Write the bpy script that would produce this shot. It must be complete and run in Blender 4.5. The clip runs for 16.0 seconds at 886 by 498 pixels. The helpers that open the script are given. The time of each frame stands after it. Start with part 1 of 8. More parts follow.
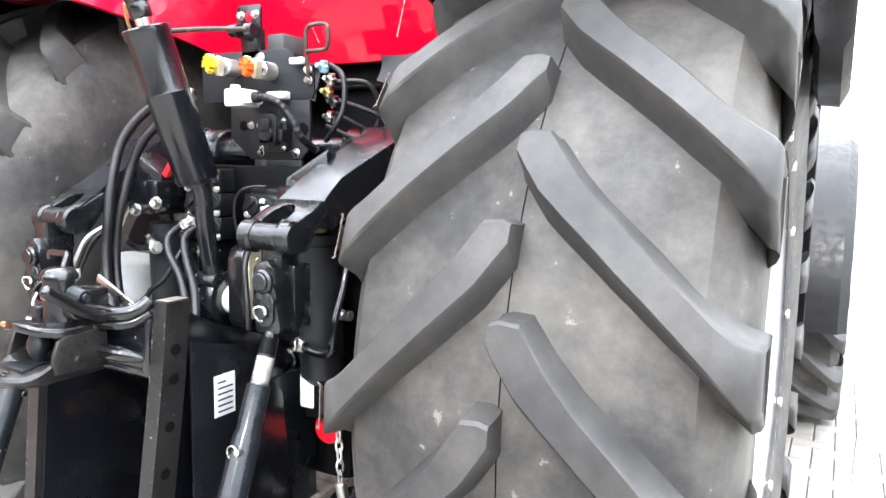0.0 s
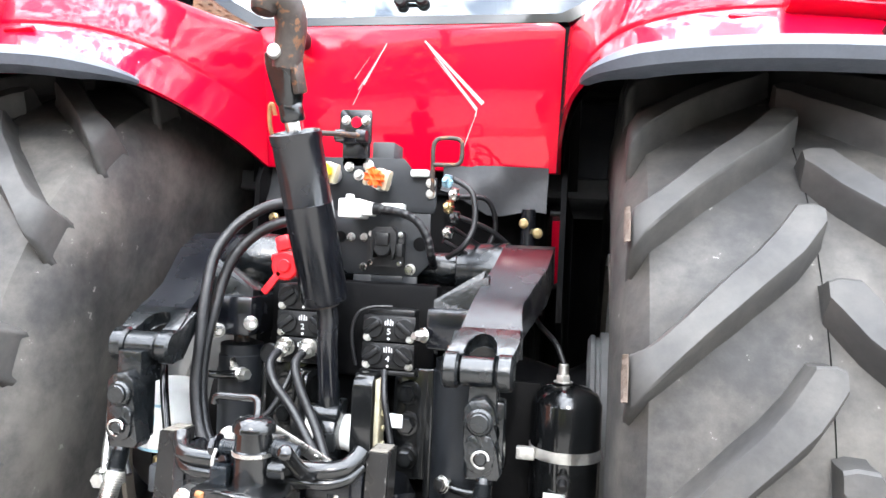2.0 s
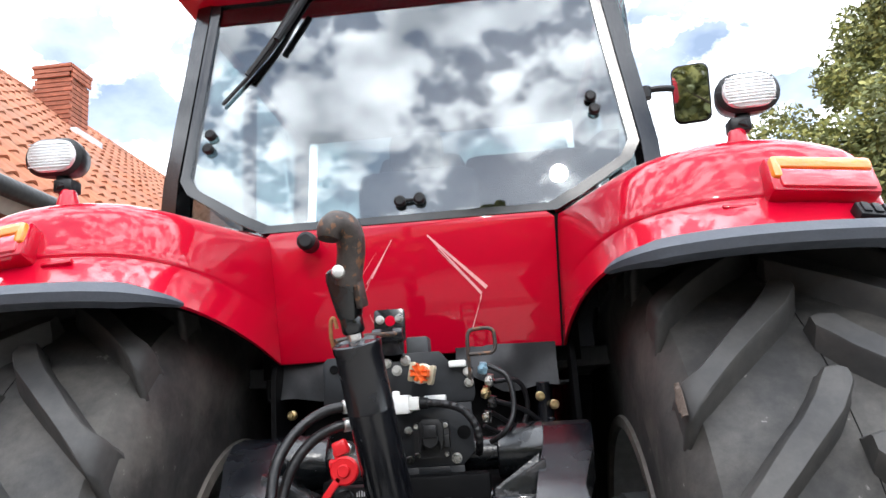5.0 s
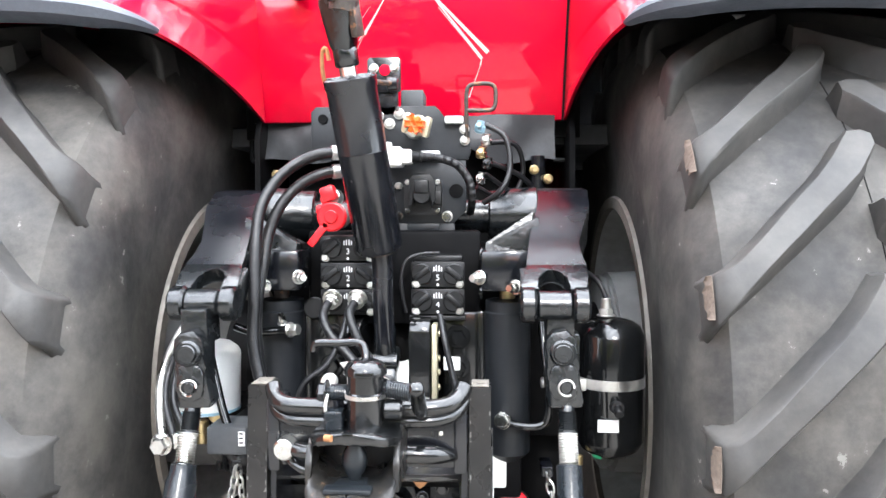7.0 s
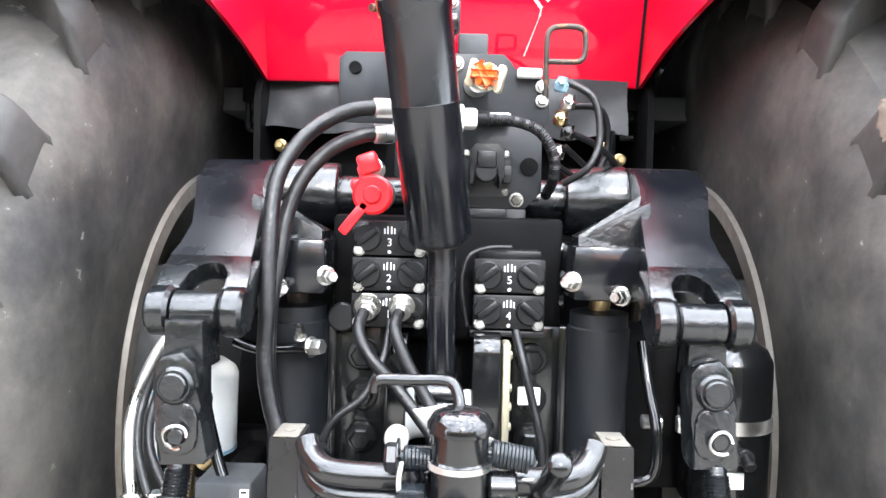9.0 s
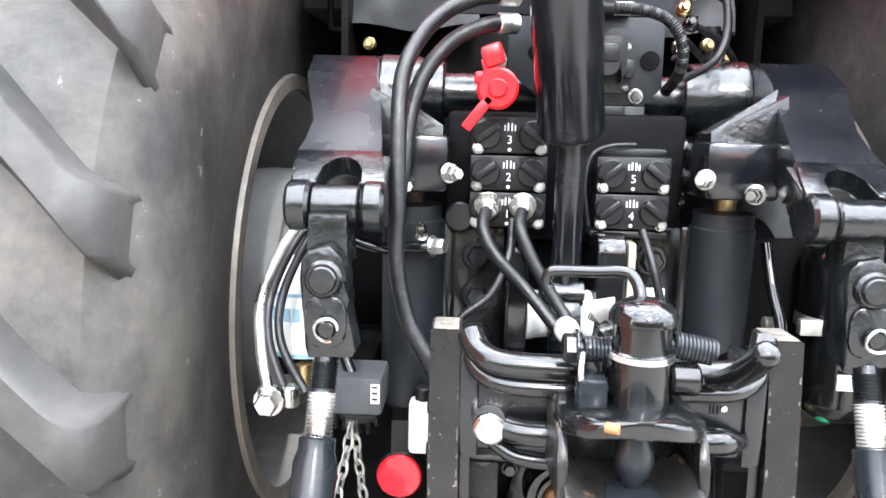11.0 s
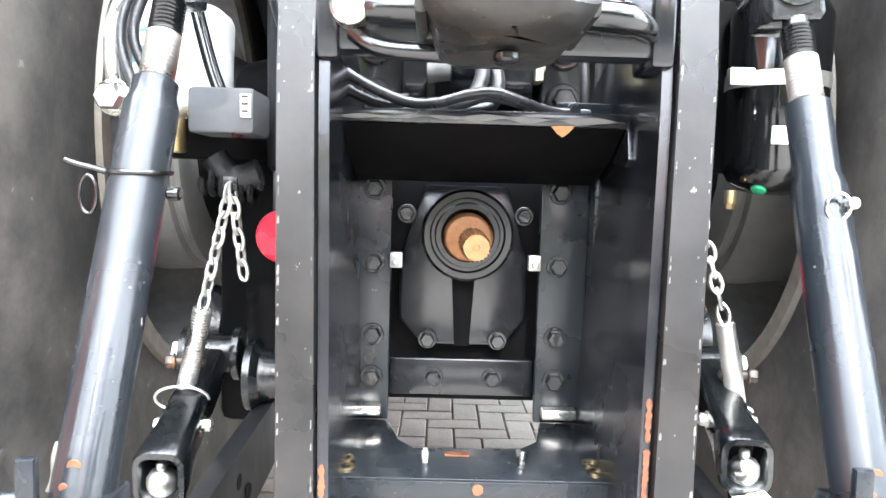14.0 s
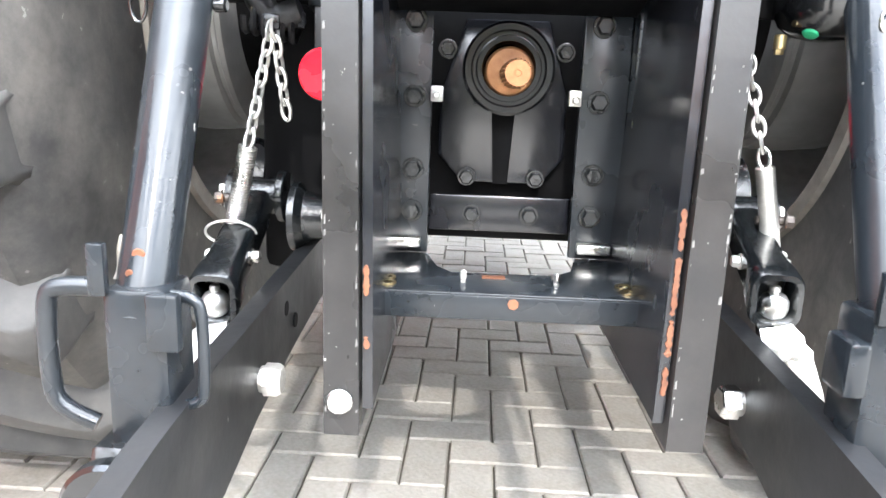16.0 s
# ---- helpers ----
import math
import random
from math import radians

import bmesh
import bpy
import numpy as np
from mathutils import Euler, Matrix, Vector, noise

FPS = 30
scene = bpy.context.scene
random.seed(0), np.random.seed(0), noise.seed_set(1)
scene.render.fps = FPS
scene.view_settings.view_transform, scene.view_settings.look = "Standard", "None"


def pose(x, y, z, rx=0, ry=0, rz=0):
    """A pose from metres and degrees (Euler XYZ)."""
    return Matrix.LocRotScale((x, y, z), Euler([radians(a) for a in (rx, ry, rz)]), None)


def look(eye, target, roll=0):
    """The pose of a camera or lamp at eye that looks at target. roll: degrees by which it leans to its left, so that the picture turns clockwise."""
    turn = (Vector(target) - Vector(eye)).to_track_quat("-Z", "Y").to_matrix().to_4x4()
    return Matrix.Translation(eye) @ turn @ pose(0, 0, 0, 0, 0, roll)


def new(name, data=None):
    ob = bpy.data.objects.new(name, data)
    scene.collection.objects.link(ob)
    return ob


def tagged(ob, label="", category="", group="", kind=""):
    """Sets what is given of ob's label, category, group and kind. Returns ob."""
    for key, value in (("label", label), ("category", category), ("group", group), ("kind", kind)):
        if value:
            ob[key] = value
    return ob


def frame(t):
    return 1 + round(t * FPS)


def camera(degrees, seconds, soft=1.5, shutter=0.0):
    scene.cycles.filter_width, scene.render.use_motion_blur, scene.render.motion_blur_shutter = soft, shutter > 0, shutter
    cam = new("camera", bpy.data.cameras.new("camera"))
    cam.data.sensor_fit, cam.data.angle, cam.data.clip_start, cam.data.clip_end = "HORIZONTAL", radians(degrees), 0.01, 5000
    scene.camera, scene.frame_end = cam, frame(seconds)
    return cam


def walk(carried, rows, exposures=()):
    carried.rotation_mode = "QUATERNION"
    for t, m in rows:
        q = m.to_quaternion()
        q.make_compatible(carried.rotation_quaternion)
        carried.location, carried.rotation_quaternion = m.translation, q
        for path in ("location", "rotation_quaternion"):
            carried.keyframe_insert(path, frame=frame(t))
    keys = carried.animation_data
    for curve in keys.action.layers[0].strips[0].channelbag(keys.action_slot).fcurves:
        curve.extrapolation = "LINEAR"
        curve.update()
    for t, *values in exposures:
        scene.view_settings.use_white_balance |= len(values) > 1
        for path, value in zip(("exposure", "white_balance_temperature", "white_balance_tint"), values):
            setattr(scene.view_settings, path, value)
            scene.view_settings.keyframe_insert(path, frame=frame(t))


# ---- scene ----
cam = camera(63.5, 16.0)
PATH = [
    (0, (1.267, -1.015, 1.413), (0.317, 0.728, 1.176), 1.0),
    (0.5, (1.04, -1.031, 1.396), (0.176, 0.76, 1.181), -0.2),
    (1, (0.836, -1.004, 1.431), (0.14, 0.866, 1.303), 2.1),
    (1.5, (0.683, -1.131, 1.444), (0.168, 0.801, 1.417), 2.7),
    (2, (0.498, -1.225, 1.477), (0.11, 0.737, 1.482), 2.7),
    (2.5, (0.351, -1.18, 1.534), (0.036, 0.794, 1.591), -2.0),
    (3, (0.286, -1.205, 1.558), (0.105, 0.777, 1.751), -0.8),
    (3.2, (0.278, -1.226, 1.575), (0.144, 0.747, 1.871), -1.6),
    (5.3, (0.24, -1.392, 1.559), (0.095, 0.558, 1.978), -3.9),
    (5.5, (0.24, -1.394, 1.563), (0.094, 0.572, 1.903), -4.0),
    (6, (0.224, -1.371, 1.493), (0.074, 0.613, 1.704), -1.3),
    (6.5, (0.217, -1.365, 1.463), (0.059, 0.628, 1.514), -0.7),
    (7, (0.197, -1.281, 1.423), (0.082, 0.714, 1.342), -0.1),
    (7.5, (0.156, -1.111, 1.41), (0.06, 0.884, 1.304), -0.8),
    (8, (0.119, -0.978, 1.396), (0.018, 1.017, 1.3), 0.3),
    (8.2, (0.099, -0.954, 1.394), (0.001, 1.042, 1.305), 0.7),
    (10.3, (-0.147, -0.883, 1.407), (-0.056, 1.113, 1.317), 1.7),
    (10.5, (-0.158, -0.885, 1.385), (-0.147, 1.109, 1.23), 2.1),
    (11, (-0.151, -0.882, 1.363), (-0.231, 1.09, 1.044), 1.4),
    (11.5, (-0.103, -0.855, 1.301), (-0.052, 1.099, 0.876), 2.7),
    (11.7, (-0.105, -0.807, 1.243), (0.032, 1.133, 0.779), 4.5),
    (12, (-0.055, -0.804, 1.145), (0.09, 1.143, 0.708), 4.2),
    (12.5, (-0.048, -0.778, 1.035), (0.114, 1.189, 0.714), 2.8),
    (13, (-0.049, -0.79, 0.959), (0.085, 1.196, 0.763), 2.8),
    (13.5, (-0.042, -0.798, 0.926), (0.053, 1.196, 0.808), 0.9),
    (14, (-0.047, -0.801, 0.895), (-0.02, 1.192, 0.725), 1.6),
    (14.5, (-0.038, -0.794, 0.866), (0.027, 1.191, 0.63), 1.3),
    (15, (-0.033, -0.818, 0.853), (0.003, 1.152, 0.509), 2.3),
    (15.5, (-0.035, -0.821, 0.834), (0.009, 1.133, 0.407), 1.9),
    (16, (-0.05, -0.832, 0.812), (-0.11, 1.117, 0.368), 2.1),
]
EXPOSURES = [(0.0, 1.74), (1.0, 1.65), (2.0, 1.76), (2.6, 1.83), (3.2, 1.62), (5.3, 0.15), (5.7, 0.45), (6.0, 0.85), (6.5, 1.35), (7.0, 1.65), (8.2, 1.9), (11.0, 1.95), (11.5, 2.0), (12.0, 2.28), (12.5, 2.65), (13.0, 2.9), (14.2, 2.95), (15.0, 2.8), (16.0, 2.75)]
SPIN_R, SPIN_L = 20.85, 18.6
GLASS_LEAN = 0.16
REFL_R, REFL_L, BOTTLE = Vector((0.262, 0.275, 0.791)), Vector((-0.255, 0.180, 0.822)), Vector((-0.037, -0.010, 0.096))
walk(cam, [(t, look(eye, target, roll)) for t, eye, target, roll in PATH], EXPOSURES)

# ---- world and sun ----
world = bpy.data.worlds.new("world")
scene.world = world
world.use_nodes = True
wn, wl = world.node_tree.nodes, world.node_tree.links
wn.clear()
w_out = wn.new("ShaderNodeOutputWorld")
w_bg = wn.new("ShaderNodeBackground")
w_sky = wn.new("ShaderNodeTexSky")
w_sky.sky_type = "NISHITA"
w_sky.sun_disc = False
w_sky.sun_elevation, w_sky.sun_rotation = radians(35.3), radians(173)
w_sky.dust_density = 0.25
w_tc = wn.new("ShaderNodeTexCoord")
w_map = wn.new("ShaderNodeMapping")
w_map.inputs["Scale"].default_value = (1.0, 1.0, 1.6)
w_map.inputs["Location"].default_value = (2.9, 0.75, 1.6)
w_noise = wn.new("ShaderNodeTexNoise")
w_noise.inputs["Scale"].default_value = 7.5
w_noise.inputs["Detail"].default_value = 9.0
w_noise.inputs["Roughness"].default_value = 0.58
w_ramp = wn.new("ShaderNodeValToRGB")
w_ramp.color_ramp.elements[0].position, w_ramp.color_ramp.elements[1].position = 0.455, 0.525
w_ramp.color_ramp.elements[0].color = (0.16, 0.16, 0.16, 1)
w_shade = wn.new("ShaderNodeTexNoise")
w_shade.inputs["Scale"].default_value = 8.0
w_shade.inputs["Detail"].default_value = 6.0
w_ramp2 = wn.new("ShaderNodeValToRGB")
w_ramp2.color_ramp.elements[0].position, w_ramp2.color_ramp.elements[1].position = 0.35, 0.62
w_ramp2.color_ramp.elements[0].color, w_ramp2.color_ramp.elements[1].color = (9.0, 9.7, 10.8, 1), (28.0, 29.2, 31.0, 1)
w_mix = wn.new("ShaderNodeMix")
w_mix.data_type = "RGBA"
wl.new(w_tc.outputs["Generated"], w_map.inputs["Vector"])
wl.new(w_map.outputs["Vector"], w_noise.inputs["Vector"])
wl.new(w_map.outputs["Vector"], w_shade.inputs["Vector"])
wl.new(w_noise.outputs["Fac"], w_ramp.inputs["Fac"])
wl.new(w_shade.outputs["Fac"], w_ramp2.inputs["Fac"])
wl.new(w_ramp.outputs["Color"], w_mix.inputs["Factor"])
wl.new(w_sky.outputs["Color"], w_mix.inputs["A"])
wl.new(w_ramp2.outputs["Color"], w_mix.inputs["B"])
# a clouded sky is brighter overhead than at the horizon
w_sep = wn.new("ShaderNodeSeparateXYZ")
w_up = wn.new("ShaderNodeMapRange")
w_up.inputs["From Min"].default_value, w_up.inputs["From Max"].default_value = 0.0, 1.0
w_up.inputs["To Min"].default_value, w_up.inputs["To Max"].default_value = 0.52, 1.55
w_mul = wn.new("ShaderNodeVectorMath")
w_mul.operation = "MULTIPLY"
wl.new(w_tc.outputs["Generated"], w_sep.inputs["Vector"])
wl.new(w_sep.outputs["Z"], w_up.inputs["Value"])
wl.new(w_mix.outputs["Result"], w_mul.inputs[0])
wl.new(w_up.outputs["Result"], w_mul.inputs[1])
wl.new(w_mul.outputs["Vector"], w_bg.inputs["Color"])
w_bg.inputs["Strength"].default_value = 0.165
wl.new(w_bg.outputs["Background"], w_out.inputs["Surface"])

sun_data = bpy.data.lights.new("sun", "SUN")
sun_data.energy, sun_data.angle, sun_data.color = 0.75, radians(1.3), (1.0, 0.97, 0.93)
sun = new("sun", sun_data)
sun.matrix_world = look((0.80, -6.81, 4.86), (0, 0, 0))


# ---- materials ----
def material(name, colour, rough=0.5, metal=0.0, vary=0.25, grain=40.0, wear=None, wear_at=0.66, bump=0.15, coat=0.0, dirt=None, dirt_amount=0.0, per_piece=0.0, stretch=(1, 1, 1), rough_vary=0.15, spec=0.5):
    """A painted or bare surface: colour with fine grain, larger blotches, optional chipped spots and dirt."""
    m = bpy.data.materials.new(name)
    m.use_nodes = True
    n, l = m.node_tree.nodes, m.node_tree.links
    p = n["Principled BSDF"]
    tc = n.new("ShaderNodeTexCoord")
    mp = n.new("ShaderNodeMapping")
    mp.inputs["Scale"].default_value = stretch
    l.new(tc.outputs["Object"], mp.inputs["Vector"])
    fine = n.new("ShaderNodeTexNoise")
    fine.inputs["Scale"].default_value, fine.inputs["Detail"].default_value = grain, 6
    broad = n.new("ShaderNodeTexNoise")
    broad.inputs["Scale"].default_value, broad.inputs["Detail"].default_value = grain / 7, 4
    for t in (fine, broad):
        l.new(mp.outputs["Vector"], t.inputs["Vector"])
    add = n.new("ShaderNodeMath")
    add.operation = "ADD"
    l.new(fine.outputs["Fac"], add.inputs[0])
    l.new(broad.outputs["Fac"], add.inputs[1])
    if per_piece:
        info = n.new("ShaderNodeObjectInfo")
        mad = n.new("ShaderNodeMath")
        mad.operation = "MULTIPLY_ADD"
        mad.inputs[1].default_value, mad.inputs[2].default_value = per_piece, -per_piece / 2
        l.new(info.outputs["Random"], mad.inputs[0])
        more = n.new("ShaderNodeMath")
        more.operation = "ADD"
        l.new(add.outputs[0], more.inputs[0])
        l.new(mad.outputs[0], more.inputs[1])
        add = more
    rng = n.new("ShaderNodeMapRange")
    rng.inputs["From Min"].default_value, rng.inputs["From Max"].default_value = 0.6, 1.4
    rng.inputs["To Min"].default_value, rng.inputs["To Max"].default_value = 1 - vary, 1 + vary
    l.new(add.outputs[0], rng.inputs["Value"])
    mul = n.new("ShaderNodeVectorMath")
    mul.operation = "MULTIPLY"
    mul.inputs[0].default_value = colour
    l.new(rng.outputs["Result"], mul.inputs[1])
    top = mul.outputs[0]
    if dirt:
        dn = n.new("ShaderNodeTexNoise")
        dn.inputs["Scale"].default_value, dn.inputs["Detail"].default_value, dn.inputs["Roughness"].default_value = grain / 10, 8, 0.7
        l.new(mp.outputs["Vector"], dn.inputs["Vector"])
        dr = n.new("ShaderNodeMapRange")
        dr.interpolation_type = "SMOOTHSTEP"
        dr.inputs["From Min"].default_value, dr.inputs["From Max"].default_value = 0.36, 0.76
        dr.inputs["To Max"].default_value = dirt_amount
        l.new(dn.outputs["Fac"], dr.inputs["Value"])
        mx = n.new("ShaderNodeMix")
        mx.data_type = "RGBA"
        mx.inputs["B"].default_value = (*dirt, 1)
        l.new(dr.outputs["Result"], mx.inputs["Factor"])
        l.new(top, mx.inputs["A"])
        top = mx.outputs["Result"]
    if wear:
        wnz = n.new("ShaderNodeTexNoise")
        wnz.inputs["Scale"].default_value, wnz.inputs["Detail"].default_value, wnz.inputs["Roughness"].default_value = grain * 0.8, 5, 0.65
        l.new(tc.outputs["Object"], wnz.inputs["Vector"])
        wr = n.new("ShaderNodeMapRange")
        wr.inputs["From Min"].default_value, wr.inputs["From Max"].default_value = wear_at, wear_at + 0.03
        l.new(wnz.outputs["Fac"], wr.inputs["Value"])
        mx = n.new("ShaderNodeMix")
        mx.data_type = "RGBA"
        mx.inputs["B"].default_value = (*wear, 1)
        l.new(wr.outputs["Result"], mx.inputs["Factor"])
        l.new(top, mx.inputs["A"])
        top = mx.outputs["Result"]
    l.new(top, p.inputs["Base Color"])
    rr = n.new("ShaderNodeMapRange")
    rr.inputs["From Min"].default_value, rr.inputs["From Max"].default_value = 0.35, 0.65
    rr.inputs["To Min"].default_value, rr.inputs["To Max"].default_value = max(0.03, rough - rough_vary * rough), min(1, rough + rough_vary)
    l.new(broad.outputs["Fac"], rr.inputs["Value"])
    l.new(rr.outputs["Result"], p.inputs["Roughness"])
    p.inputs["Metallic"].default_value = metal
    p.inputs["Specular IOR Level"].default_value = spec
    p.inputs["Coat Weight"].default_value = coat
    p.inputs["Coat Roughness"].default_value = 0.04
    if bump:
        b = n.new("ShaderNodeBump")
        b.inputs["Strength"].default_value, b.inputs["Distance"].default_value = bump, 0.004
        l.new(add.outputs[0], b.inputs["Height"])
        l.new(b.outputs["Normal"], p.inputs["Normal"])
    return m


BLACK = material("black_paint", (0.0045, 0.0052, 0.0075), 0.15, 0, 0.3, 60, wear=(0.30, 0.29, 0.28), wear_at=0.73, spec=0.7, bump=0.04, dirt=(0.04, 0.038, 0.036), dirt_amount=0.12)
GLOSS = material("gloss_black_paint", (0.004, 0.0045, 0.005), 0.10, 0, 0.3, 30, bump=0.04, coat=0.25, spec=0.65, dirt=(0.03, 0.028, 0.026), dirt_amount=0.10)
SLATE = material("slate_paint", (0.0090, 0.0118, 0.0148), 0.20, 0, 0.3, 45, wear=(0.50, 0.48, 0.45), wear_at=0.70, spec=0.45, bump=0.09, dirt=(0.05, 0.048, 0.046), dirt_amount=0.2)
CAST = material("cast_iron_paint", (0.0042, 0.0055, 0.0066), 0.16, 0, 0.35, 110, wear=(0.25, 0.24, 0.23), wear_at=0.72, spec=0.8, bump=0.22, dirt=(0.04, 0.039, 0.037), dirt_amount=0.14)
# near-black for housings; also stands in for shade in wheel arches, holes, gaps
DARK = material("housing_and_shade", (0.0018, 0.0018, 0.0022), 0.6, 0, 0.4, 50, bump=0.2, spec=0.10, dirt=(0.008, 0.0075, 0.007), dirt_amount=0.3)
PLASTIC = material("black_plastic", (0.007, 0.0072, 0.008), 0.38, 0, 0.2, 200, bump=0.12, spec=0.4)
CURTAIN = material("rubber_sheet", (0.022, 0.023, 0.025), 0.5, 0, 0.2, 90, bump=0.12, spec=0.35)
FENDER_LIP = material("grey_plastic", (0.075, 0.085, 0.105), 0.40, 0, 0.15, 150, bump=0.12)
RED = material("red_paint", (0.50, 0.0010, 0.020), 0.30, 0, 0.05, 14, bump=0.004, coat=1.0, spec=0.05, rough_vary=0.1)
RUBBER = material("tyre_rubber", (0.025, 0.0245, 0.024), 0.68, 0, 0.5, 34, bump=0.4, wear=(0.17, 0.165, 0.15), wear_at=0.675, dirt=(0.115, 0.105, 0.092), dirt_amount=0.95)
LUG = material("lug_rubber", (0.029, 0.0285, 0.0285), 0.55, 0, 0.35, 30, bump=0.3, dirt=(0.105, 0.097, 0.086), dirt_amount=0.75, per_piece=0.3)
HOSE = material("hose_rubber", (0.007, 0.007, 0.008), 0.36, 0, 0.3, 160, bump=0.25)
STEEL = material("zinc_steel", (0.62, 0.61, 0.58), 0.26, 1.0, 0.2, 90, bump=0.12, rough_vary=0.4)
CHROME = material("chrome_rod", (0.80, 0.80, 0.80), 0.10, 1.0, 0.05, 30, bump=0.02)
WORN = material("worn_steel", (0.055, 0.045, 0.040), 0.40, 0.4, 0.4, 70, wear=(0.17, 0.085, 0.045), wear_at=0.56, bump=0.3)
RUST = material("rusty_steel", (0.42, 0.20, 0.085), 0.55, 0.35, 0.35, 110, bump=0.4, dirt=(0.20, 0.085, 0.035), dirt_amount=0.7)
RUST_DARK = material("dark_rust", (0.11, 0.036, 0.014), 0.7, 0, 0.5, 110, bump=0.4, dirt=(0.20, 0.085, 0.04), dirt_amount=0.6)
RIM = material("silver_rim", (0.52, 0.53, 0.55), 0.38, 0.5, 0.12, 30, bump=0.05)
POST = material("post_paint", (0.0095, 0.0093, 0.0093), 0.26, 0, 0.35, 45, wear=(0.50, 0.47, 0.43), wear_at=0.69, spec=0.4, bump=0.1, dirt=(0.055, 0.048, 0.043), dirt_amount=0.3)
LINK = material("satin_link_paint", (0.0065, 0.0072, 0.0085), 0.36, 0, 0.3, 45, wear=(0.45, 0.43, 0.40), wear_at=0.72, spec=0.4, bump=0.12, dirt=(0.05, 0.046, 0.042), dirt_amount=0.35)
CUT = material("bare_cut_steel", (0.15, 0.14, 0.12), 0.5, 0.3, 0.4, 80, bump=0.3, dirt=(0.12, 0.10, 0.08), dirt_amount=0.7)
JAW = material("worn_cast_steel", (0.013, 0.0135, 0.0145), 0.25, 0.2, 0.5, 60, wear=(0.14, 0.09, 0.05), wear_at=0.66, bump=0.3, dirt=(0.06, 0.05, 0.038), dirt_amount=0.5)
DRUM = material("dusty_grey_casting", (0.17, 0.17, 0.165), 0.6, 0, 0.25, 22, bump=0.1, dirt=(0.08, 0.075, 0.065), dirt_amount=0.5)
RIMGREY = material("grey_rim_inside", (0.58, 0.58, 0.57), 0.42, 0.1, 0.2, 30, bump=0.05, dirt=(0.12, 0.11, 0.10), dirt_amount=0.5)
WHITE = material("white_plastic", (0.78, 0.78, 0.75), 0.4, 0, 0.08, 50, bump=0.05)
PAPER = material("white_label", (0.80, 0.80, 0.79), 0.5, 0, 0.04, 60, bump=0.0)
PRINT = material("dark_print", (0.03, 0.03, 0.03), 0.6, 0, 0.1, 60, bump=0.0)
PRINT_WHITE = material("white_print", (0.75, 0.75, 0.75), 0.5, 0, 0.05, 60, bump=0.0)
CAPRED = material("red_plastic", (0.75, 0.012, 0.02), 0.35, 0, 0.08, 60, bump=0.05)
YELLOW = material("yellow_plastic", (0.80, 0.55, 0.02), 0.4, 0, 0.1, 60, bump=0.05)
ORANGE = material("orange_plastic", (0.80, 0.13, 0.015), 0.3, 0, 0.1, 60, bump=0.05)
BLUE = material("blue_plastic", (0.25, 0.42, 0.52), 0.4, 0, 0.1, 60, bump=0.05)
GREEN = material("green_plastic", (0.02, 0.35, 0.16), 0.4, 0, 0.1, 60, bump=0.05)
REFLECT_RED = material("red_reflector", (0.80, 0.01, 0.025), 0.18, 0, 0.12, 120, bump=0.1, coat=0.8)
LENS_RED = material("red_lens", (0.62, 0.012, 0.03), 0.12, 0, 0.1, 90, bump=0.2, coat=1.0)
LENS_AMBER = material("amber_lens", (0.85, 0.26, 0.02), 0.12, 0, 0.1, 90, bump=0.2, coat=1.0)
LENS_CLEAR = material("clear_lens", (0.85, 0.86, 0.86), 0.15, 0.35, 0.1, 120, bump=0.3, coat=1.0)
CREAM = material("cream_zinc_bar", (0.60, 0.55, 0.40), 0.35, 0.6, 0.15, 60, bump=0.1)
BRASS = material("brass_fitting", (0.60, 0.47, 0.25), 0.3, 1.0, 0.2, 90, bump=0.1)
PAVER = material("concrete_paver", (0.30, 0.28, 0.25), 0.85, 0, 0.22, 90, bump=0.5, dirt=(0.15, 0.13, 0.11), dirt_amount=0.5, per_piece=0.35)
RUBBED = material("rubbed_edge", (0.12, 0.116, 0.11), 0.6, 0.1, 0.4, 90, bump=0.3)
KERB = material("concrete_kerb", (0.45, 0.43, 0.40), 0.9, 0, 0.2, 30, bump=0.3, per_piece=0.3)
PLATE = material("matt_black_plate", (0.0095, 0.011, 0.0135), 0.42, 0, 0.2, 90, bump=0.06, spec=0.4)
SCUFF = material("scraped_rubber", (0.13, 0.10, 0.08), 0.8, 0, 0.3, 120, bump=0.5)
FLANGE = material("dull_rim_edge", (0.17, 0.155, 0.135), 0.5, 0.2, 0.35, 40, bump=0.1, dirt=(0.09, 0.07, 0.05), dirt_amount=0.6)
CABLE = material("cable_sheath", (0.030, 0.030, 0.032), 0.20, 0, 0.2, 120, bump=0.08)
GROUND = material("sandy_ground", (0.15, 0.14, 0.125), 0.95, 0, 0.3, 3, bump=0.4, dirt=(0.10, 0.09, 0.08), dirt_amount=0.6)
SCRATCH = material("scratched_red_paint", (0.78, 0.36, 0.36), 0.5, 0, 0.15, 90, bump=0.0)
JOINT = material("sandy_joint", (0.085, 0.075, 0.060), 0.95, 0, 0.4, 60, bump=0.6)
BRICK = material("red_brick", (0.36, 0.125, 0.075), 0.85, 0, 0.35, 8, bump=0.4, per_piece=0.5)
TILE = material("clay_roof_tile", (0.42, 0.15, 0.075), 0.75, 0, 0.3, 4, bump=0.3, dirt=(0.25, 0.20, 0.14), dirt_amount=0.5, per_piece=0.5)
MORTAR = material("mortar", (0.40, 0.36, 0.31), 0.95, 0, 0.2, 10, bump=0.3)
BARK = material("bark", (0.10, 0.075, 0.05), 0.9, 0, 0.4, 6, bump=0.8, stretch=(1, 1, 0.2))
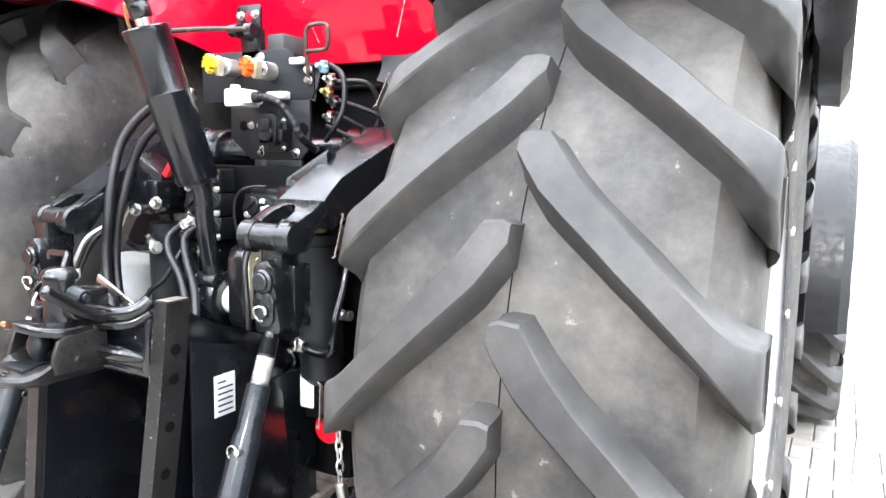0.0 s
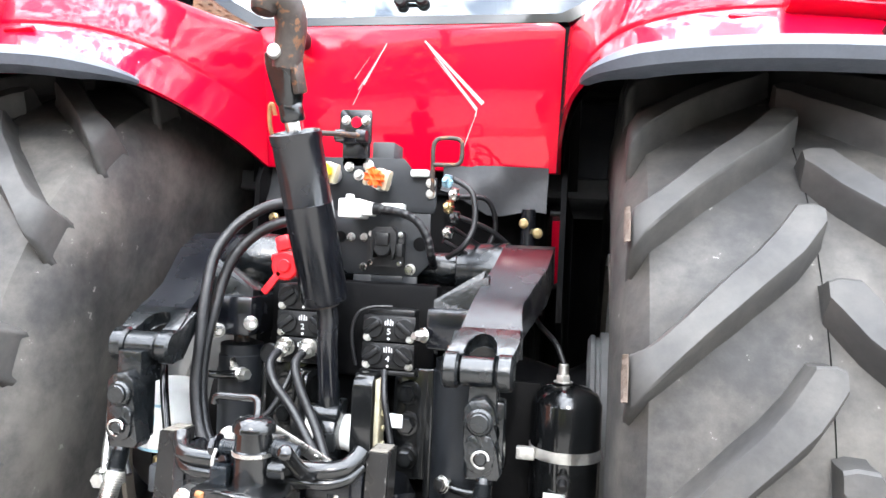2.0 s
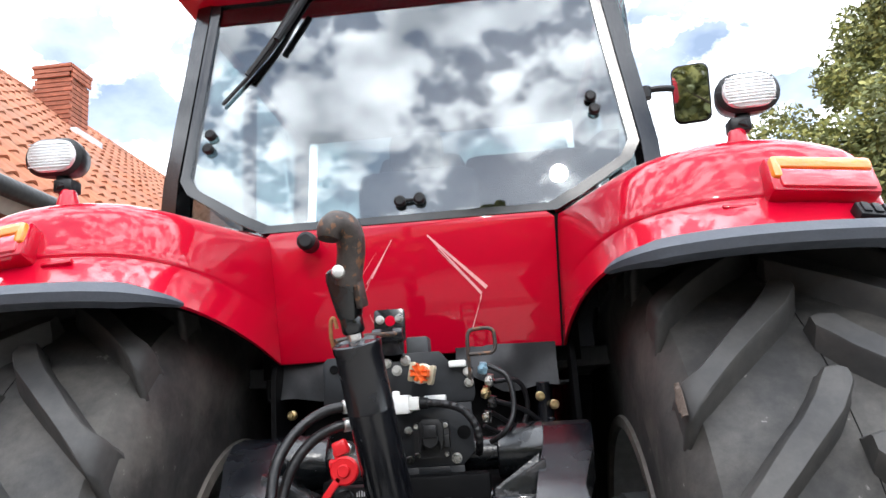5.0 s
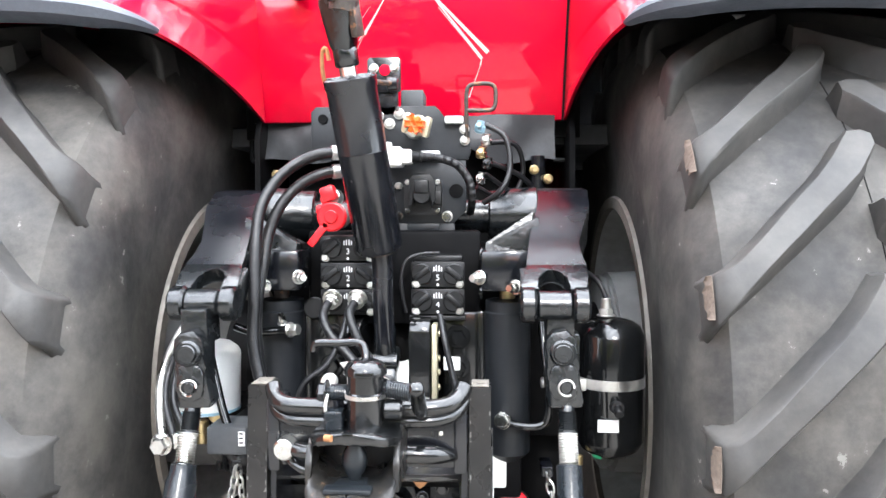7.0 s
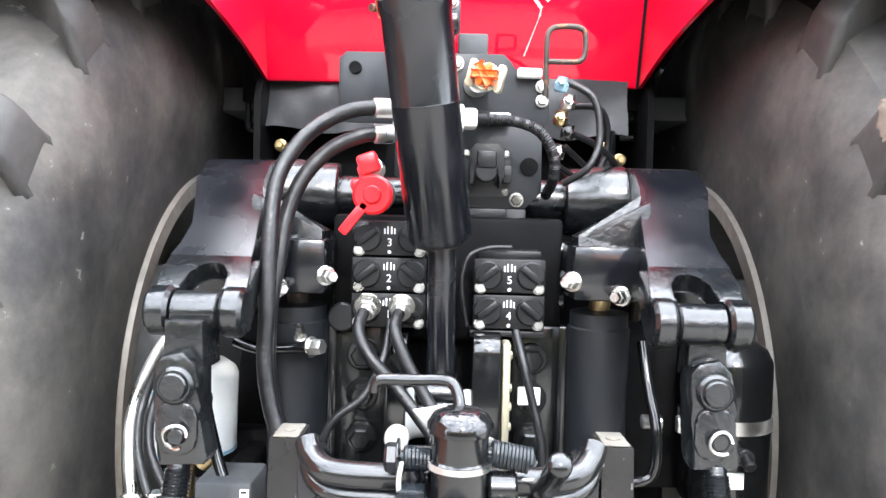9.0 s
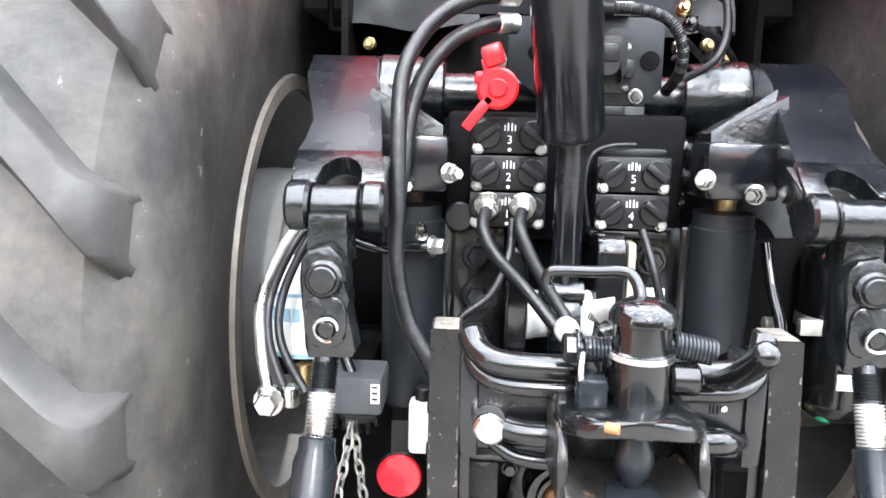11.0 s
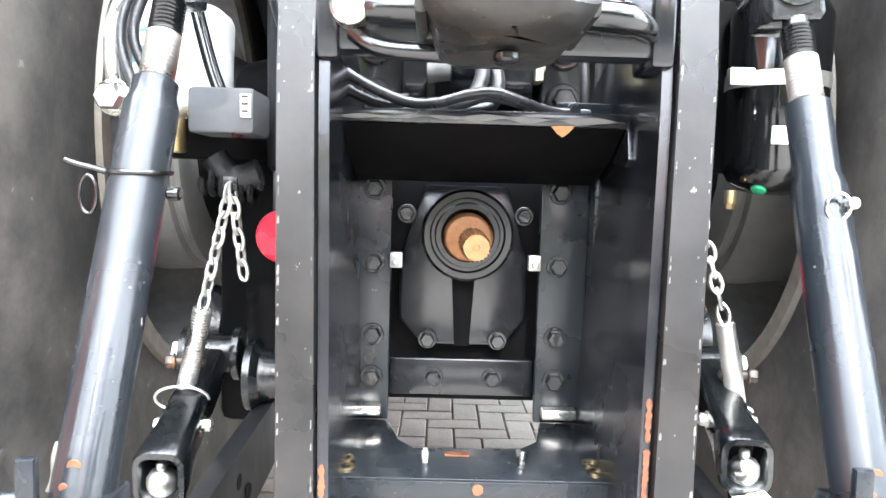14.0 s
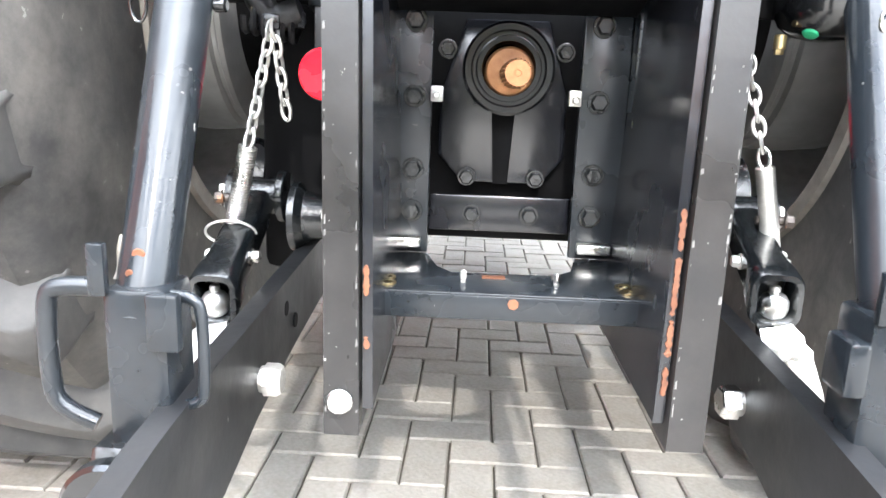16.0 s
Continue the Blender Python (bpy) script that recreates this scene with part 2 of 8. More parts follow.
LEAF = material("foliage", (0.16, 0.175, 0.065), 0.6, 0, 0.5, 1.2, bump=0.0)
LEAF_LIGHT = material("light_foliage", (0.34, 0.33, 0.11), 0.6, 0, 0.5, 1.2, bump=0.0)
SEATCLOTH = material("seat_cloth", (0.02, 0.02, 0.023), 0.9, 0, 0.2, 120, bump=0.0)
BLOCKER = material("dark_sky_blocker", (0.045, 0.05, 0.045), 0.7, 0, 0.2, 2, bump=0.1)
CABTRIM = material("cab_trim", (0.06, 0.063, 0.067), 0.6, 0, 0.15, 60, bump=0.15)


def glass_material():
    m = bpy.data.materials.new("cab_glass")
    m.use_nodes = True
    p = m.node_tree.nodes["Principled BSDF"]
    p.inputs["Base Color"].default_value = (0.30, 0.37, 0.38, 1)
    p.inputs["Roughness"].default_value = 0.01
    p.inputs["Transmission Weight"].default_value = 1.0
    p.inputs["IOR"].default_value = 2.1
    return m


GLASS = glass_material()
MIRROR = material("mirror_glass", (0.85, 0.86, 0.86), 0.02, 1.0, 0.0, 10, bump=0.0, rough_vary=0)


# ---- builders ----
def part(name, bm, mat, parent=None, label="", smooth=True):
    """Links a bmesh as one mesh object under a thing or under a part."""
    me = bpy.data.meshes.new(name)
    bmesh.ops.recalc_face_normals(bm, faces=bm.faces)
    if smooth:
        for f in bm.faces:
            f.smooth = True
        for e in bm.edges:
            if len(e.link_faces) == 2 and e.calc_face_angle(0) > 0.65:
                e.smooth = False
    bm.to_mesh(me)
    bm.free()
    for mm in mat if isinstance(mat, (list, tuple)) else [mat]:
        me.materials.append(mm)
    ob = new(name, me)
    if parent:
        ob.parent = parent
    if label:
        ob["label"] = label
    return ob


def share(name, me, m, parent):
    """One more object on a mesh that is there already."""
    ob = new(name, me)
    ob.matrix_basis = m
    ob.parent = parent
    return ob


def thing(name, label, category, group="", kind=""):
    return tagged(new(name), label, category, group, kind)


def BM():
    return bmesh.new()


def box(bm, x0, x1, y0, y1, z0, z1, bevel=0.004, m=None):
    r = bmesh.ops.create_cube(bm, size=1)
    vs = r["verts"]
    for v in vs:
        v.co = Vector(((x0 + x1) / 2 + v.co.x * (x1 - x0), (y0 + y1) / 2 + v.co.y * (y1 - y0), (z0 + z1) / 2 + v.co.z * (z1 - z0)))
    if m is not None:
        for v in vs:
            v.co = m @ v.co
    if bevel:
        es = list({e for v in vs for e in v.link_edges})
        bmesh.ops.bevel(bm, geom=es, offset=bevel, segments=2, affect="EDGES", profile=0.5)
    return bm


def frame_along(d):
    d = Vector(d).normalized()
    a = Vector((0, 0, 1)) if abs(d.z) < 0.9 else Vector((1, 0, 0))
    u = d.cross(a).normalized()
    return d, u, d.cross(u).normalized()


def rings(bm, loops, close=True):
    """Skins a list of vertex loops; caps both ends."""
    rows = [[bm.verts.new(p) for p in loop] for loop in loops]
    k = len(rows[0])
    for a, b in zip(rows, rows[1:]):
        for i in range(k):
            bm.faces.new((a[i], a[(i + 1) % k], b[(i + 1) % k], b[i]))
    if close:
        bm.faces.new(rows[0][::-1])
        bm.faces.new(rows[-1])
    return bm


def lathe(bm, origin, axis, profile, seg=24, cap=True):
    """Turns (distance along the axis, radius) rows about an axis."""
    o = Vector(origin)
    d, u, w = frame_along(axis)
    loops = [[o + d * s + (u * math.cos(2 * math.pi * i / seg) + w * math.sin(2 * math.pi * i / seg)) * max(r, 1e-4) for i in range(seg)] for s, r in profile]
    return rings(bm, loops, cap)


def cyl(bm, p0, p1, r, seg=20, bevel=0.002, r1=None):
    p0, p1 = Vector(p0), Vector(p1)
    h = (p1 - p0).length
    r1 = r if r1 is None else r1
    b = min(bevel, h / 3, r / 2)
    return lathe(bm, p0, p1 - p0, [(0, r - b), (b, r), (h - b, r1), (h, r1 - b)], seg)


def hexhead(bm, p, d, r=0.011, h=0.009, washer=True):
    p, d = Vector(p), Vector(d).normalized()
    if washer:
        cyl(bm, p, p + d * 0.003, r * 1.28, 16, 0.0008)
    lathe(bm, p + d * 0.003, d, [(0, r), (h * 0.75, r), (h, r * 0.82)], 6)
    return bm


def smooth_path(pts, n=6):
    pts = [Vector(p) for p in pts]
    if len(pts) < 3:
        return pts
    out = []
    for i in range(len(pts) - 1):
        a, b, c, d = pts[max(i - 1, 0)], pts[i], pts[i + 1], pts[min(i + 2, len(pts) - 1)]
        for k in range(n):
            t = k / n
            out.append(0.5 * ((2 * b) + (c - a) * t + (2 * a - 5 * b + 4 * c - d) * t * t + (3 * b - a - 3 * c + d) * t**3))
    return out + [pts[-1]]


def tube(bm, pts, r, seg=12, n=6, smooth=True, closed=False):
    path = smooth_path(pts, n) if smooth else [Vector(p) for p in pts]
    if closed:
        path = path + [path[0]]
    d, u, w = frame_along(path[1] - path[0])
    loops = []
    for i, p in enumerate(path):
        t = (path[min(i + 1, len(path) - 1)] - path[max(i - 1, 0)]).normalized()
        u = (u - t * u.dot(t)).normalized()
        w = t.cross(u)
        rad = r(i / (len(path) - 1)) if callable(r) else r
        loops.append([p + (u * math.cos(2 * math.pi * k / seg) + w * math.sin(2 * math.pi * k / seg)) * rad for k in range(seg)])
    return rings(bm, loops, not closed)


def prism(bm, outline, a, b, axis="x", bevel=0.003):
    """A flat outline, pushed from a to b along an axis; its two coordinates are the remaining axes in order."""
    def at(p, s):
        return Vector((s, p[0], p[1])) if axis == "x" else Vector((p[0], s, p[1])) if axis == "y" else Vector((p[0], p[1], s))
    lo, hi = [bm.verts.new(at(p, a)) for p in outline], [bm.verts.new(at(p, b)) for p in outline]
    k = len(outline)
    fs = [bm.faces.new(lo[::-1]), bm.faces.new(hi)] + [bm.faces.new((lo[i], lo[(i + 1) % k], hi[(i + 1) % k], hi[i])) for i in range(k)]
    if bevel:
        es = list({e for f in fs[:2] for e in f.edges})
        bmesh.ops.bevel(bm, geom=es, offset=bevel, segments=2, affect="EDGES", profile=0.5)
    return bm


def round_rect(cx, cy, w, h, r, n=5):
    out = []
    for qx, qy, a0 in ((1, 1, 0), (-1, 1, 90), (-1, -1, 180), (1, -1, 270)):
        for i in range(n + 1):
            a = radians(a0 + 90 * i / n)
            out.append((cx + qx * (w / 2 - r) + r * math.cos(a), cy + qy * (h / 2 - r) + r * math.sin(a)))
    return out


def coil(bm, p0, p1, radius, wire, turns, seg=6, per=12):
    p0, p1 = Vector(p0), Vector(p1)
    d, u, w = frame_along(p1 - p0)
    n = int(turns * per)
    pts = [p0.lerp(p1, i / n) + (u * math.cos(2 * math.pi * i / per) + w * math.sin(2 * math.pi * i / per)) * radius for i in range(n + 1)]
    return tube(bm, pts, wire, seg, smooth=False)


def text(name, words, m, size, mat, parent, label=""):
    cu = bpy.data.curves.new(name, "FONT")
    cu.body, cu.size, cu.extrude = words, size, 0.0006
    cu.align_x, cu.align_y = "CENTER", "CENTER"
    tmp = new(name, cu)
    me = bpy.data.meshes.new_from_object(tmp.evaluated_get(bpy.context.evaluated_depsgraph_get()))
    bpy.data.objects.remove(tmp)
    me.materials.append(mat)
    ob = new(name, me)
    ob.matrix_basis = m
    ob.parent = parent
    if label:
        ob["label"] = label
    return ob


def loft(bm, rows):
    vs = [[bm.verts.new(p) for p in row] for row in rows]
    for a, b in zip(vs, vs[1:]):
        for i in range(len(a) - 1):
            bm.faces.new((a[i], a[i + 1], b[i + 1], b[i]))
    return bm


def thicken(bm, t):
    bmesh.ops.recalc_face_normals(bm, faces=bm.faces)
    bmesh.ops.solidify(bm, geom=bm.faces[:], thickness=t)
    return bm


# ---- ground ----
bm = BM()
bmesh.ops.create_grid(bm, x_segments=8, y_segments=8, size=400)
ground = tagged(part("ground", bm, GROUND), "sandy ground under the paving, reaching to the horizon", "ground", kind="structure")
ground.location = (0, 0, -0.020)

tractor = thing("tractor", "large red farm tractor with black rear hitch, seen from behind", "tractor")
WX, WY, WZ, WR = 0.87, 0.82, 0.985, 0.99


# ---- rear wheels ----
def tyre_carcass(bm, rt, half, bead_r, bead_half, seg=96):
    prof = [(-bead_half, bead_r), (-bead_half - 0.012, bead_r + 0.03), (-half * 0.98, bead_r + 0.12), (-half * 1.04, bead_r + 0.2), (-half * 1.03, rt - 0.13), (-half * 0.97, rt - 0.06), (-half * 0.86, rt - 0.022), (-half * 0.55, rt - 0.007), (0, rt)]
    prof = prof + [(-s, r) for s, r in prof[-2::-1]]
    return lathe(bm, (0, 0, 0), (1, 0, 0), prof, seg, False)


# a tread bar seen from above: distance from the crown, then its leading and trailing edge in degrees round the tyre
BAR = [(-0.007, -0.3, -2.1), (0.010, 0.0, -3.5), (0.040, -0.15, -5.8), (0.080, -3.3, -7.9), (0.120, -5.9, -9.9), (0.160, -8.0, -12.0), (0.200, -10.2, -14.0), (0.240, -12.5, -16.1), (0.280, -14.6, -18.3), (0.308, -15.8, -19.9), (0.325, -16.1, -21.0)]


def lug_mesh(side, rt, rl, half):
    """One tread bar from the crown to the shoulder; side -1 or 1 along x; its blunt crown end leads."""
    bm = BM()
    loops = []
    k = half / 0.305
    for i, (s, lead, trail) in enumerate(BAR):
        f = max(0.0, s / 0.325)
        top_r, low_r = rl - 0.018 * f**3, rt - 0.02 - 0.055 * f**4
        if i == 0:
            top_r -= 0.003
        if i == len(BAR) - 1:
            top_r -= 0.010
        mid_r = low_r + 0.42 * (top_r - low_r)

        def at(deg, r):
            a = radians(deg * 0.99 / rl)
            return Vector((side * s * k, -r * math.cos(a), r * math.sin(a)))
        loops.append([at(trail - 2.3, low_r), at(trail - 0.75, mid_r), at(trail - 0.12, top_r - 0.005), at(trail + 0.22, top_r), at(lead - 0.22, top_r), at(lead + 0.12, top_r - 0.005), at(lead + 0.6, mid_r), at(lead + 1.8, low_r)])
    # the shoulder end fades out down the sidewall
    last = loops[-1]
    mid = sum(last, Vector()) / len(last)
    for drop, out, pinch in ((0.020, 1.028, 0.02), (0.050, 1.036, 0.04), (0.10, 1.015, 0.08), (0.17, 0.95, 0.15)):
        row = []
        for v in last:
            y, z = v.y + (mid.y - v.y) * pinch, v.z + (mid.z - v.z) * pinch
            r = math.hypot(y, z)
            k = (r - drop) / r
            row.append(Vector((v.x * out, y * k, z * k)))
        loops.append(row)
    rings(bm, loops)
    bmesh.ops.recalc_face_normals(bm, faces=bm.faces)
    me = bpy.data.meshes.new("lug")
    for f in bm.faces:
        f.smooth = True
    for e in bm.edges:
        far = min(abs(v.co.x) for v in e.verts) > half * 0.93
        e.smooth = far or not (len(e.link_faces) == 2 and e.calc_face_angle(0) > 0.55)
    bm.to_mesh(me)
    bm.free()
    me.materials.append(LUG)
    return me


LUGS = 22
def rear_wheel(side, spin):
    # turned a little so that the bars stand where they were parked
    wheel = new("rear_wheel")
    wheel.parent = tractor
    wheel["label"] = "rear wheel with deep-lugged black tyre and silver rim"
    wheel.location = (side * WX, WY, WZ)
    part("tyre", tyre_carcass(BM(), WR - 0.052, 0.305, 0.480, 0.288), RUBBER, wheel, "dusty black tyre carcass")
    bm = BM()
    lathe(bm, (0, 0, 0), (1, 0, 0), [(-0.0012, WR - 0.054), (-0.0010, WR - 0.0512), (0.0010, WR - 0.0512), (0.0012, WR - 0.054)], 96, False)
    part("mould_seam", bm, DARK, wheel)
    bm = BM()
    s = side
    lathe(bm, (0, 0, 0), (s, 0, 0), [(-0.305, 0.475), (-0.305, 0.500), (-0.292, 0.505), (-0.275, 0.478), (-0.20, 0.465), (0.05, 0.455), (0.18, 0.475), (0.245, 0.50), (0.262, 0.54), (0.275, 0.535), (0.275, 0.50), (0.24, 0.485), (0.17, 0.455), (0.05, 0.44), (-0.20, 0.445), (-0.305, 0.475)], 64, False)
    part("rim", bm, [RIMGREY], wheel, "grey steel rim")
    bm = BM()
    lathe(bm, (0, 0, 0), (s, 0, 0), [(0.10, 0.455), (0.115, 0.40), (0.06, 0.26), (0.06, 0.12), (0.045, 0.12), (0.045, 0.26), (0.10, 0.40), (0.085, 0.455)], 48, False)
    part("wheel_disc", bm, RIM, wheel, "silver painted wheel disc")
    bm = BM()
    lathe(bm, (0, 0, 0), (s, 0, 0), [(-0.15, 0.15), (-0.12, 0.17), (0.02, 0.17), (0.06, 0.14), (0.16, 0.12), (0.17, 0.10)], 32)
    part("hub", bm, DARK, wheel)
    for i in range(12):
        a = 2 * math.pi * i / 12
        bm = BM()
        hexhead(bm, (s * 0.282, 0.505 * math.cos(a), 0.505 * math.sin(a)), (s, 0, 0), 0.016, 0.018)
        part("rim_bolt", bm, STEEL, wheel)
    bm = BM()
    lathe(bm, (0, 0, 0), (s, 0, 0), [(0.12, 0.452), (0.19, 0.47), (0.262, 0.50), (0.285, 0.545), (0.296, 0.545), (0.296, 0.50), (0.262, 0.478), (0.18, 0.452)], 64, False)
    part("rim_flange", bm, RIM, wheel, "silver outer rim flange")
    bm = BM()
    lathe(bm, (0, 0, 0), (s, 0, 0), [(-0.292, 0.470), (-0.3085, 0.472), (-0.3085, 0.503), (-0.290, 0.509), (-0.286, 0.503), (-0.301, 0.497), (-0.301, 0.478), (-0.292, 0.470)], 72, False)
    part("inner_flange", bm, FLANGE, wheel, "dull brown-grey inner rim edge")
    inner, outer = lug_mesh(-side, WR - 0.052, WR, 0.272), lug_mesh(side, WR - 0.052, WR, 0.305)
    for i in range(LUGS):
        a = 360 * i / LUGS + spin
        share("lug", inner, pose(0, 0, 0, -a, 0, 0), wheel)
        share("lug", outer, pose(0, 0, 0, -a - 180 / LUGS, 0, 0), wheel)
    return wheel


def worn_end(wheel, side, spin, seed):
    """A pale scraped patch, uneven in outline, on the shoulder end of one inner tread bar."""
    bm = BM()
    n = 14
    rows = []
    for i in range(n + 1):
        deg = spin - 16.2 - 4.4 * i / n
        a = radians(deg)
        w = 0.006 + 0.010 * abs(noise.noise((i * 0.55, seed, 0.3))) + (0.007 if 3 < i < 11 else 0.0)
        if i in (0, n):
            w = 0.002
        row = []
        for s, r in ((0.2985, 0.9625), (0.3035, 0.9625 - w * 0.6), (0.3072, 0.9615 - w * 1.6)):
            row.append(Vector((-side * s, -r * math.cos(a), r * math.sin(a))))
        rows.append(row)
    thicken(loft(bm, rows), 0.0015)
    part("worn_end", bm, SCUFF, wheel, "pale scraped end of a tread bar")


right_wheel = rear_wheel(1, SPIN_R)
rear_wheel(-1, SPIN_L)
for k in (0, 1, 2):
    worn_end(right_wheel, 1, SPIN_R + k * 360 / LUGS, k)


def front_wheel(side):
    wheel = new("front_wheel")
    wheel.parent = tractor
    wheel.location = (side * 1.08, 3.62, 0.73)
    part("tyre", tyre_carcass(BM(), 0.70, 0.26, 0.38, 0.23, 64), RUBBER, wheel)
    bm = BM()
    lathe(bm, (0, 0, 0), (side, 0, 0), [(-0.23, 0.385), (-0.2, 0.35), (0.1, 0.34), (0.23, 0.385), (0.1, 0.32), (0.08, 0.1), (0.06, 0.1), (0.06, 0.32), (-0.23, 0.37)], 40, False)
    part("rim", bm, RIM, wheel)
    inner, outer = lug_mesh(-side, 0.70, 0.745, 0.26), lug_mesh(side, 0.70, 0.745, 0.26)
    for i in range(18):
        share("lug", inner, pose(0, 0, 0, -20 * i, 0, 0), wheel)
        share("lug", outer, pose(0, 0, 0, -20 * i - 10, 0, 0), wheel)


def front_fender(side):
    rows = []
    for k in range(17):
        a = radians(-5 + 170 * k / 16)
        rows.append([Vector((side * x, 3.62 - r * math.cos(a), 0.73 + r * math.sin(a))) for x, r in ((0.80, 0.86), (0.84, 0.89), (1.08, 0.90), (1.32, 0.89), (1.36, 0.85))])
    ff = part("front_fender", thicken(loft(BM(), rows), 0.008), PLASTIC, tractor, "black plastic front fender")
    bm = BM()
    box(bm, min(side * 0.3, side * 0.9), max(side * 0.3, side * 0.9), 3.58, 3.66, 0.9, 0.98, 0.01)
    box(bm, side * 0.84 - 0.03, side * 0.84 + 0.03, 3.58, 3.66, 0.9, 1.60, 0.01)
    part("stay", bm, DARK, ff)


for s in (1, -1):
    front_wheel(s)
    front_fender(s)


# ---- fenders, rear panel, cab ----
FENDER_BASE = [(0.425, 0.74, 1.70), (0.43, 0.56, 1.745), (0.445, 0.38, 1.782), (0.470, 0.24, 1.808), (0.515, 0.145, 1.825), (0.60, 0.105, 1.838), (0.74, 0.092, 1.845), (0.90, 0.095, 1.845), (1.05, 0.11, 1.838), (1.13, 0.16, 1.82), (1.165, 0.28, 1.80), (1.175, 0.50, 1.84), (1.175, 0.85, 1.93), (1.17, 1.25, 1.90)]
FENDER_TOP = [(0.435, 0.70, 2.075), (0.465, 0.62, 2.075), (0.51, 0.52, 2.08), (0.56, 0.43, 2.085), (0.62, 0.36, 2.095), (0.70, 0.31, 2.105), (0.80, 0.285, 2.11), (0.92, 0.285, 2.105), (1.02, 0.30, 2.085), (1.08, 0.34, 2.07), (1.11, 0.44, 2.075), (1.12, 0.60, 2.09), (1.12, 0.90, 2.12), (1.115, 1.25, 2.10)]


def fender(side):
    f = new("fender")
    f.parent = tractor
    f["label"] = "glossy red rear fender with grey plastic edge"
    a, b = smooth_path(FENDER_BASE, 8), smooth_path(FENDER_TOP, 8)
    rows = []
    # the lower face slopes up to a crease, the upper face stands steeper and rounds into the top
    for v, h in ((0, 0), (0.10, 0.14), (0.20, 0.27), (0.30, 0.39), (0.375, 0.465), (0.395, 0.480), (0.415, 0.470), (0.44, 0.475), (0.52, 0.505), (0.62, 0.555), (0.72, 0.61), (0.82, 0.67), (0.90, 0.735), (0.945, 0.79), (0.975, 0.86), (0.993, 0.94), (1.0, 1.0)):
        rows.append([Vector((p.x + (q.x - p.x) * h, p.y + (q.y - p.y) * h, p.z + (q.z - p.z) * v)) for p, q in zip(a, b)])
    for k in (0.25, 0.5, 0.75, 1.0):
        rows.append([Vector((q.x + (min(max(q.x, 0.5), 1.0) - q.x) * k, q.y + (1.25 - q.y) * k, q.z + (2.16 - q.z) * min(1, 1.5 * k))) for q in b])
    for row in rows:
        for p in row:
            p.x *= side
    bm = loft(BM(), rows)
    thicken(bm, -0.008 if side > 0 else 0.008)
    part("shell", bm, RED, f)
    # lining sheet whose near-black colour carries the wheel arch shade
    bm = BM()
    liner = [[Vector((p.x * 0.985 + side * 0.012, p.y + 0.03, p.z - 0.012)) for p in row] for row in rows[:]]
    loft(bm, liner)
    part("liner", bm, DARK, f, "underside of the fender, shade put into its near-black colour")
    # plastic edge along the rear and the outside
    bm = BM()
    lip = a[28:]
    loops = []
    for i, p in enumerate(lip):
        t = (lip[min(i + 1, len(lip) - 1)] - lip[max(i - 1, 0)]).normalized()
        nrm = Vector((t.y, -t.x, 0)).normalized()
        taper = min(1, 0.25 + i / 14)
        o = Vector((p.x * side, p.y, p.z))
        nn = Vector((nrm.x * side, nrm.y, 0))
        prof = [(-0.03, 0.008), (0.008, 0.026), (0.042, 0.018), (0.058, -0.004), (0.048, -0.024), (0.0, -0.032), (-0.03, -0.026)]
        loops.append([o + nn * (d * taper + 0.004) + Vector((0, 0, 1)) * h * taper for d, h in prof])
    rings(bm, loops)
    part("fender_edge", bm, FENDER_LIP, f, "grey plastic fender edge")
    # soft black flap along the outer side
    bm = BM()
    loops = []
    for y, z0 in ((0.42, 1.62), (0.46, 1.565), (0.55, 1.535), (0.80, 1.55), (1.10, 1.58), (1.25, 1.60)):
        loops.append([Vector((side * x, y, z)) for x, z in ((1.205, 1.86), (1.262, 1.83), (1.278, 1.74), (1.277, z0 + 0.03), (1.262, z0), (1.225, z0 + 0.004), (1.215, z0 + 0.03), (1.205, 1.74))])
    rings(bm, loops)
    part("fender_flap", bm, PLASTIC, f, "black rounded plastic fender widener")
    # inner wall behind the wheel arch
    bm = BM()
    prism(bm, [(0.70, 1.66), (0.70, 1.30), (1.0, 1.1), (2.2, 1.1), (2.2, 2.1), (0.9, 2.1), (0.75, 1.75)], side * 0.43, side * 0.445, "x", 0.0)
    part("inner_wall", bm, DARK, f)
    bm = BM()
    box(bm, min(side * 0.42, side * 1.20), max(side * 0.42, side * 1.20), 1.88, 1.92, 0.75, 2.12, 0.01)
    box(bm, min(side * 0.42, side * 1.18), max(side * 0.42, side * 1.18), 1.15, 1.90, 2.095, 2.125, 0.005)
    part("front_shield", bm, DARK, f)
    # tail light, an amber band over a red lens, set into the steeper upper face
    m = pose(side * 0.955, 0.166, 1.985, -25, side * 5, side * 4)
    bm = BM()
    box(bm, -0.118, 0.116, -0.010, 0.05, -0.050, 0.050, 0.012, m)
    part("lamp_bezel", bm, RED, f)
    bm = BM()
    box(bm, -0.110, 0.108, -0.020, 0.03, 0.010, 0.043, 0.009, m)
    box(bm, min(-side * 0.112, -side * 0.090), max(-side * 0.112, -side * 0.090), -0.0205, 0.03, -0.018, 0.040, 0.009, m)
    part("turn_signal", bm, LENS_AMBER, f, "amber turn signal lens")
    bm = BM()
    box(bm, -0.100, 0.104, -0.018, 0.03, -0.043, 0.0095, 0.010, m)
    part("tail_light", bm, LENS_RED, f, "red tail light lens")
    bm = BM()
    m = pose(side * 1.030, 0.128, 1.888, -38, side * 8, side * 8)
    box(bm, -0.040, 0.040, -0.010, 0.02, -0.021, 0.021, 0.006, m)
